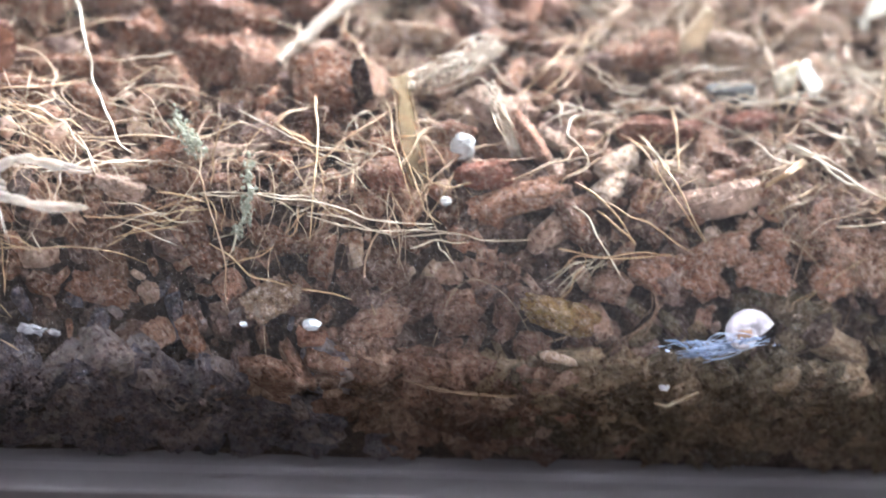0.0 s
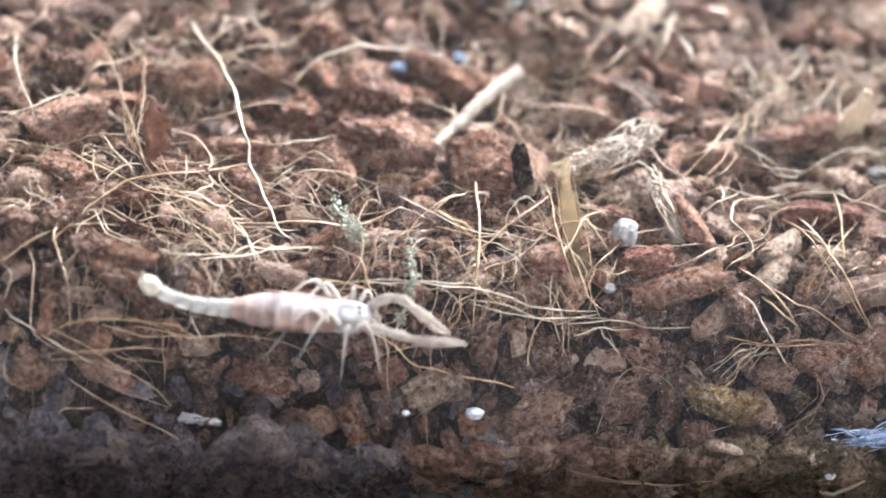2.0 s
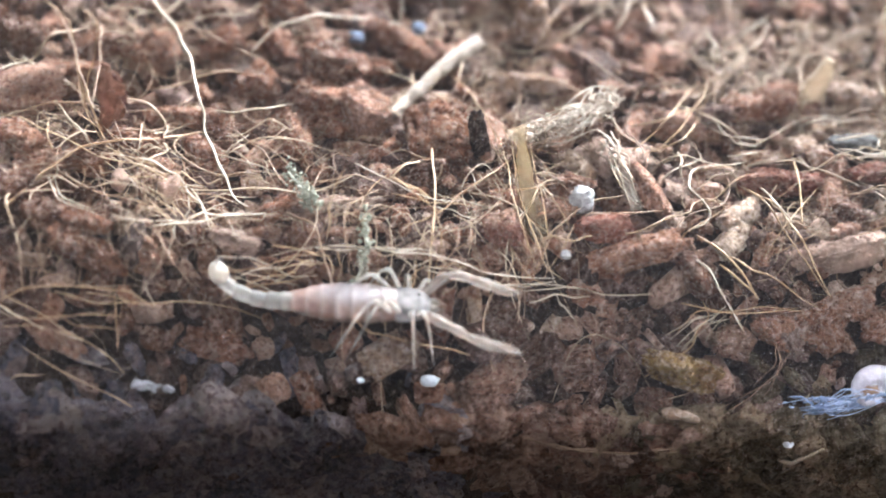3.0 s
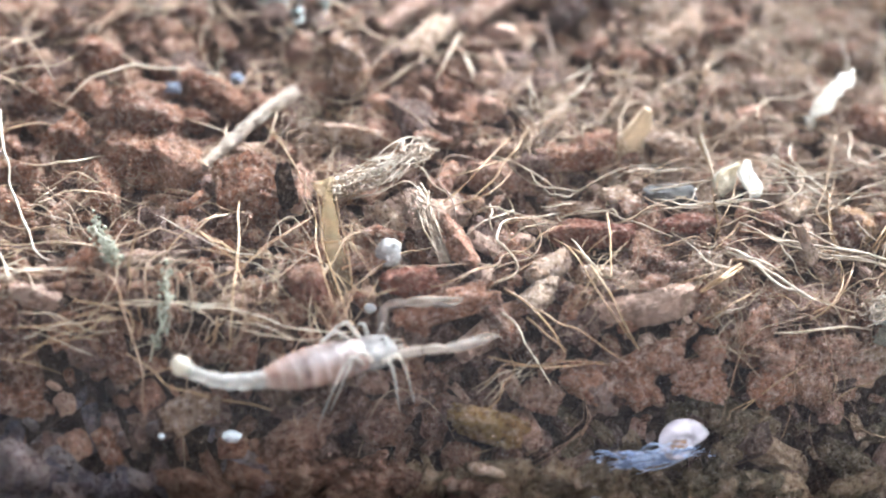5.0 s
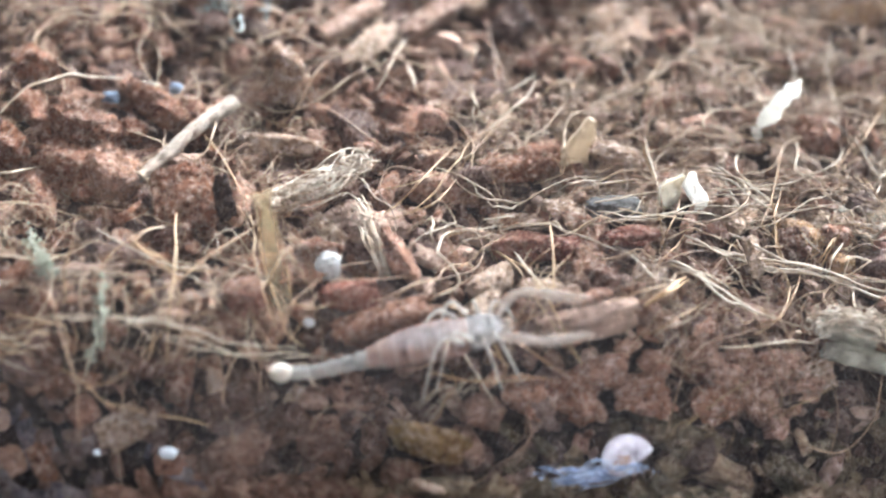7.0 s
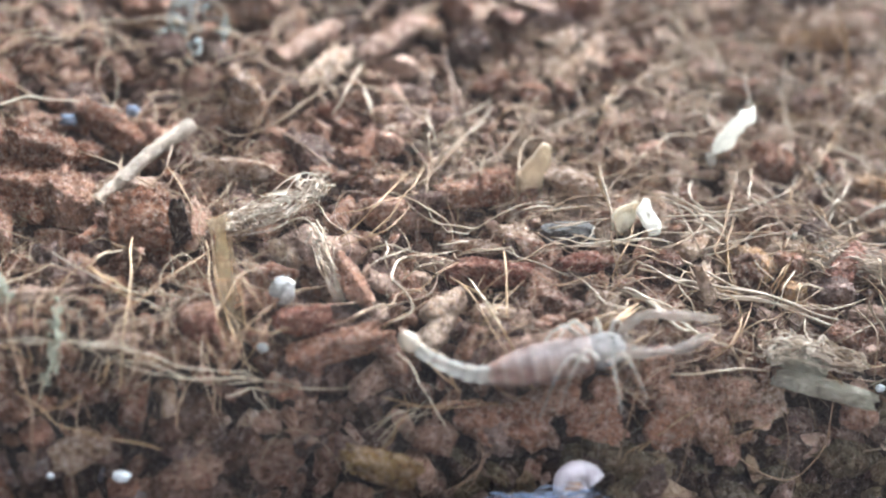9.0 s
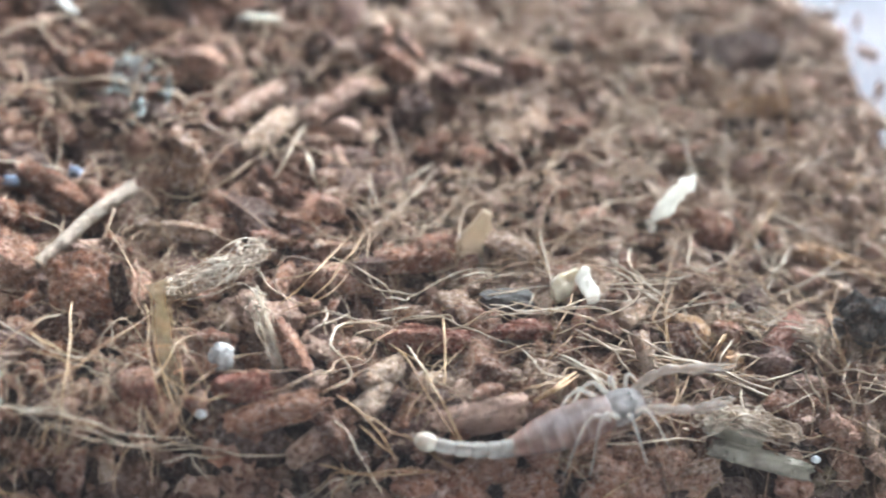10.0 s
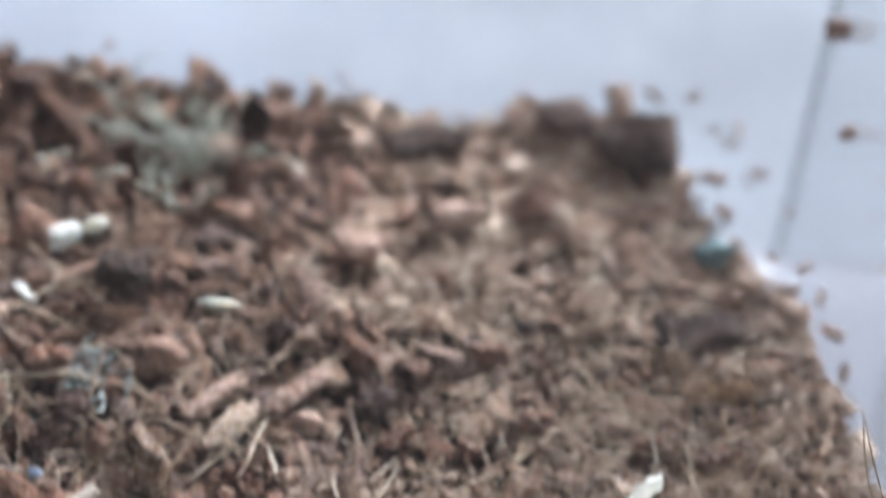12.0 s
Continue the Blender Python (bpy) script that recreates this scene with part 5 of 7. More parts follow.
chip("husk", -14.06, 10.85, 0.36, -60, -9, 2.49, 1.38, 0.96)
chip("husk", -16.97, 11.19, 0.41, 23, 12, 1.89, 1.64, 1.14)
chip("husk", -13.74, 4.84, 0.04, -75, 2, 3.83, 1.76, 1.22)
chip("husk", -18.07, 3.09, -0.10, -50, 2, 2.49, 1.74, 1.21)
chip("husk", -20.04, 5.86, -0.01, -7, 8, 2.10, 1.28, 0.89)
chip("husk", -23.48, 10.47, 0.50, 30, -4, 2.93, 1.96, 1.36)
chip("husk", -28.58, 2.35, 0.17, -21, 2, 2.34, 1.73, 1.21)
chip("husk", -25.86, 1.37, 0.34, -4, 2, 2.98, 1.73, 1.20)
chip("husk", -28.96, -1.10, 0.59, -25, 8, 1.95, 1.86, 1.29)
chip("husk", -25.74, -2.11, 0.43, -6, -2, 2.55, 1.85, 1.29)
chip("husk", -6.76, 4.19, 0.45, 8, 2, 3.26, 3.83, 2.67)
chip("husk", -0.37, 0.75, 0.72, -1, -10, 2.44, 2.37, 1.65)
chip("red", 9.40, 1.99, 0.41, -13, 11, 3.33, 1.45, 1.01)
chip("tan", 9.22, 3.79, 0.39, -6, 8, 3.07, 0.78, 0.41)
chip("husk", 9.53, 7.12, 0.78, 18, -5, 4.37, 1.80, 1.25)
chip("tan", 11.47, 3.93, 0.65, -61, 13, 3.13, 1.46, 1.02)
chip("husk", 3.32, 11.75, 0.81, -42, 3, 1.42, 1.49, 1.04)
chip("husk", 5.39, 10.36, 1.03, -34, 6, 1.44, 1.39, 0.97)
chip("husk", 0.48, 10.85, 0.68, -52, 15, 3.77, 0.99, 0.60)
chip("husk", -6.79, -5.11, -2.25, -8, -5, 1.38, 2.63, 2.06)
chip("tan", -5.19, -5.16, -2.23, -86, -46, 2.29, 0.81, 0.56)
chip("dimmed", -3.62, -5.51, -2.96, -21, -36, 2.30, 1.86, 1.46)
chip("tan", -1.52, -5.52, -3.34, -112, -46, 2.26, 1.00, 0.69)
chip("dimmed", 1.87, -4.94, -3.20, 29, 27, 2.25, 1.88, 1.31)
chip("dimmed", -0.30, -6.41, -4.50, 8, 3, 2.37, 2.03, 1.59)
chip("dimmed", -4.06, -6.76, -4.68, 11, 9, 3.92, 2.33, 1.83)
chip("husk", -15.03, -5.83, -4.32, -47, -46, 1.22, 0.99, 0.69)
chip("husk", -17.33, -6.01, -4.13, 1, -13, 3.64, 1.55, 1.08)
chip("husk", -13.01, -7.48, -5.58, -49, -44, 2.13, 1.12, 0.78)
chip("husk", -14.55, -7.33, -5.60, -47, -38, 1.57, 1.40, 0.97)
chip("husk", -28.28, -6.03, -3.89, -8, -13, 1.93, 1.85, 1.29)
chip("tan", 7.23, -1.97, -0.10, 51, 6, 2.80, 1.52, 1.05)
chip("husk", 11.00, -3.00, 0.18, 10, 5, 2.85, 1.33, 1.04)
chip("dimmed", 3.65, -7.48, -5.54, -13, -20, 2.01, 1.57, 1.23)
chip("dimmed", 5.81, -7.31, -5.53, -21, -34, 1.53, 1.42, 1.11)
chip("husk", 9.45, -5.10, -2.75, -12, -10, 2.87, 2.36, 1.64)
chip("husk", 11.74, -5.31, -2.93, 18, 25, 2.02, 2.21, 1.54)
chip("husk", 11.50, 3.72, 0.52, -46, 13, 3.96, 2.03, 1.24)
chip("red", 10.13, 1.84, 0.49, -14, 11, 4.38, 1.30, 0.79)
chip("red", 14.52, 2.55, 0.82, 7, -5, 3.39, 1.40, 0.85)
chip("husk", 10.32, 7.93, 0.67, 35, -8, 2.93, 1.91, 1.33)
chip("slate", 13.88, 4.48, 0.83, 13, -6, 2.94, 1.26, 0.66)
chip("tan", 20.10, 3.84, 0.70, 48, -2, 2.16, 1.10, 0.77)
chip("ochre", 22.90, 3.22, 0.33, -61, 6, 2.72, 1.83, 1.27)
chip("ochre", 24.62, 1.02, 0.50, 10, 9, 1.35, 1.25, 0.87)
chip("peach", 12.71, -3.00, 0.33, 9, 15, 3.85, 1.67, 1.31)
chip("husk", 17.49, -3.17, -0.61, 30, 14, 2.45, 1.83, 1.44)
chip("husk", 15.33, -4.15, -1.30, -15, -23, 1.70, 1.52, 1.19)
chip("husk", 11.59, -4.88, -2.44, 14, 19, 3.14, 1.83, 1.43)
chip("husk", 14.65, -4.86, -2.37, -1, -1, 2.67, 1.83, 1.43)
chip("husk", 18.65, -4.22, -1.67, -6, -8, 2.74, 1.84, 1.28)
chip("peach", 21.36, -3.63, -1.34, 12, 2, 2.82, 1.29, 0.90)
chip("tan", 22.90, -3.99, -2.04, 25, 13, 2.19, 1.70, 1.33)
chip("husk", 12.54, -1.97, 0.82, 8, 6, 1.77, 1.46, 1.02)
chip("tan", 25.61, 4.09, 0.54, -26, -2, 2.37, 0.96, 0.58)
chip("husk", 22.59, 3.13, 0.33, -33, 7, 1.83, 1.33, 0.93)
chip("husk", 18.72, 2.57, 0.84, -37, -14, 1.38, 1.26, 0.88)
chip("tan", 15.17, -0.58, 0.71, -17, -1, 1.67, 1.49, 1.03)
chip("husk", 12.90, -0.76, 0.86, -25, 2, 1.87, 1.30, 0.90)
chip("husk", 26.77, 0.96, 0.39, -13, -8, 1.43, 1.42, 0.99)
chip("husk", 11.51, -4.79, -2.35, 18, 23, 3.27, 1.84, 1.44)
chip("husk", 14.80, -5.05, -2.50, 3, 3, 2.83, 2.15, 1.68)
chip("husk", 18.41, -5.14, -2.81, 7, 8, 2.73, 1.85, 1.45)
chip("dimmed", 1.71, -5.22, -3.38, 25, 19, 2.74, 1.83, 1.43)
chip("husk", 21.36, -3.83, -1.55, 8, -1, 2.53, 1.55, 1.22)
chip("husk", 22.51, -4.17, -2.19, 13, -2, 2.60, 2.18, 1.71)
chip("husk", 22.47, 2.52, 0.32, -1, 4, 1.67, 1.91, 1.49)
chip("ochre", 24.80, 1.16, 0.59, -2, 5, 1.10, 1.08, 0.75)
chip("dusk", 26.65, 1.23, 0.44, 3, -10, 2.06, 1.90, 1.32)
chip("tan", 30.54, 11.50, -0.19, -39, -8, 2.33, 1.50, 1.04)
chip("ochre", 30.48, 9.52, -0.07, -9, -7, 3.58, 1.32, 0.80)
chip("dusk", 26.30, 5.48, 0.46, 43, -15, 2.42, 1.45, 1.01)
chip("husk", 24.77, 10.91, 0.28, -3, -3, 2.34, 1.98, 1.38)
# a second layer of strands over the first
fibre("gold", 0.034, (-23.0, 3.9, -0.2), (-23.6, 4.0, 1.1), (-24.0, 4.2, 2.6), (-24.3, 4.3, 4.0), (-24.5, 4.5, 5.6), (-24.7, 4.6, 6.6), (-25.2, 4.8, 7.1), (-25.8, 4.9, 7.5), (-26.5, 5.1, 8.2))
fibre("gold", 0.034, (-23.0, 3.9, -0.2), (-23.3, 4.0, 0.9), (-23.9, 4.2, 2.2), (-23.8, 4.3, 3.3), (-23.5, 4.5, 4.6), (-23.4, 4.6, 5.9), (-23.5, 4.8, 6.7), (-24.0, 4.9, 7.0), (-24.2, 5.1, 7.2))
fibre("gold", 0.034, (-22.7, 3.2, 0.1), (-23.0, 3.3, 1.0), (-23.7, 3.5, 2.6), (-24.2, 3.6, 4.1), (-24.6, 3.8, 5.2))
fibre("gold", 0.034, (-23.0, 3.6, -0.1), (-23.5, 3.7, 2.1), (-23.8, 3.9, 3.4), (-23.5, 4.0, 4.9))
fibre("pale", 0.069, (-25.7, 7.4, 0.7), (-25.3, 5.9, 0.7), (-24.6, 4.4, 0.8), (-23.7, 2.9, 0.9), (-23.2, 2.8, 0.5))
fibre("pale", 0.057, (-29.6, 13.6, 0.6), (-29.6, 10.5, 1.5), (-29.2, 8.2, 1.6), (-28.7, 7.1, 1.2), (-28.5, 6.3, 0.7))
fibre("pale", 0.057, (-30.2, 6.8, 1.0), (-28.6, 7.0, 1.3), (-26.7, 8.8, 0.8))
fibre("pale", 0.046, (-21.3, 2.3, 0.5), (-21.1, 2.5, 1.8), (-21.0, 2.6, 2.8))
fibre("pale", 0.034, (-21.1, 1.5, 1.1), (-20.5, 1.9, 1.3), (-19.8, 1.9, 1.1), (-19.3, 2.3, 0.4))
fibre("gold", 0.046, (-25.6, 5.1, 0.3), (-25.6, 2.7, 1.1), (-25.4, 1.3, 0.5))
fibre("gold", 0.034, (-22.8, 2.8, 0.6), (-22.0, 1.3, 1.4), (-21.2, 0.8, 1.5), (-20.1, 0.7, 1.1), (-19.2, 0.4, 0.5), (-18.7, -0.2, -0.1))
fibre("pale", 0.046, (-22.0, 0.4, 1.1), (-21.4, -0.7, 1.2), (-21.3, -1.0, 0.6))
fibre("gold", 0.034, (-23.2, 2.0, 0.7), (-23.0, 0.1, 1.3), (-22.8, -0.9, 0.7))
fibre("gold", 0.034, (-23.3, 2.0, 0.7), (-23.8, 0.5, 1.1), (-24.1, -0.7, 0.6))
fibre("gold", 0.046, (-22.5, 2.0, 0.9), (-21.7, 1.0, 1.4), (-20.6, 0.6, 1.3), (-19.5, 0.4, 0.7), (-18.9, 0.2, 0.1))
fibre("pale", 0.057, (-19.4, 1.3, 0.5), (-19.0, 0.3, 0.4), (-18.3, -0.7, 0.3), (-17.8, -2.1, 0.3), (-17.6, -2.8, -0.2))
fibre("pale", 0.057, (-19.9, -2.0, 0.1), (-19.0, -2.3, 0.4), (-18.2, -1.4, 0.1), (-17.0, -0.4, -0.0))
fibre("pale", 0.057, (-18.7, -1.2, -0.3), (-17.4, -1.7, 0.3), (-16.0, -1.8, 0.5), (-15.2, -1.4, 0.3))
fibre("pale", 0.046, (-17.5, 3.3, 0.1), (-16.6, 2.5, 0.7), (-16.0, 1.7, 0.8), (-15.7, 1.7, 0.4))
fibre("pale", 0.046, (-17.1, 3.0, 0.1), (-16.5, 3.1, 0.8), (-15.9, 4.1, 0.5))
fibre("pale", 0.046, (-20.3, -0.6, 0.4), (-19.2, -0.1, 0.6), (-18.1, 0.7, 0.0))
fibre("pale", 0.046, (-25.2, 0.5, 0.5), (-24.8, -1.3, 0.8), (-24.1, -2.0, 1.0), (-23.3, -1.8, 0.6))
fibre("pale", 0.046, (-22.5, -2.3, 0.7), (-21.4, -2.8, 0.8), (-19.8, -2.4, 0.5), (-18.7, -1.6, -0.3))
fibre("gold", 0.034, (-22.9, -1.2, 0.7), (-21.7, -1.3, 1.0), (-20.6, -1.8, 0.8), (-19.7, -2.5, 0.4), (-19.6, -3.5, -0.4))
fibre("pale", 0.034, (-18.8, 0.2, -0.0), (-18.8, -1.4, 0.3), (-19.0, -1.9, -0.2))
fibre("pale", 0.034, (-17.1, -1.3, -0.1), (-16.7, -2.9, 0.3), (-16.5, -3.1, -0.3))
fibre("gold", 0.034, (-20.6, -0.6, 0.6), (-19.9, -1.5, 0.6), (-19.2, -1.3, -0.2))
fibre("pale", 0.057, (-29.8, -3.1, 0.1), (-29.3, -3.9, -0.1), (-29.6, -4.3, -1.1))
fibre("gold", 0.046, (-27.9, -5.4, -2.2), (-26.6, -6.1, -2.6), (-24.5, -6.1, -2.4), (-21.8, -5.7, -2.7))
fibre("brown", 0.046, (-24.0, -4.9, -1.3), (-22.1, -5.4, -1.6), (-21.0, -5.6, -2.3))
fibre("pale", 0.046, (-29.8, -4.3, -1.3), (-28.7, -5.2, -1.7), (-27.1, -5.9, -2.4), (-25.5, -6.4, -3.0), (-23.6, -6.5, -3.6))
fibre("gold", 0.034, (-27.4, -6.1, -3.2), (-25.8, -6.4, -2.8), (-23.9, -6.4, -3.3))
fibre("pale", 0.046, (-20.8, -5.0, -1.4), (-20.3, -5.5, -2.1))
fibre("gold", 0.057, (4.2, 3.5, 1.1), (5.3, 4.7, 1.4), (6.5, 6.7, 1.7), (7.2, 8.9, 1.1))
fibre("pale", 0.057, (7.8, 9.0, 1.2), (8.5, 9.6, 1.7), (9.3, 10.9, 1.4), (10.4, 12.6, 0.9))
fibre("pale", 0.052, (7.4, 9.3, 1.2), (7.3, 10.1, 1.8), (7.4, 12.1, 1.0))
fibre("pale", 0.057, (6.8, 6.1, 1.1), (7.3, 4.9, 1.1), (8.0, 4.3, 0.8), (9.0, 4.5, 0.5), (9.7, 5.3, 0.2))
fibre("pale", 0.069, (7.6, 3.9, 0.3), (8.6, 3.7, 0.7), (10.1, 4.3, 0.3))
fibre("pale", 0.069, (8.5, 3.2, 0.2), (9.5, 3.1, 0.8), (10.9, 2.6, 1.4), (11.5, 2.1, 1.1))
fibre("pale", 0.057, (11.3, 5.8, 0.6), (11.9, 5.6, 1.3), (13.3, 6.3, 0.9))
fibre("pale", 0.069, (12.3, 4.2, 1.1), (13.5, 4.2, 1.5), (15.0, 4.9, 1.3), (16.7, 5.6, 1.0))
fibre("pale", 0.046, (14.2, 3.5, 0.7), (14.9, 3.8, 1.2), (15.6, 5.4, 0.9))
fibre("pale", 0.057, (12.6, 2.7, 1.2), (15.4, 3.4, 1.0), (17.0, 3.2, 1.6), (18.4, 3.4, 1.5), (18.8, 3.5, 1.1))
fibre("gold", 0.057, (16.2, 5.4, 0.5), (15.9, 5.6, 1.8), (15.4, 5.7, 2.8), (15.2, 5.9, 3.9))
fibre("gold", 0.046, (16.2, 1.9, 0.3), (15.8, 2.1, 2.0), (15.5, 2.2, 3.3))
fibre("brown", 0.034, (16.4, 9.2, 0.2), (17.0, 9.4, 1.3), (17.3, 9.5, 2.2))
fibre("pale", 0.081, (17.1, 2.4, 1.0), (17.9, 1.6, 1.2), (18.9, 0.9, 1.1), (20.6, 0.5, 0.8), (21.7, 0.6, 0.5), (23.4, 0.9, 0.4))
fibre("pale", 0.081, (20.9, 0.8, 0.4), (22.2, 0.4, 0.6), (23.8, -0.0, 0.7), (25.1, -0.3, 0.5))
fibre("pale", 0.057, (19.0, 1.4, 0.7), (19.5, -0.1, 0.8), (20.1, -0.9, 0.1))
fibre("gold", 0.057, (23.7, 1.4, 0.1), (24.2, 1.6, 1.4), (24.4, 1.7, 2.4))
fibre("gold", 0.057, (20.0, -3.3, -0.1), (21.0, -2.9, 0.5), (21.7, -1.6, 0.6), (22.4, 0.1, 0.1))
fibre("gold", 0.046, (17.1, 2.4, 1.0), (16.2, 0.9, 1.2), (15.1, -0.3, 0.8))
fibre("gold", 0.034, (21.9, 2.2, -0.1), (21.5, 2.4, 1.5), (21.1, 2.5, 3.5))
fibre("pale", 0.057, (20.8, 5.7, 0.8), (21.6, 4.5, 0.9), (22.6, 4.3, 0.3))
fibre("pale", 0.057, (15.2, -3.7, -0.0), (16.1, -3.5, 0.6), (17.0, -2.7, 0.4))
fibre("pale", 0.046, (-7.2, -0.0, 0.8), (-6.0, -0.9, 1.1), (-4.4, -0.9, 0.6))
fibre("pale", 0.046, (-7.2, -0.9, 0.6), (-6.3, -1.6, 1.0), (-5.2, -1.5, 0.4))
fibre("gold", 0.040, (-10.6, -1.0, 0.8), (-9.9, -0.1, 1.3), (-9.0, 0.8, 1.4), (-7.7, 2.6, 0.7))
fibre("gold", 0.046, (-8.9, 0.6, 0.9), (-8.0, -0.3, 1.2), (-7.3, -0.9, 0.6))
fibre("brown", 0.046, (-8.6, -3.8, 0.2), (-7.1, -3.2, 0.7), (-5.8, -2.6, 0.8), (-4.5, -1.4, 0.9), (-3.6, -0.0, 0.7))
fibre("gold", 0.046, (-7.2, -0.9, 0.6), (-7.0, -2.8, 1.0), (-7.0, -3.7, 0.4), (-7.4, -4.9, -1.3))
fibre("pale", 0.057, (-9.9, -3.8, 0.0), (-9.2, -4.1, 0.3), (-8.4, -4.3, -0.1), (-8.0, -4.4, -0.5))
fibre("gold", 0.057, (-7.3, -4.2, -0.4), (-6.4, -4.3, 0.0), (-5.8, -4.0, -0.4))
fibre("pale", 0.063, (-7.7, -4.2, -0.3), (-6.3, -4.4, -0.3), (-5.2, -4.7, -0.5), (-3.6, -4.6, -1.2))
fibre("gold", 0.046, (-7.7, -4.2, -0.3), (-8.3, -4.7, -0.7), (-8.9, -5.1, -1.2), (-10.1, -5.3, -2.1))
fibre("pale", 0.046, (-7.3, -3.9, -0.1), (-8.4, -4.5, -0.3), (-8.7, -4.8, -1.2))
fibre("pale", 0.046, (-16.7, -1.6, -0.0), (-15.4, -2.3, 0.6), (-14.7, -1.7, 0.4))
fibre("pale", 0.057, (-12.7, -3.5, -0.1), (-11.9, -3.8, 0.2), (-11.1, -3.6, -0.1))
fibre("gold", 0.046, (-12.4, -3.6, -0.2), (-12.0, -4.3, -0.6), (-12.1, -4.8, -1.6))
fibre("gold", 0.046, (-11.8, -3.6, -0.1), (-11.6, -4.4, -0.5), (-11.7, -4.6, -1.4))
fibre("pale", 0.046, (-12.1, -4.8, -1.7), (-11.2, -4.9, -1.2), (-10.2, -4.3, -0.9))
fibre("gold", 0.057, (-12.3, -2.8, 0.1), (-12.3, -2.6, 1.7), (-12.1, -2.5, 2.9), (-11.7, -2.3, 3.9))
fibre("pale", 0.069, (18.8, 6.9, 1.2), (19.8, 5.7, 1.6), (20.9, 4.8, 1.2), (22.4, 4.4, 0.3))
fibre("pale", 0.057, (18.6, 5.0, 1.3), (20.3, 4.9, 1.5), (22.3, 6.2, 0.4))
fibre("pale", 0.057, (21.5, 6.9, 0.6), (22.4, 6.8, 1.1), (23.4, 7.1, 0.7))
fibre("gold", 0.057, (26.2, 10.7, 0.3), (26.8, 9.3, 0.3), (27.3, 8.2, 0.4), (28.0, 6.9, 0.5), (29.1, 6.0, 0.3), (30.3, 6.3, -0.0))
fibre("gold", 0.057, (26.8, 3.9, 0.8), (28.3, 5.0, 0.9), (29.7, 6.2, 0.4), (30.7, 7.2, 0.1))
fibre("pale", 0.057, (26.7, 5.7, 0.6), (27.6, 7.7, 0.4), (28.4, 9.4, 0.3))
fibre("gold", 0.046, (28.9, 14.0, 0.7), (29.4, 14.6, 1.4), (30.5, 15.9, 1.1))
fibre("gold", 0.057, (29.7, 14.1, 0.8), (30.8, 13.6, 0.9), (32.6, 13.6, 0.9), (33.8, 12.8, 0.5))
fibre("gold", 0.057, (31.9, 14.1, 0.6), (33.0, 14.3, 1.1), (34.2, 15.0, 0.7))
fibre("gold", 0.046, (35.0, 13.3, 0.9), (34.3, 11.3, 1.1), (33.9, 10.1, 0.3))
fibre("pale", 0.057, (31.9, 10.0, -0.2), (32.5, 9.9, 0.4), (33.1, 11.0, 0.3))
fibre("gold", 0.057, (31.9, 10.0, -0.2), (32.2, 8.1, 0.5), (33.5, 8.2, 0.1))
fibre("pale", 0.040, (31.1, 0.5, 0.0), (31.9, 0.6, 1.5), (32.7, 0.8, 2.9), (33.8, 0.9, 4.5))
fibre("pale", 0.057, (30.8, -0.2, 0.4), (31.7, -0.9, 0.9), (33.4, -0.5, 0.4))
fibre("pale", 0.057, (31.9, -3.9, -1.7), (32.5, -3.6, -0.8), (32.7, -2.9, -0.0), (32.9, -2.1, 0.2))
fibre("pale", 0.103, (29.1, -0.6, -0.4), (28.5, -0.4, 0.4), (28.0, -0.3, 1.4))
fibre("gold", 0.057, (30.4, 1.2, 0.5), (29.9, 2.3, 1.0), (30.1, 5.0, 0.4), (30.2, 6.6, 0.1))
fibre("gold", 0.069, (23.7, 1.0, 0.5), (24.2, 1.7, 1.2), (25.0, 3.3, 0.9))
fibre("gold", 0.057, (25.0, 3.7, 0.9), (26.3, 3.1, 1.1), (26.8, 2.5, 1.0), (27.3, 1.8, 0.5))
fibre("gold", 0.046, (21.9, 4.9, 0.4), (21.5, 1.9, 0.9), (22.0, 0.9, 0.3))
fibre("pale", 0.092, (18.4, 1.7, 0.9), (19.8, 1.1, 0.8), (21.4, 0.5, 0.7), (23.3, 0.2, 0.7), (25.1, -0.9, 0.8), (26.7, -1.3, 0.5), (27.8, -1.9, 0.3))
fibre("pale", 0.046, (33.8, 6.5, 0.3), (34.0, 4.5, 0.6), (33.9, 2.5, 0.9), (33.8, 1.2, 0.7))
fibre("pale", 0.057, (29.2, -4.4, -1.8), (31.2, -4.2, -2.0))


# ---- odd things on the bed ----
def nugget(name, shape, size, at, mat, label, category, turn=(0, 0, 0), group=""):
    ob = new(name, joined(name, [(shape[0] * np.array(size) * 0.5 * MM, shape[1])], mat))
    ob.matrix_world = pose(*(c * MM for c in at), *turn)
    LYING.append((at[0], at[1] + 0.1, 0.0, size[0] * 0.6, size[1] * 0.8))
    return tagged(ob, label, category, group)


M_PEBBLE = plain_skin("pale_grit", (0.35, 0.335, 0.335), 0.85, 0.3, 0.5, 1700.0, 0.0004)
M_BEAD = plain_skin("white_perlite", (0.5, 0.52, 0.57), 0.45, 0.5, 0.15, 2500.0, 0.00008)
M_LIME = plain_skin("lime", (0.36, 0.35, 0.39), 0.8, 0.2, 0.5, 1800.0, 0.0003)
M_BLUE = plain_skin("bluish_grit", (0.15, 0.18, 0.25), 0.9, 0.5, 0.3, 1500.0, 0.0001)
ROUND = [chunk_shape(4, 900 + k, 1.0, 0.1, 1, 0.04) for k in range(3)]
nugget("pebble", ROUND[0], (1.55, 1.5, 1.55), (0.0, -0.3, 0.75), M_PEBBLE, "round pale grey pebble of grit beside an amber fibre", "pebble", (10, 5, 30))
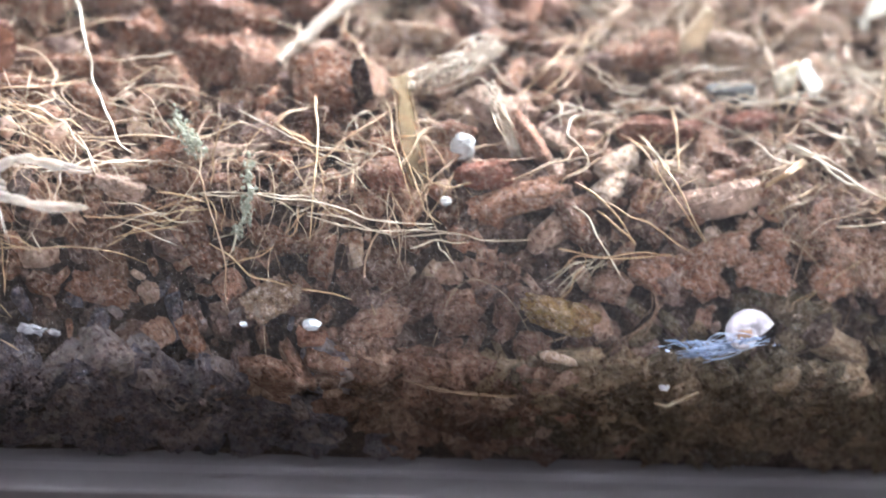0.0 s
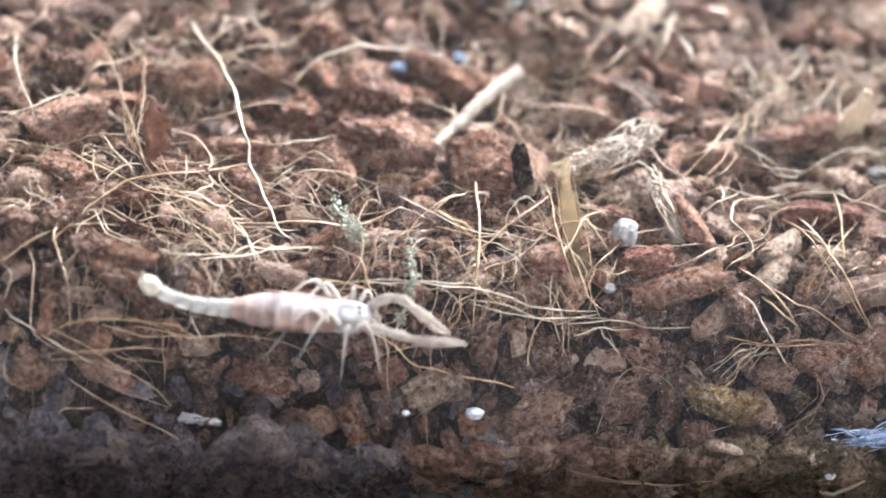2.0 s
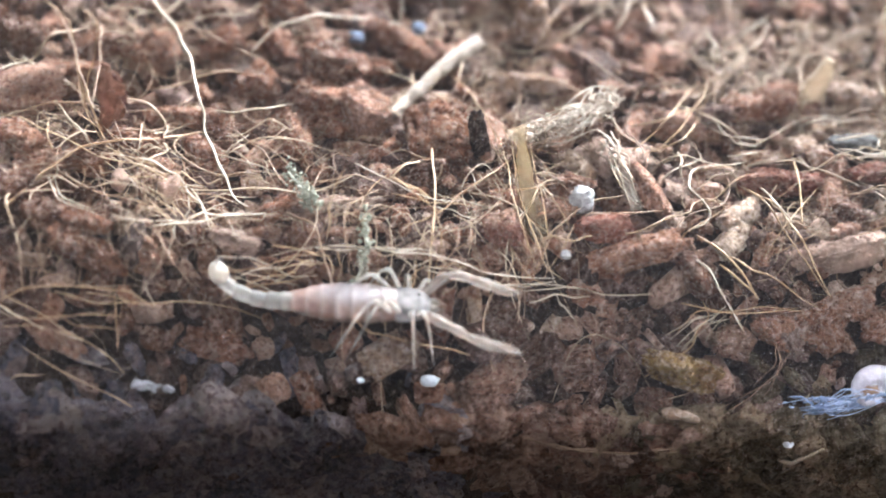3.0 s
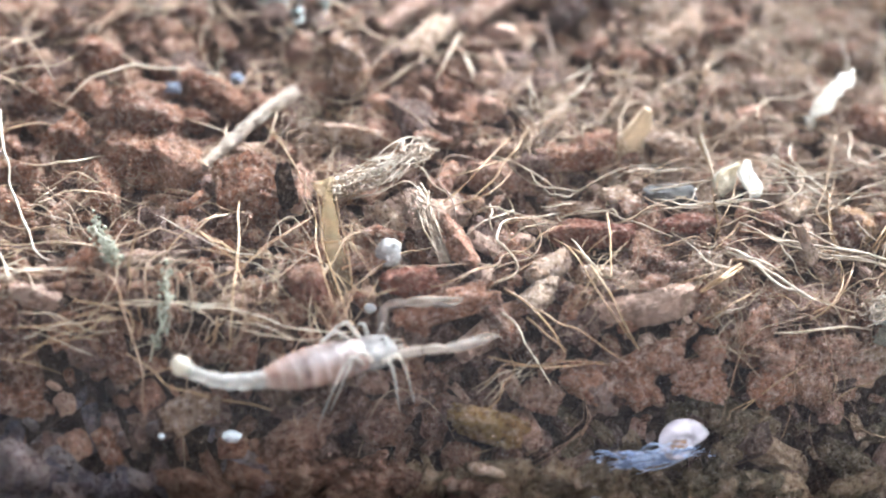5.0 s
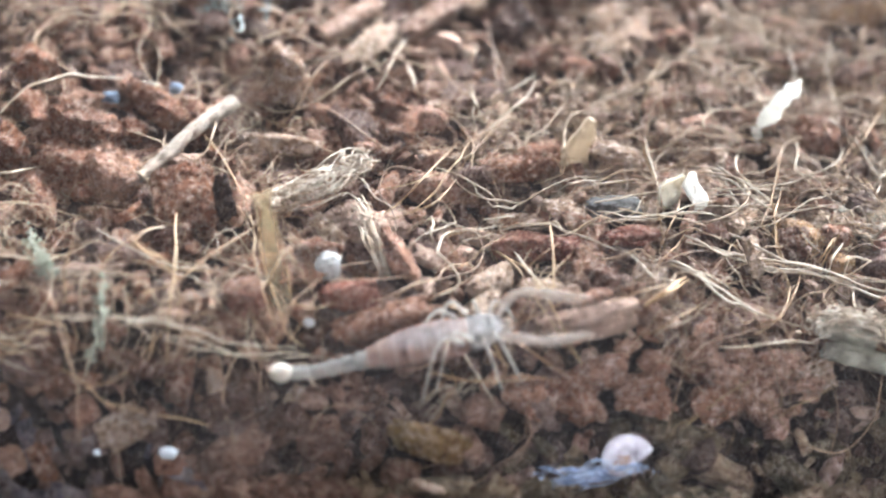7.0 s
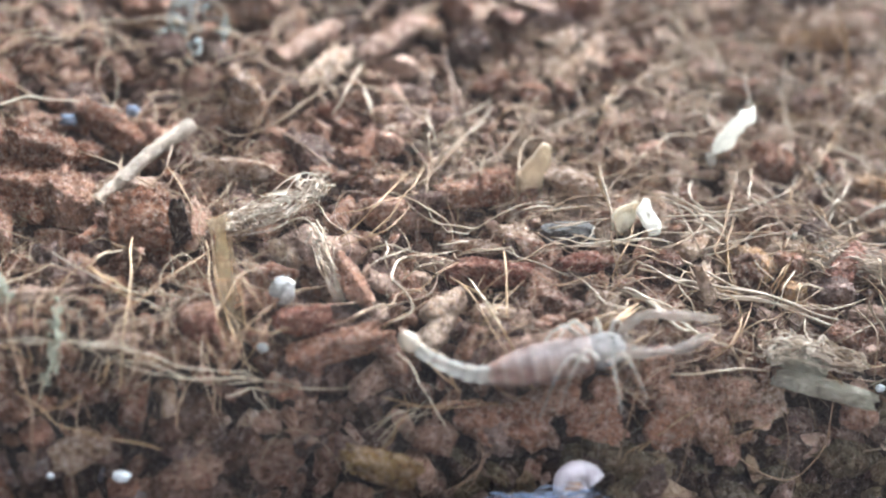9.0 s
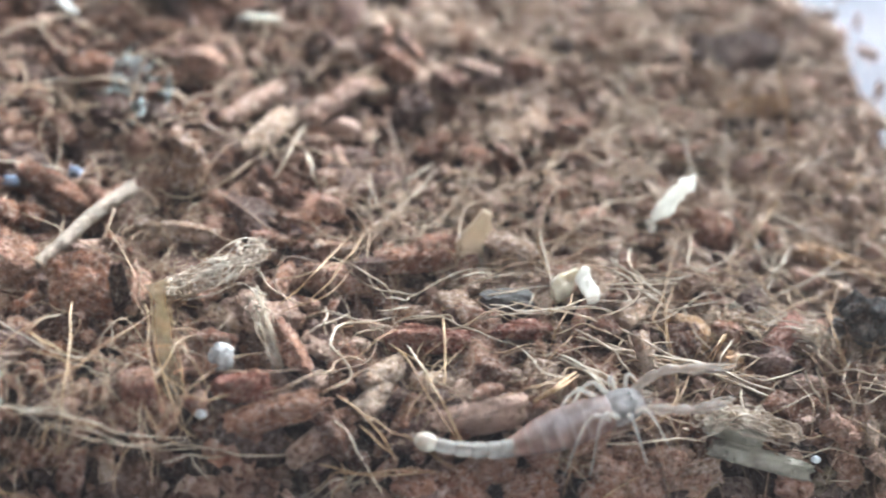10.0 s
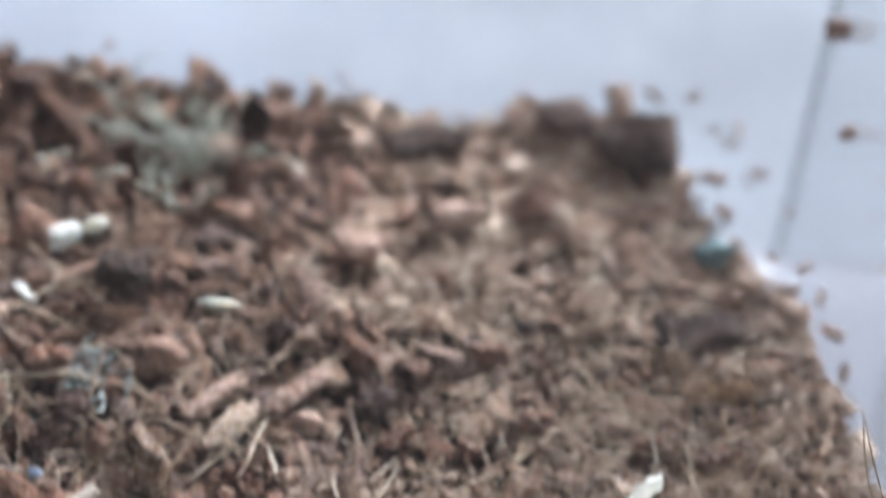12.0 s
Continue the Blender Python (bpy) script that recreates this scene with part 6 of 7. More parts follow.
nugget("perlite_bead", ROUND[1], (0.62, 0.55, 0.5), (-0.95, -3.4, 0.0), M_PEBBLE, "small dull white bead in a dark hollow", "perlite bead", group="perlite beads")
nugget("perlite_bead", ROUND[2], (0.95, 0.6, 0.7), (-7.25, -7.7, -4.4), M_BEAD, "glossy white perlite bead on dark husk", "perlite bead", group="perlite beads")
nugget("perlite_bead", ROUND[1], (0.4, 0.3, 0.3), (-10.55, -7.8, -4.4), M_BEAD, "tiny white perlite bead on dark husk", "perlite bead", group="perlite beads")
nugget("perlite_bead", ROUND[0], (0.6, 0.45, 0.5), (9.95, -9.55, -6.1), M_BEAD, "small white perlite bead near the base of the box", "perlite bead", group="perlite beads")
nugget("perlite_bead", ROUND[2], (0.5, 0.4, 0.45), (28.3, -4.3, -0.5), M_BEAD, "small white perlite bead beside a wood splinter", "perlite bead", group="perlite beads")
nugget("blue_grit", MIDDLES[5], (0.95, 0.6, 0.65), (-10.37, 12.3, 0.15), M_BLUE, "small bluish grain of grit between chips", "grit", group="blue grit")
nugget("blue_grit", MIDDLES[8], (0.8, 0.55, 0.6), (-7.16, 13.3, 0.1), M_BLUE, "small bluish grain of grit between chips", "grit", group="blue grit")
LYING.extend([(0.0, -1.0, 0.0, 1.4, 1.7), (-0.95, -3.8, 0.0, 0.9, 1.0), (-7.25, -8.0, 0.0, 1.0, 1.2), (-10.5, -8.0, 0.0, 0.7, 1.0)])
nugget("olive_husk_chip", CHUNKS[5], (4.2, 1.7, 1.5), (4.7, -7.2, -3.7), M_OLIVE, "olive-brown husk chip with ridged sides", "husk chip", (10, 8, -12))


def ribbon(name, points, widths, mat, label, category, thick=0.09):
    """A thin bent blade with a real thickness, through points in mm."""
    p = np.array(points, float)
    fine = np.linspace(0, len(p) - 1, 4 * len(p) - 3)
    widths = np.interp(fine, range(len(p)), widths)
    p = np.stack([np.interp(fine, range(len(p)), p[:, k]) for k in range(3)], -1)
    way = np.gradient(p, axis=0)
    way /= np.linalg.norm(way, axis=1)[:, None]
    side = np.cross(way, (0.2, -1, 0.5))
    side /= np.linalg.norm(side, axis=1)[:, None]
    over = np.cross(side, way)
    rows = []
    for k in range(len(p)):
        for s in (-1, -0.5, 0, 0.5, 1):
            rows.append(p[k] + side[k] * widths[k] * s + over[k] * 0.1 * widths[k] * (s * s - 0.5))
    n = len(rows)
    top = np.array(rows)
    v = np.vstack([top, top + np.repeat(over, 5, axis=0) * thick])
    f = []
    for k in range(len(p) - 1):
        for s in range(4):
            a = k * 5 + s
            f += [(a, a + 1, a + 6, a + 5), (n + a, n + a + 5, n + a + 6, n + a + 1)]
        for s, d in ((0, 1), (4, 0)):
            a, b = k * 5 + s, k * 5 + s + 5
            f.append((a, b, n + b, n + a) if d else (a, n + a, n + b, b))
    for k in (0, len(p) - 1):
        for s in range(4):
            a = k * 5 + s
            f.append((a, n + a, n + a + 1, a + 1) if k == 0 else (a, a + 1, n + a + 1, n + a))
    ob = new(name, joined(name, [(v * MM, np.array(f))], mat))
    return tagged(ob, label, category)


def crumple(ob, depth, size):
    """Wrinkle a thin piece, by mm and by wrinkles a mm."""
    for v in ob.data.vertices:
        q = Vector(v.co) / MM * size
        v.co += Vector((noise.noise(q), noise.noise(q + Vector((9, 0, 0))), noise.noise(q + Vector((0, 9, 0))))) * depth * MM
    return ob


M_AMBER = strand("amber_blade", ((0.36, 0.26, 0.15), (0.4, 0.3, 0.18), (0.44, 0.34, 0.21)), rough=0.35)
glowing_through(M_AMBER, 0.35, (0.62, 0.44, 0.2), 0.52)
crumple(ribbon("amber_husk_blade", [(-3.25, 2.2, 3.05), (-3.05, 1.5, 2.6), (-2.8, 0.4, 1.75), (-2.5, -0.8, 0.95), (-2.15, -2.0, 0.2), (-1.95, -2.8, -0.5)],
       (0.56, 0.26, 0.33, 0.46, 0.5, 0.36), M_AMBER, "translucent amber blade of split husk standing beside the pebble", "husk blade", 0.05), 0.22, 0.9)
fibre("gold", 0.045, (-3.5, 1.9, 2.8), (-3.2, -0.4, 1.4), (-2.2, -3.1, 0.0))
fibre("gold", 0.04, (-2.6, 1.6, 2.6), (-2.0, -0.6, 1.2), (-1.7, -2.6, 0.1))


M_LEAF = plain_skin("dry_leaf", (0.23, 0.115, 0.08), 0.85, 0.15, 0.7, 1500.0, 0.0009)
glowing_through(M_LEAF, 0.25, (0.35, 0.16, 0.09))
crumple(ribbon("dry_leaf", [(-22.95, 4.0, 0.4), (-22.8, 4.2, 1.0), (-22.6, 4.3, 1.6), (-22.75, 4.45, 2.2), (-22.6, 4.4, 2.8), (-22.95, 4.6, 3.4), (-23.0, 4.5, 3.9), (-23.25, 4.6, 4.5)],
       (0.2, 0.42, 0.6, 0.5, 0.62, 0.42, 0.2, 0.05), M_LEAF, "dry reddish brown leaf scrap standing among golden fibres", "leaf", 0.12), 0.3, 1.1)


# a frayed strip of pale husk with a hanging bundle of split fibres
M_FRAY = strand("frayed_husk", ((0.28, 0.215, 0.17), (0.4, 0.325, 0.265), (0.56, 0.49, 0.42)), True, 0.7)


def frayed(spine, spread, count, seed, label, crumbs=30):
    """Many short strands matted along a line through points in mm, with crumbs between them."""
    rng = random.Random(seed)
    spine = np.array(spine, float)
    at = lambda u: np.array([np.interp(u, np.linspace(0, 1, len(spine)), spine[:, k]) for k in range(3)])
    pieces = []
    for _ in range(count):
        u = rng.uniform(0, 0.95)
        w = min(u + rng.uniform(0.2, 0.7), 1.1)
        off = np.array([rng.gauss(0, 0.4), rng.gauss(0, 1), rng.gauss(0, 0.6)]) * spread * (1.15 - 0.75 * u)
        pts = [at(u + (w - u) * k / 3) + off + np.array([rng.gauss(0, 0.26), rng.gauss(0, 0.26), rng.gauss(0, 0.18)]) for k in range(4)]
        r = rng.uniform(0.018, 0.06)
        v, f = tube(pts, (r * 0.6, r, r * 0.8, r * 0.2), 5, 3)
        pieces.append((v * MM, f))
    lie = math.atan2(spine[-1][1] - spine[0][1], spine[-1][0] - spine[0][0])
    for k in range(crumbs):
        p = at(rng.uniform(0, 1) ** 1.7) + np.array([rng.gauss(0, 1), rng.gauss(0, 1), rng.gauss(0.3, 0.5)]) * spread * 0.9
        v, f = CRUMBS[k % 16]
        pieces.append(((v * np.array([rng.uniform(0.07, 0.26), rng.uniform(0.04, 0.13), rng.uniform(0.04, 0.11)]) @ np.array(Euler((rng.gauss(0, 0.9), rng.gauss(0, 0.7), lie + rng.gauss(0, 0.9))).to_matrix()).T + p) * MM, f))
    return tagged(new("frayed_husk", joined("frayed_husk", pieces, M_FRAY)), label, "husk fibres", "frayed husk pieces")


frayed([(-2.9, 3.2, 1.6), (-1.6, 3.7, 1.7), (-0.4, 4.3, 1.9), (1.0, 5.2, 2.0), (1.9, 5.9, 2.2)], 0.4, 80, 4, "pale frayed strip of coconut husk matted with fibres", 90)
chip("tan", -1.9, 3.7, 1.3, 30, 4, 2.7, 1.1, 0.6)
chip("tan", 0.5, 4.9, 1.6, 40, 5, 2.8, 0.8, 0.45)
frayed([(1.3, 3.9, 1.7), (1.8, 2.6, 1.3), (2.3, 1.2, 0.9), (2.8, -0.2, 0.5)], 0.26, 44, 5, "bundle of pale split fibres hanging from frayed husk", 0)
frayed([(25.5, 3.6, 0.7), (27.0, 3.2, 0.9), (28.6, 2.9, 0.8), (30.0, 2.6, 0.4)], 0.42, 70, 6, "matted tuft of dry grey-brown husk fibres", 24)

frayed([(22.7, -2.9, 0.15), (23.8, -2.6, 0.55), (25.2, -2.9, 0.5), (27.2, -3.3, 0.1)], 0.34, 130, 9, "whitish frayed end of a weathered splinter", 70)

# bright pieces of pith: a knobbed splinter and torn petals
stick_v, stick_f = tube([(-8.95, 5.75, 0.62), (-7.7, 7.35, 0.72), (-6.4, 9.05, 0.9), (-5.3, 10.4, 0.85), (-4.3, 11.6, 0.8)], (0.27, 0.31, 0.35, 0.38, 0.4, 0.36), 14, 9)
stick_v = stick_v + np.array([[0.09 * noise.noise(Vector(p) * 1.3), 0.09 * noise.noise(Vector(p) * 1.3 + Vector((7, 0, 0))), 0.12 * noise.noise(Vector(p) * 2.1)] for p in stick_v])
tagged(new("straw_stick", joined("straw_stick", [(stick_v * MM, stick_f)], M_STICK)), "pale straw-coloured stick lying across the bed, tapered to one end", "stick")
LYING.append((-6.4, 9.1, radians(53), 4.4, 0.6))
bone = joined("pith_splinter", [(lambda s: (s[0] * MM, s[1]))(tube([(21.6, 10.7, 0.2), (21.8, 10.9, 0.8), (22.2, 11.0, 1.6), (22.6, 11.1, 2.2), (23.2, 11.2, 3.0), (23.5, 11.3, 3.4)], (0.14, 0.25, 0.44, 0.4, 0.36, 0.24), 14, 8))], M_PITH)
for v in bone.vertices:
    q = Vector(v.co) / MM
    v.co += Vector((noise.noise(q * 2.3), noise.noise(q * 2.3 + Vector((9, 0, 0))), noise.noise(q * 2.3 + Vector((0, 9, 0))))) * 0.26 * MM
tagged(new("pith_splinter", bone), "bright white knobbed splinter of pith standing on the bed", "pith splinter")
LYING.append((22.0, 10.8, 0.3, 1.6, 1.2))


def petal(points, widths, label, mat):
    return crumple(ribbon("pith_petal", [(17.0 + 0.72 * (x - 17.3), 4.3 + 0.8 * (y - 3.8) + 0.3, 0.9 + 0.72 * (z - 0.9) + 0.2) for x, y, z in points], [0.88 * w for w in widths], mat, label, "pith flake", 0.22), 0.2, 1.1)


petal([(16.0, 3.4, 0.9), (16.4, 4.0, 1.2), (16.9, 4.7, 1.45), (17.5, 5.5, 1.9)], (0.3, 0.6, 0.55, 0.15), "cream torn petal of pith cupped upwards", M_CREAM)
petal([(18.9, 3.4, 0.7), (18.6, 4.0, 1.1), (18.1, 4.7, 1.5), (18.3, 5.5, 2.0)], (0.3, 0.52, 0.46, 0.25), "bright white folded petal of pith", M_PITH)
M_SHARD = wide_skin("tan_shard", (0.58, 0.48, 0.37), 0.3)
glowing_through(M_SHARD, 0.4, (0.68, 0.56, 0.43))
crumple(ribbon("husk_shard", [(11.9, 8.2, -0.4), (12.15, 8.3, 0.5), (12.45, 8.5, 1.4), (12.75, 8.65, 2.1), (13.0, 8.8, 2.75)], (0.95, 0.9, 0.62, 0.42, 0.26), M_SHARD, "pale tan shard of husk standing upright", "husk shard", 0.3), 0.16, 1.4)
LYING.append((17.6, 4.6, 0.0, 2.0, 1.2))

# a clump of charcoal by the side wall
rng_k = random.Random(12)
lumps = []
for k in range(16):
    q = np.array([31.6 + rng_k.gauss(0, 0.95), 3.6 + rng_k.gauss(0, 0.6), 0.2 + abs(rng_k.gauss(0, 0.95))])
    s = rng_k.uniform(0.45, 1.1)
    v, f = CHUNKS[k % 14]
    lumps.append(((v * s @ np.array(Euler((rng_k.uniform(0, 6), rng_k.uniform(0, 6), 0)).to_matrix()).T + q) * MM, f))
M_COAL = husk("grey_charcoal", ((0.05, 0.052, 0.052), (0.08, 0.082, 0.083), (0.115, 0.117, 0.116), (0.16, 0.16, 0.155)), True, 0.16)
tagged(new("charcoal_clump", joined("charcoal_clump", lumps, M_COAL)), "rough blue-black lump of charcoal by the clear side wall", "charcoal")
LYING.append((31.6, 3.6, 0.0, 2.4, 1.8))

# a snail-like coiled shell with a trailing bluish web at the front
M_SHELL = plain_skin("shell", (0.46, 0.41, 0.46), 0.5, 0.4, 0.6, 1100.0, 0.0004)
M_WEB = plain_skin("web_silk", (0.46, 0.55, 0.78), 0.5, 0.4, 0.35, 1500.0, 0.0001)


def coil():
    pts, rad = [], []
    for k in range(26):
        a = k * 0.52
        r = 1.05 * math.exp(-0.085 * k)
        pts.append((r * math.cos(a), r * 0.85 * math.sin(a), 0.12 * k * 0.12))
        rad.append(0.62 * math.exp(-0.085 * k))
    return tube(pts, rad, 12, 4)


shell = nugget("coiled_shell", (lambda s: (s[0] * 2, s[1]))(coil()), (1.0, 1.0, 0.75), (13.75, -8.1, -3.85), M_SHELL, "small coiled pale lilac shell trailing bluish web against the front wall", "shell", (48, 0, 20))
nugget("curled_husk_ring", (lambda s: (s[0] * 2, s[1]))(coil()), (0.72, 0.72, 0.5), (4.95, -8.9, -5.2), M_TAN, "small curled brown ring of husk against the front wall", "husk curl", (50, 0, 160))
M_CORE = plain_skin("shell_core", (0.33, 0.2, 0.14), 0.7, 0.3, 0.5, 1500.0, 0.0004)
v, f = MIDDLES[3]
part("core", joined("core", [((v * np.array([0.5, 0.36, 0.16]) + np.array([-0.1, 0.05, 0.24])) * MM, f)], M_CORE), M_CORE, shell, "orange-brown crumbly filling of the shell")
M_FILM = plain_skin("web_film", (0.42, 0.52, 0.78), 0.7, 0.2, 0.5, 2600.0, 0.0003)
glowing_through(M_FILM, 0.15, (0.5, 0.57, 0.75), 0.5)
SHELL_IN = np.array(shell.matrix_world.inverted())


def near_shell(points):
    """Points in mm, measured from the shell along the front wall, in the shell's own space."""
    p = np.array([(13.75 + a, -8.75 - 0.12 * b, -3.1 + b, 0.001) for a, b in points]) * np.array([0.001, 0.001, 0.001, 1000.0])
    return (p @ SHELL_IN.T)[:, :3] / MM


rng_web = random.Random(5)
for k in range(26):
    a = (rng_web.uniform(-1.0, 1.3), rng_web.uniform(-1.1, -0.3))
    reach = rng_web.uniform(1.2, 4.3)
    b = (a[0] * 0.3 - reach, -0.75 - 0.2 * reach - rng_web.uniform(-0.5, 1.1) * (0.5 + 0.16 * reach))
    c = ((a[0] + b[0]) / 2, (a[1] + b[1]) / 2 + rng_web.gauss(0, 0.4))
    v, f = tube(near_shell([a, c, b]), (0.01, rng_web.uniform(0.012, 0.035), 0.006), 6, 6)
    part("web_strand", joined("web_strand", [(v * MM, f)], M_WEB), M_WEB, shell, "bluish silk web strand")
for k in range(20):
    x = rng_web.uniform(-3.6, 0.6)
    z = -1.0 + 0.16 * x + rng_web.gauss(0, 0.4)
    n, half, lean = 5, rng_web.uniform(0.3, 0.8), rng_web.uniform(-0.2, 0.7)
    mid = near_shell([(x + half * (2 * q / (n - 1) - 1), z + lean * half * (2 * q / (n - 1) - 1) + rng_web.gauss(0, 0.1)) for q in range(n)])
    v, f = tube(mid, [rng_web.uniform(0.025, 0.09) * (0.3 + math.sin(math.pi * q / (n - 1))) for q in range(n)], 8, 5)
    part("web_film", joined("web_film", [(v * MM, f)], M_FILM), M_FILM, shell, "torn film of bluish dried web")
flecks = []
for k in range(45):
    x = rng_web.uniform(-4.2, 1.8)
    q = near_shell([(x, -0.9 + 0.16 * min(x, 0.0) + rng_web.gauss(0, 0.35))])[0]
    v, f = CRUMBS[k % 16]
    size = rng_web.uniform(0.012, 0.04)
    flecks.append(((v * np.array([size * rng_web.uniform(1, 4), size, size]) + q) * MM, f))
part("web_fleck", joined("web_fleck", flecks, M_WEB), M_WEB, shell, "bluish white flecks of dried web")
rng_s = random.Random(8)
smear = []
for k in range(16):
    u = rng_s.uniform(-1, 1)
    q = np.array([-20.3 + 0.85 * u, -8.4 + rng_s.gauss(0, 0.04), -4.6 + rng_s.gauss(0, 0.12) - 0.12 * u])
    v, f = SMALLS[k % 26]
    turn = np.array(Euler((0, rng_s.gauss(0.1, 0.4), 0)).to_matrix())
    smear.append(((v * np.array([rng_s.uniform(0.15, 0.42), 0.05, rng_s.uniform(0.07, 0.2)]) @ turn.T + q) * MM, f))
tagged(new("lime_smear", joined("lime_smear", smear, M_LIME)), "chalky white smear of lime on dark husk", "lime smear")
LYING.append((-20.3, -7.6, 0.0, 1.4, 1.0))
fibre("pale", 0.17, (9.6, -9.6, -7.1), (10.3, -9.65, -7.3), (11.0, -9.6, -6.9), (11.7, -9.55, -6.4))

# tufts of pale moss further back
M_MOSS = strand("pale_moss", ((0.17, 0.165, 0.13), (0.24, 0.235, 0.19), (0.34, 0.335, 0.28)), True)


def tuft(x, y, spread, count, seed, label, mat):
    rng = random.Random(seed)
    pieces = []
    for _ in range(count):
        px, py = x + rng.gauss(0, spread * 0.45), y + rng.gauss(0, spread * 0.45)
        pts = [(px, py, bed(px, py) - 0.2)]
        for s in range(4):
            px, py = px + rng.gauss(0, spread * 0.22), py + rng.gauss(0, spread * 0.22)
            pts.append((px, py, pts[-1][2] + rng.uniform(0.1, 0.9) * spread * 0.28))
        v, f = tube(pts, (0.09, 0.13, 0.08, 0.04), 5, 3)
        pieces.append((v * MM, f))
    return tagged(new("moss_tuft", joined("moss_tuft", pieces, mat)), label, "moss", "moss tufts")


tuft(-0.3, 38.0, 3.8, 60, 1, "pale grey-green moss tuft at the back of the bed", M_MOSS)
tuft(-4.4, 20.3, 1.7, 36, 2, "small pale blue-green moss tuft under a fibre", strand("bluish_moss", ((0.17, 0.2, 0.2), (0.24, 0.28, 0.28), (0.34, 0.39, 0.4)), True))
nugget("teal_lump", CHUNKS[3], (2.6, 2.2, 2.6), (29.2, 31.8, 0.4), plain_skin("teal_crust", (0.16, 0.22, 0.23), 0.8, 0.2, 0.4, 700.0, 0.0004), "dark teal-grey crusted lump near the wall", "lump")


# ---- more chips in the open patches ----
FAR = []


def more_chips(count, seed):
    rng = random.Random(seed)
    made = 0
    for _ in range(6000):
        if made >= count:
            return
        x, y = rng.uniform(-32, 35), rng.uniform(-8.6, 44) if rng.random() < 0.6 else rng.uniform(-9, 20)
        length = rng.uniform(1.6, 4.2) - 1.7 * fineness(x, y)
        if length < 1.0 or any((x - a) ** 2 + (y - b) ** 2 < (0.7 * r + 0.32 * length) ** 2 for a, b, r in PLACED):
            continue
        slope = math.degrees(math.atan2(bed(x, y + 0.5) - bed(x, y - 0.5), 1.0))
        yaw = rng.uniform(0, 180)
        kind = shaded(x, bed(x, y)) or ("tan" if rng.random() < 0.12 else "husk")
        w = length * rng.uniform(0.3, 0.52)
        tilt, thick = slope * math.sin(radians(yaw)) + rng.gauss(0, 9), w * rng.uniform(0.6, 0.95)
        if y < 13:
            chip(kind, x, y, bed(x, y) + 0.3, yaw, tilt, length, w, thick, True)
        else:
            v, f = SMALLS[made % 26]
            length, w, thick = length * 0.7, w * 0.62, thick * 0.7
            turn = np.array(Euler((rng.uniform(-0.4, 0.4), -radians(tilt), radians(yaw))).to_matrix())
            FAR.append(((v * np.array([length, w, thick * 1.24]) * 0.5 @ turn.T + np.array([x, y, bed(x, y) + 0.3])) * MM, f))
            PLACED.append((x, y, length / 2))
            LYING.append((x, y, radians(yaw), length / 2, w / 2))
        made += 1


more_chips(430, 23)


scatter()


# ---- the clear box and what stands round it ----
def slab(lo, hi, bevel=0.0):
    bm = bmesh.new()
    bmesh.ops.create_cube(bm, size=1.0)
    for v in bm.verts:
        v.co = Vector([(lo[k] + hi[k]) / 2 + v.co[k] * (hi[k] - lo[k]) for k in range(3)]) * MM
    if bevel:
        bmesh.ops.bevel(bm, geom=bm.edges[:], offset=bevel * MM, segments=3, profile=0.5, affect="EDGES")
    return bm


M_CLEAR = material("clear_plastic", (1, 1, 1), 0.03, 0.5)[0]
clear = M_CLEAR.node_tree.nodes["Principled BSDF"]
clear.inputs["Transmission Weight"].default_value, clear.inputs["IOR"].default_value = 1.0, 1.46
# a faint bluish scattering film added to the plastic stands for veiling haze
film_tree = M_CLEAR.node_tree
veil = film_tree.nodes.new("ShaderNodeBsdfTranslucent")
veil.inputs["Color"].default_value = (0.8, 0.86, 1.0, 1)
cover = film_tree.nodes.new("ShaderNodeMixShader")
veil_patch = noise_tex(film_tree, film_tree.nodes.new("ShaderNodeNewGeometry").outputs["Position"], 30.0, 3.0, 0.5)
film_tree.links.new(ramp(film_tree, veil_patch, [(0.3, (0.0009,) * 3), (0.7, (0.0017,) * 3)]), cover.inputs["Fac"])
film_tree.links.new(clear.outputs["BSDF"], cover.inputs[1])
film_tree.links.new(veil.outputs["BSDF"], cover.inputs[2])
film_tree.links.new(cover.outputs["Shader"], film_tree.nodes["Material Output"].inputs["Surface"])
M_FROST = plain_skin("scuffed_plastic", (0.2, 0.18, 0.2), 0.3, 0.5, 0.2, 60.0, 0.0001)
TOP = 78.0
box = tagged(new("clear_box"), "clear plastic box half filled with coir, scuffed at the base", "plastic box")
for lo, hi in (((LEFT, FRONT - 1.0, BASE - 0.3), (RIGHT, FRONT, TOP)), ((LEFT, BACK, BASE - 0.3), (RIGHT, BACK + 1.0, TOP)),
               ((RIGHT, FRONT - 1.0, BASE - 0.3), (RIGHT + 1.0, BACK + 1.0, TOP)), ((LEFT - 1.0, FRONT - 1.0, BASE - 0.3), (LEFT, BACK + 1.0, TOP))):
    pane = part("wall_panel", slab(lo, hi), M_CLEAR, box, "thin clear plastic wall", False)
    pane.visible_shadow = False
part("base", slab((LEFT - 1.6, FRONT - 2.4, BASE - 2.0), (RIGHT + 1.6, BACK + 2.0, BASE), 0.2), M_FROST, box, "greyish scuffed plastic base", False)
part("foot_ring", slab((LEFT + 3, FRONT + 2.5, BASE - 4.2), (RIGHT - 3, BACK - 3, BASE - 2.0)), M_FROST, box, "recessed foot under the base", False)

m_sheet, tt, tb = material("white_sheet", (0.8, 0.82, 0.86), 0.6)
place = tt.nodes.new("ShaderNodeNewGeometry").outputs["Position"]
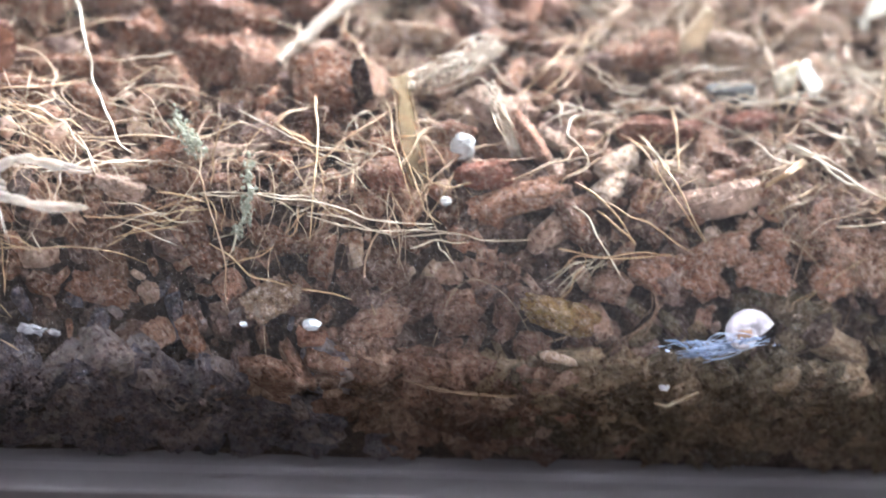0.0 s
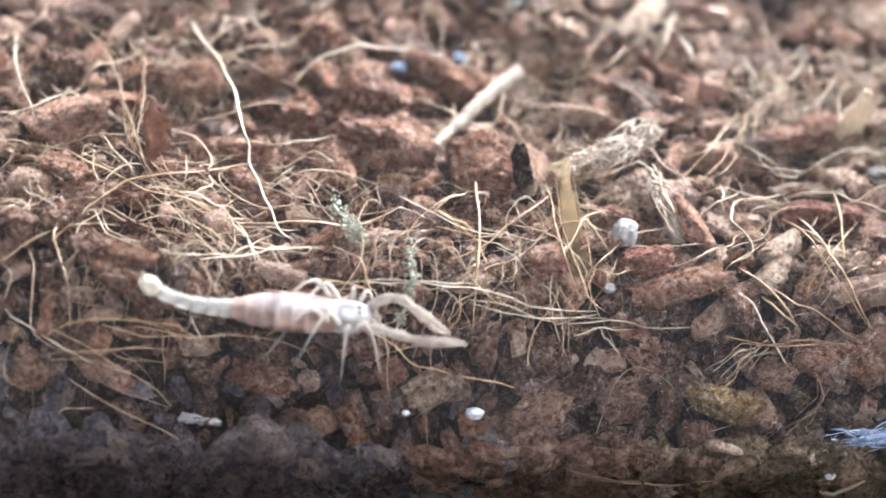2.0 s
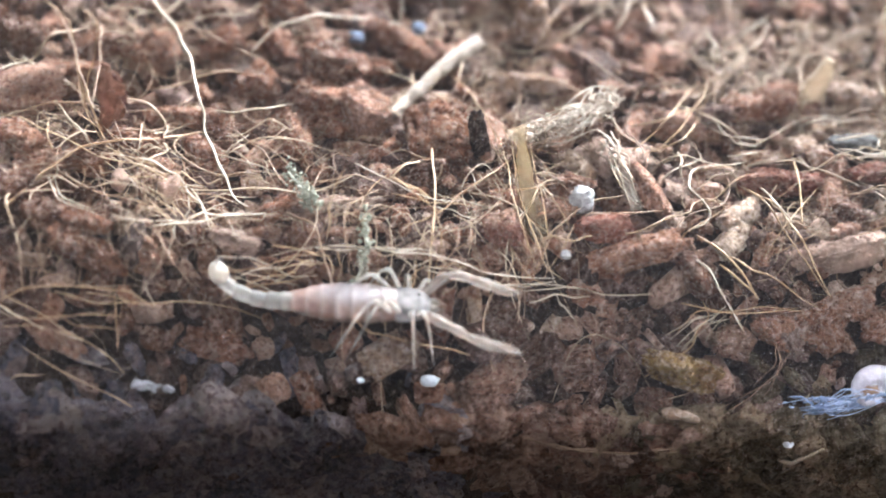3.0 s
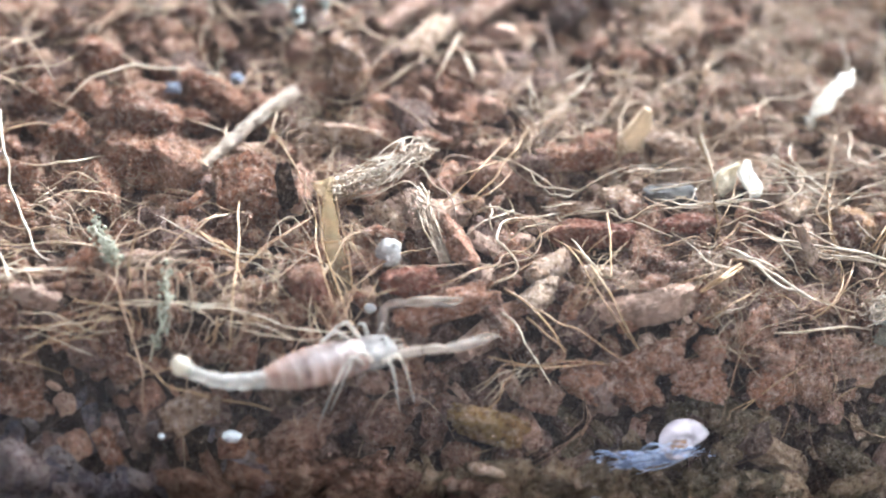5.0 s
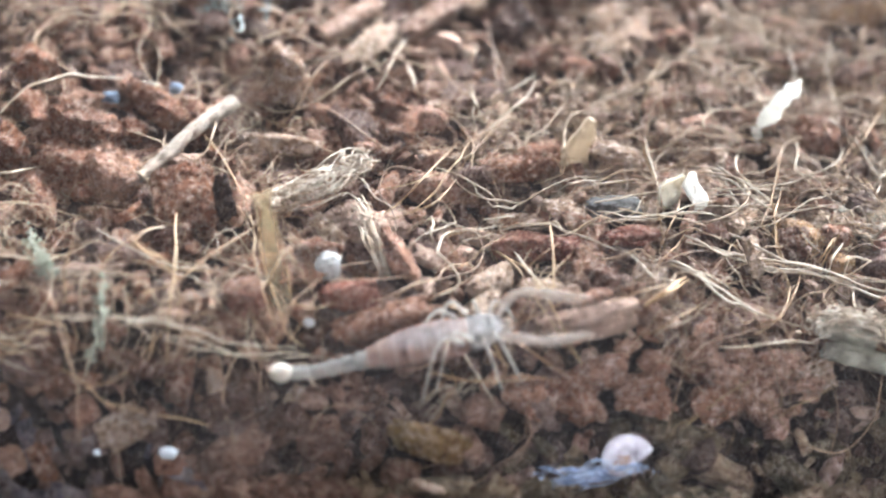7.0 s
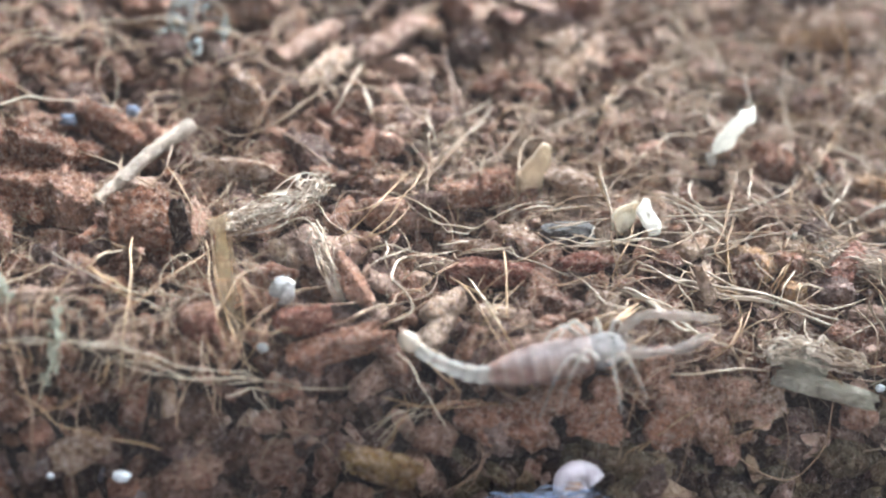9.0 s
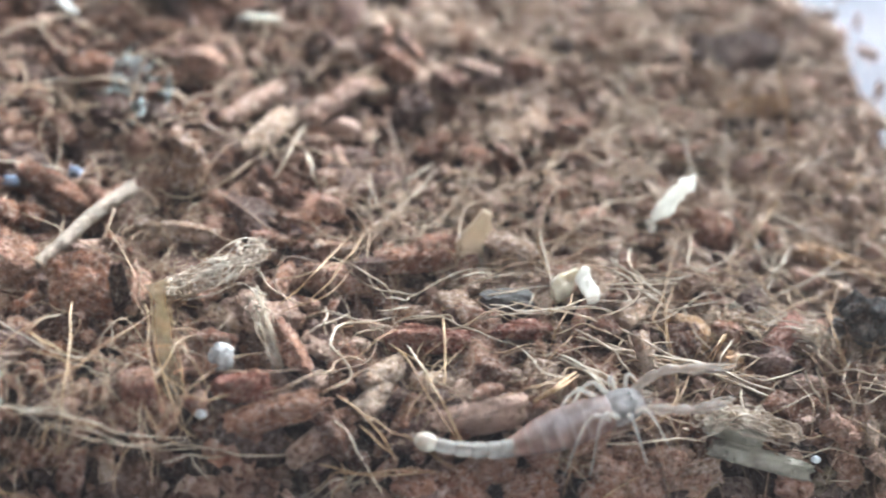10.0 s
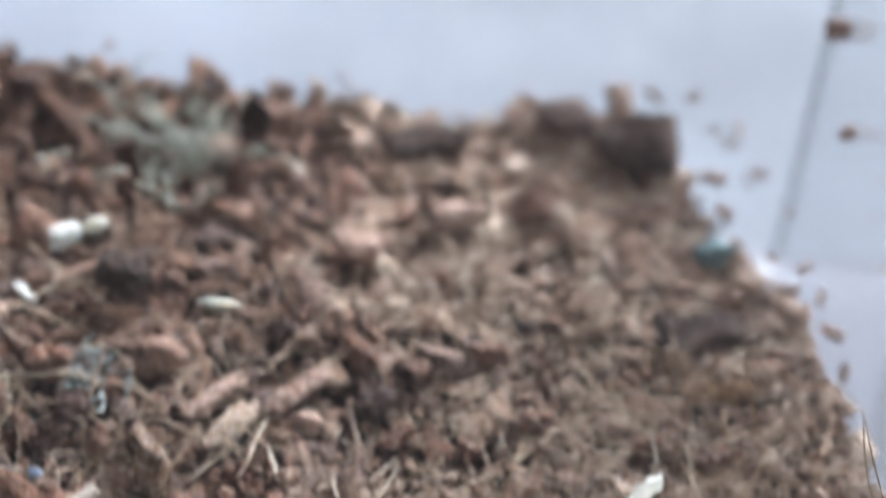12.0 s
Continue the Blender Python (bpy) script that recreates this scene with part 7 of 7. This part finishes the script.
streak = noise_tex(tt, place, 22.0, 3.0, 0.5)
weave = noise_tex(tt, place, 900.0, 4.0, 0.6)
tt.links.new(ramp(tt, streak, [(0.36, (0.22, 0.228, 0.265)), (0.6, (0.42, 0.44, 0.5))]), tb.inputs["Base Color"])
bump(tt, tb, [(weave, 0.2, 0.0001)])
part_sheet = slab((-400, FRONT + 1.0, BASE - 5.0), (500, 900, BASE - 4.2))
sheet = new("white_sheet", bpy.data.meshes.new("white_sheet"))
part_sheet.to_mesh(sheet.data)
part_sheet.free()
sheet.data.materials.append(m_sheet)
tagged(sheet, "white sheet with grey streaks spread under the box", "sheet")

m_wood, tt, tb = material("brown_table", (0.1, 0.06, 0.04), 0.45)
place = tt.nodes.new("ShaderNodeNewGeometry").outputs["Position"]
grain = noise_tex(tt, place, 40.0, 6.0, 0.65)
tt.links.new(ramp(tt, grain, [(0.3, (0.03, 0.019, 0.014)), (0.7, (0.075, 0.047, 0.034))]), tb.inputs["Base Color"])
bm = slab((-1500, -1500, BASE - 30), (1500, 1500, BASE - 5.0))
floor = new("floor", bpy.data.meshes.new("floor"))
bm.to_mesh(floor.data)
bm.free()
floor.data.materials.append(m_wood)
tagged(floor, "dark brown wooden table top under the sheet", "table top", kind="structure")

# a translucent film added inside the side wall stands for light glowing at its edge
M_GLOW_FILM = plain_skin("glow_film", (0.5, 0.51, 0.4), 0.6, 0.3, 0.35, 500.0, 0.0002)
glowing_through(M_GLOW_FILM, 0.7, (0.72, 0.74, 0.58))
rows, cols = 26, 34
film_v, film_f = [], []
for r in range(rows):
    for c in range(cols):
        y = -9.6 + 14.0 * c / (cols - 1)
        top = 1.2 - 0.22 * max(y, 0.0) + 1.6 * noise.noise(Vector((y * 0.5, 4.0, 0.0))) + 0.6 * noise.noise(Vector((y * 1.9, 7.0, 0.0)))
        z = BASE + 0.2 + (top - BASE - 0.2) * r / (rows - 1)
        film_v.append((RIGHT - 0.25 + 0.12 * noise.noise(Vector((y * 0.8, z * 0.8, 0.0))), y, z))
for r in range(rows - 1):
    for c in range(cols - 1):
        a = r * cols + c
        film_f.append((a, a + 1, a + cols + 1, a + cols))
shift = len(film_v)
film_v += [(x + 0.08, y, z) for x, y, z in film_v]
film_f += [tuple(shift + q for q in reversed(quad)) for quad in film_f]
tagged(new("glow_film", joined("glow_film", [(np.array(film_v) * MM, np.array(film_f))], M_GLOW_FILM)), "pale yellow-green film added on the clear side wall for its glow", "algae film")

# crumbs clinging to the clear walls behind the bed
rng_c = random.Random(3)
for x, y, z, s in ((RIGHT - 0.5, 41, 9.0, 1.1), (RIGHT - 0.6, 43, 14.0, 0.9), (RIGHT - 0.5, 35, 6.5, 0.7)):
    crumb = chip("husk", x, y, z, rng_c.uniform(0, 90), 0, s * 1.6, s * 1.2, s, True)
    tagged(crumb, "dark husk crumb clinging to the clear wall", "husk crumb", "crumbs on the wall")


# an unseen plain wall behind the camera, added to block sky light from the front
m_wall, tt, tb = material("shade_wall", (0.09, 0.085, 0.08), 0.9)
patch = noise_tex(tt, tt.nodes.new("ShaderNodeNewGeometry").outputs["Position"], 3.0, 5.0, 0.6)
tt.links.new(ramp(tt, patch, [(0.3, (0.09, 0.086, 0.085)), (0.7, (0.145, 0.14, 0.14))]), tb.inputs["Base Color"])
bm = slab((-1500, -620, BASE - 700), (1500, -500, 1600))
wall = new("shade_wall_south", bpy.data.meshes.new("shade_wall_south"))
bm.to_mesh(wall.data)
bm.free()
wall.data.materials.append(m_wall)
tagged(wall, "unseen plain dark grey-brown wall added behind the camera to block sky light", "wall", kind="structure")

# unseen plain ceiling and side walls, added so sky light enters only from behind
for name, lo, hi, label in (("ceiling", (-1600, -620, 1500), (1600, 1300, 1560), "unseen plain dim grey-brown ceiling added to block sky light"),
                            ("shade_wall_east", (1600, -620, BASE - 700), (1720, 1300, 1560), "unseen plain dark grey-brown side wall added to block sky light"),
                            ("shade_wall_west", (-1720, -620, BASE - 700), (-1600, 1300, 1560), "unseen plain dark grey-brown side wall added to block sky light")):
    bm = slab(lo, hi)
    plain = new(name, bpy.data.meshes.new(name))
    bm.to_mesh(plain.data)
    bm.free()
    plain.data.materials.append(m_wall)
    tagged(plain, label, "ceiling" if name == "ceiling" else "wall", kind="structure")


# ---- the young scorpion that walks along the front of the bed ----
M_PALESKIN = plain_skin("pale_cuticle", (0.35, 0.32, 0.305), 0.6, 0.35, 0.6, 1500.0, 0.0004, 0.4)
M_LEG = plain_skin("leg_cuticle", (0.42, 0.385, 0.355), 0.55, 0.35, 0.55, 1500.0, 0.0003, 0.4)
M_CLAW = plain_skin("tan_cuticle", (0.36, 0.305, 0.275), 0.6, 0.3, 0.65, 1500.0, 0.0004, 0.4)


def banded(name):
    """Cuticle of the back: brownish lilac plates, each with a pale hind rim, mottled."""
    m, tree, b = material(name, (0.3, 0.23, 0.21), 0.45, 0.4)
    where = tree.nodes.new("ShaderNodeTexCoord").outputs["Object"]
    along = tree.nodes.new("ShaderNodeSeparateXYZ")
    tree.links.new(where, along.inputs["Vector"])
    blot = noise_tex(tree, where, 1100.0, 4.0, 0.65)
    wobble = tree.nodes.new("ShaderNodeMath")
    wobble.operation = "MULTIPLY_ADD"
    wobble.inputs[1].default_value, wobble.inputs[2].default_value = 0.25, 1.03 - 0.125
    tree.links.new(blot, wobble.inputs[0])
    steps = tree.nodes.new("ShaderNodeMath")
    steps.operation = "MULTIPLY_ADD"
    steps.inputs[1].default_value = -1.0 / 0.0007
    tree.links.new(along.outputs["X"], steps.inputs[0])
    tree.links.new(wobble.outputs[0], steps.inputs[2])
    part_of = tree.nodes.new("ShaderNodeMath")
    part_of.operation = "FRACT"
    tree.links.new(steps.outputs[0], part_of.inputs[0])
    flank = ramp(tree, part_of.outputs[0], [(0.0, (0.4, 0.31, 0.28)), (0.16, (0.25, 0.145, 0.115)), (0.7, (0.3, 0.175, 0.14)), (0.88, (0.36, 0.27, 0.235)), (1.0, (0.33, 0.25, 0.22))])
    ridge = ramp(tree, part_of.outputs[0], [(0.0, (0.36, 0.31, 0.31)), (0.2, (0.26, 0.22, 0.225)), (0.75, (0.29, 0.25, 0.25)), (0.9, (0.36, 0.325, 0.32))])
    height = tree.nodes.new("ShaderNodeMapRange")
    height.inputs["From Min"].default_value, height.inputs["From Max"].default_value = 0.00242, 0.0027
    tree.links.new(along.outputs["Z"], height.inputs["Value"])
    bands = mix(tree, flank, ridge, height.outputs["Result"])
    tree.links.new(mix(tree, bands, (0.5, 0.42, 0.42), ramp(tree, blot, [(0.38, (0.9, 0.9, 0.9)), (0.58, (0, 0, 0))]), "MULTIPLY"), b.inputs["Base Color"])
    bump(tree, b, [(blot, 0.6, 0.00012)])
    b.inputs["Subsurface Weight"].default_value, b.inputs["Subsurface Scale"].default_value = 0.35, 1.0
    b.inputs["Subsurface Radius"].default_value = (0.0006, 0.0004, 0.0003)
    return m


M_BACK = banded("banded_cuticle")
M_EYE = material("eye", (0.012, 0.012, 0.014), 0.12, 0.6)[0]
M_WHITE_TIP = plain_skin("cream_cuticle", (0.42, 0.38, 0.33), 0.45, 0.45, 0.25, 900.0, 0.00012, 0.5)
glowing_through(M_PALESKIN, 0.4, (0.56, 0.53, 0.49), 0.32)
glowing_through(M_LEG, 0.35, (0.58, 0.54, 0.5), 0.25)
glowing_through(M_CLAW, 0.3, (0.47, 0.38, 0.32), 0.38)
glowing_through(M_WHITE_TIP, 0.3, (0.7, 0.64, 0.55))
glowing_through(M_BACK, 0.25, (0.5, 0.38, 0.33), 0.26)
scorpion = tagged(new("scorpion"), "pale translucent young scorpion with brown and lilac bands", "scorpion")


def blob(center, half, seed, level=3, square=0.9):
    v, f = ico(level)
    v = np.sign(v) * np.abs(v) ** square
    off = Vector((seed * 3.1, seed * 1.7, 0.4))
    v = np.array([p * (1 + 0.03 * noise.noise(Vector(p) * 2.2 + off)) for p in v])
    return v * np.array(half) + np.array(center), f


def limb(name, points, radii, mat, parent, label="", sides=10):
    v, f = tube(points, radii, sides, 5)
    return part(name, joined(name, [(v * MM, f)], mat), mat, parent, label)


# body: carapace, seven back plates, pale belly
v, f = blob((1.3, 0, 1.95), (1.08, 0.94, 0.56), 1, 4, 0.8)
v[:, 1] *= 1 - 0.16 * (v[:, 0] - 1.3)
v[:, 2] -= 0.10 * np.exp(-(v[:, 1] / 0.12) ** 2) * (v[:, 2] > 1.95)
M_HEAD = plain_skin("head_cuticle", (0.33, 0.3, 0.295), 0.5, 0.4, 0.75, 1700.0, 0.0004, 0.35)
glowing_through(M_HEAD, 0.3, (0.45, 0.43, 0.43), 0.25)
carapace = part("carapace", joined("carapace", [(v * MM, f)], M_HEAD), M_HEAD, scorpion, "pale bluish grey head shield")
for side in (-1, 1):
    part("eye", joined("eye", [(lambda s: (s[0] * MM, s[1]))(blob((1.75, 0.17 * side, 2.43), (0.1, 0.06, 0.05), 2))], M_EYE), M_EYE, carapace, "black eye")
PROFILE_X, PROFILE_W = (-4.3, -3.7, -2.9, -1.8, -0.6, 0.3, 0.9), (0.48, 0.7, 0.97, 1.14, 1.12, 1.02, 0.9)
for k in range(7):
    x0, x1 = 0.72 - 0.7 * k, 0.72 - 0.7 * (k + 1) - 0.07
    xs = np.linspace(x0, x1, 6)
    rad = [float(np.interp(x, PROFILE_X, PROFILE_W)) * (0.975 + 0.05 * j / 5) for j, x in enumerate(xs)]
    rad[-1] *= 0.95
    v, f = tube([(x, 0, 0) for x in xs], rad, 20, 3)
    v[:, 2] = v[:, 2] * 0.66 + 1.98
    part("back_plate", joined("back_plate", [(v * MM, f)], M_BACK), M_BACK, scorpion, "reddish brown and lilac back plate with a pale hind rim")
v, f = blob((-1.2, 0, 1.72), (3.1, 0.84, 0.42), 30, 4)
part("belly", joined("belly", [(v * MM, f)], M_PALESKIN), M_PALESKIN, scorpion, "cream-coloured belly")
for side in (-1, 1):
    limb("chelicera", [(2.1, 0.22 * side, 1.95), (2.5, 0.26 * side, 1.95), (2.85, 0.16 * side, 1.85)], (0.17, 0.2, 0.05), M_CLAW, scorpion)

# tail: five rings and a sting, each in its own space with its joint at the origin
RINGS = (0.62, 0.66, 0.72, 0.8, 0.95)
TAIL = []
for k, length in enumerate(RINGS):
    r = 0.44 - 0.03 * k
    pts = [(0.06, 0, 0), (-0.12 * length, 0, 0), (-0.35 * length, 0, 0), (-0.65 * length, 0, 0), (-0.9 * length, 0, 0), (-length - 0.04, 0, 0)]
    TAIL.append(limb("tail_segment", pts, (r * 0.8, r * 0.95, r, r * 1.03, r, r * 0.78), M_PALESKIN, scorpion, "pale knobbed tail segment", 12))
sting = limb("telson", [(0.05, 0, 0), (-0.15, 0, 0.0), (-0.45, 0, -0.03), (-0.8, 0, 0.0), (-1.05, 0, 0.08)], (0.2, 0.4, 0.48, 0.38, 0.13), M_WHITE_TIP, scorpion, "bright cream bulb of the sting", 12)
limb("aculeus", [(-0.95, 0, 0.06), (-1.2, 0, 0.2), (-1.3, 0, 0.42)], (0.12, 0.06, 0.015), M_CLAW, sting, "thin curved sting point")
TAIL.append(sting)

# claw arms: an upper arm with its shoulder at the origin, and a pincer hinged at the elbow
ARMS, ELBOW = [], (1.35, 0.75, 0.42)
for side in (-1, 1):
    arm = limb("pedipalp", [(0, 0, 0), (0.35, 0.26 * side, 0.18), (0.85, 0.55 * side, 0.36), (1.2, 0.7 * side, 0.42), (1.4, 0.76 * side, 0.41)],
               (0.17, 0.22, 0.26, 0.24, 0.16), M_CLAW, scorpion, "tan upper claw arm")
    pieces = []
    for pts, radii in (([(-0.05, 0, 0), (0.2, 0.05 * side, 0), (0.6, 0.1 * side, -0.05), (1.0, 0.1 * side, -0.22), (1.35, 0.08 * side, -0.3), (1.85, 0.02 * side, -0.42), (2.35, -0.03 * side, -0.5), (2.95, -0.06 * side, -0.57), (3.65, -0.18 * side, -0.62)],
                       (0.16, 0.22, 0.25, 0.16, 0.25, 0.29, 0.23, 0.12, 0.03)),
                      ([(2.15, -0.16 * side, -0.46), (2.65, -0.33 * side, -0.53), (3.15, -0.38 * side, -0.58), (3.6, -0.3 * side, -0.62)], (0.14, 0.11, 0.09, 0.02))):
        v, f = tube(pts, radii, 10, 5)
        pieces.append((v * MM, f))
    claw = part("chela", joined("chela", pieces, M_CLAW), M_CLAW, arm, "slender tan pincer with two fingers")
    ARMS.append((arm, claw, side))

# eight legs, hips at the origin, reaching out along their own x
LEGS = []
for side in (-1, 1):
    for k, (hx, out, ahead) in enumerate(((1.7, 1.6, 42), (1.35, 1.8, 0), (1.0, 2.5, -66), (0.6, 3.1, -77))):
        knee = 0.75 if k < 2 else 1.25
        leg = limb("leg", [(0, 0, 0), (0.1 * out, 0, 0.45 * knee), (0.27 * out, 0, 0.93 * knee), (0.33 * out, 0, knee), (0.38 * out, 0, 0.97 * knee), (0.52 * out, 0, knee * 0.72)], (0.12, 0.135, 0.105, 0.12, 0.1, 0.07), M_LEG, scorpion, "thin pale walking leg", 8)
        limb("shin", [(0.51 * out, 0, knee * 0.75), (0.7 * out, 0, -0.1), (0.84 * out, 0, -0.95)], (0.085, 0.06, 0.042), M_LEG, leg, "", 8)
        limb("foot", [(0.84 * out, 0, -0.93), (0.92 * out, 0, -1.4), (1.0 * out, 0, -1.75)], (0.045, 0.03, 0.012), M_LEG, leg, "", 8)
        LEGS.append((leg, side, hx, ahead, k))


# ---- what moves ----
# seconds; place of the body's middle on the bed in mm; heading and pitch; heading of the tail; how far it is raised
TRACK = [
    (0, -24.8, -5, -0.63, 3, 2, -3, 0.8), (0.5, -23.7, -4.9, -0.53, 5, 3, -6, 0.8), (1, -22.2, -5.2, -0.23, 3, 2.7, -12, 0.9),
    (1.5, -18.1, -5.7, -0.53, 0, 2.6, -17, 1.5), (2, -14.8, -6, -1.83, -4.7, 1, -3.6, 0.2), (2.5, -12.5, -6.1, -2.83, -4.1, 2.6, -4.8, 0.1),
    (2.7, -11.4, -6.2, -2.93, -4, 2, -8, 0.6), (4.3, -3.7, -6.2, -2.73, 11, 10, -12, 1), (4.5, -3.1, -6.3, -2.73, 11.7, 11.8, -19, 1.1),
    (5, -1.9, -6, -2.73, 20, 2, 3, 0.3), (5.5, -0.7, -5.9, -2.73, 25, 4.5, -9.8, 0.45), (6, 2.6, -5.5, -2.63, 17, 17, -11, 0.6),
    (6.5, 4.2, -4.7, -1.13, 15, 18, 17, -0.1), (7, 6.3, -4.8, -1.23, 3, 18, 14, 0), (7.2, 7, -4.6, -1.13, 3, 16, 14, 0),
    (8.8, 12.7, -4.7, -0.23, 8, 11, -22, 0.4), (9, 13.9, -5, -0.23, 8, 12, -27, 0.2), (9.5, 15.3, -5, -0.83, 14.9, 11.3, -13, 0),
    (10, 18, -4.1, -0.13, 15.7, 17, -7, -0.05), (10.5, 20.6, -4.4, -0.13, 17, 11.3, 1.7, -0.2), (11, 24.3, -4.1, 0.67, 6, 12, 7, -0.2),
    (11.5, 26.4, -3.4, -0.33, 10, 6, 8, 0.1), (12, 27.6, -3.3, -0.33, 9, 4, 6, 0.4),
]
# seconds; turn, lift and elbow bend of the two claw arms in degrees, the one by the front wall first
REACH = [
    (0, -15, 8, 0, 0, 0, 0), (1, -28, 24, -8, -5, -8, 0), (1.5, -4, -4, -12, -20, 24, 15), (2, -5, 5, 0, -25, 15, 15),
    (2.5, -20, -15, 0, -5, 30, 38), (2.7, -18, -12, 0, -5, 26, 30), (4.3, 2, 5, -12, -20, 2, -10), (4.5, 5, 5, -15, -22, 0, -15),
    (5, 0, 12, -10, 30, 24, 45), (5.5, -5, 10, 12, 5, 15, 15), (6, -2, -3, -10, -10, 38, 15), (6.5, -26, 18, 0, -18, 16, 15),
    (7, -20, 10, 0, -10, 15, 15), (9, 10, -10, 12, -10, 5, 0), (9.5, 8, 9, -15, -20, 9, -12), (10, 0, -18, 8, -24, 2, -15),
    (10.5, -5, 5, -15, -25, 5, -15), (11, -18, 17, 0, -10, -4, 0), (12, -10, 8, 0, 0, 0, 0),
]


def motions():
    walk(scorpion, [(t, pose(x * MM, y * MM, z * MM, 0, 0, yaw) @ pose(0, 0, 0, 0, -pitch, 0)) for t, x, y, z, yaw, pitch, _, _ in TRACK])
    chains = [[] for _ in TAIL]
    for t, _, _, _, yaw, pitch, tail_yaw, lift in TRACK:
        m = pose(-4.1 * MM, 0, 1.95 * MM)
        swing = tail_yaw - yaw
        for k, length in enumerate((*RINGS, 0.9)):
            dip = (1 - lift) * (-3, -3, -4, -6, -8, -12)[k] + lift * (10, 0, -10, -20, -26, -30)[k] - (0.9 * lift * pitch if k == 0 else 0.0)
            turn = swing * (0.45, 0.35, 0.15, 0.05, 0.0, 0.0)[k]
            m = m @ pose(0, 0, 0, 0, 0, turn) @ pose(0, 0, 0, 0, -dip, 0)
            chains[k].append((t, m.copy()))
            m = m @ pose(-length * MM, 0, 0)
    for ring, rows in zip(TAIL, chains):
        walk(ring, rows)
    steps = [k * 0.12 for k in range(101)]
    for arm, claw, side in ARMS:
        k = 1 if side < 0 else 4
        walk(arm, [(row[0], pose(1.95 * MM, 0.55 * side * MM, 1.95 * MM, 0, -row[k + 1], row[k])) for row in REACH])
        walk(claw, [(row[0], pose(ELBOW[0] * MM, ELBOW[1] * side * MM, ELBOW[2] * MM, 0, 0, -row[k + 2] * side)) for row in REACH])
    for leg, side, hx, ahead, k in LEGS:
        rows = []
        for t in steps:
            phase = 2 * math.pi * 1.55 * t + math.pi * (k % 2) + (math.pi if side > 0 else 0)
            rows.append((t, pose(hx * MM, 0.72 * side * MM, 1.8 * MM, 0, 0, side * (90 - ahead) + side * -11 * math.sin(phase)) @ pose(0, 0, 0, 0, -5 * max(0, math.cos(phase)), 0)))
        walk(leg, rows)


motions()
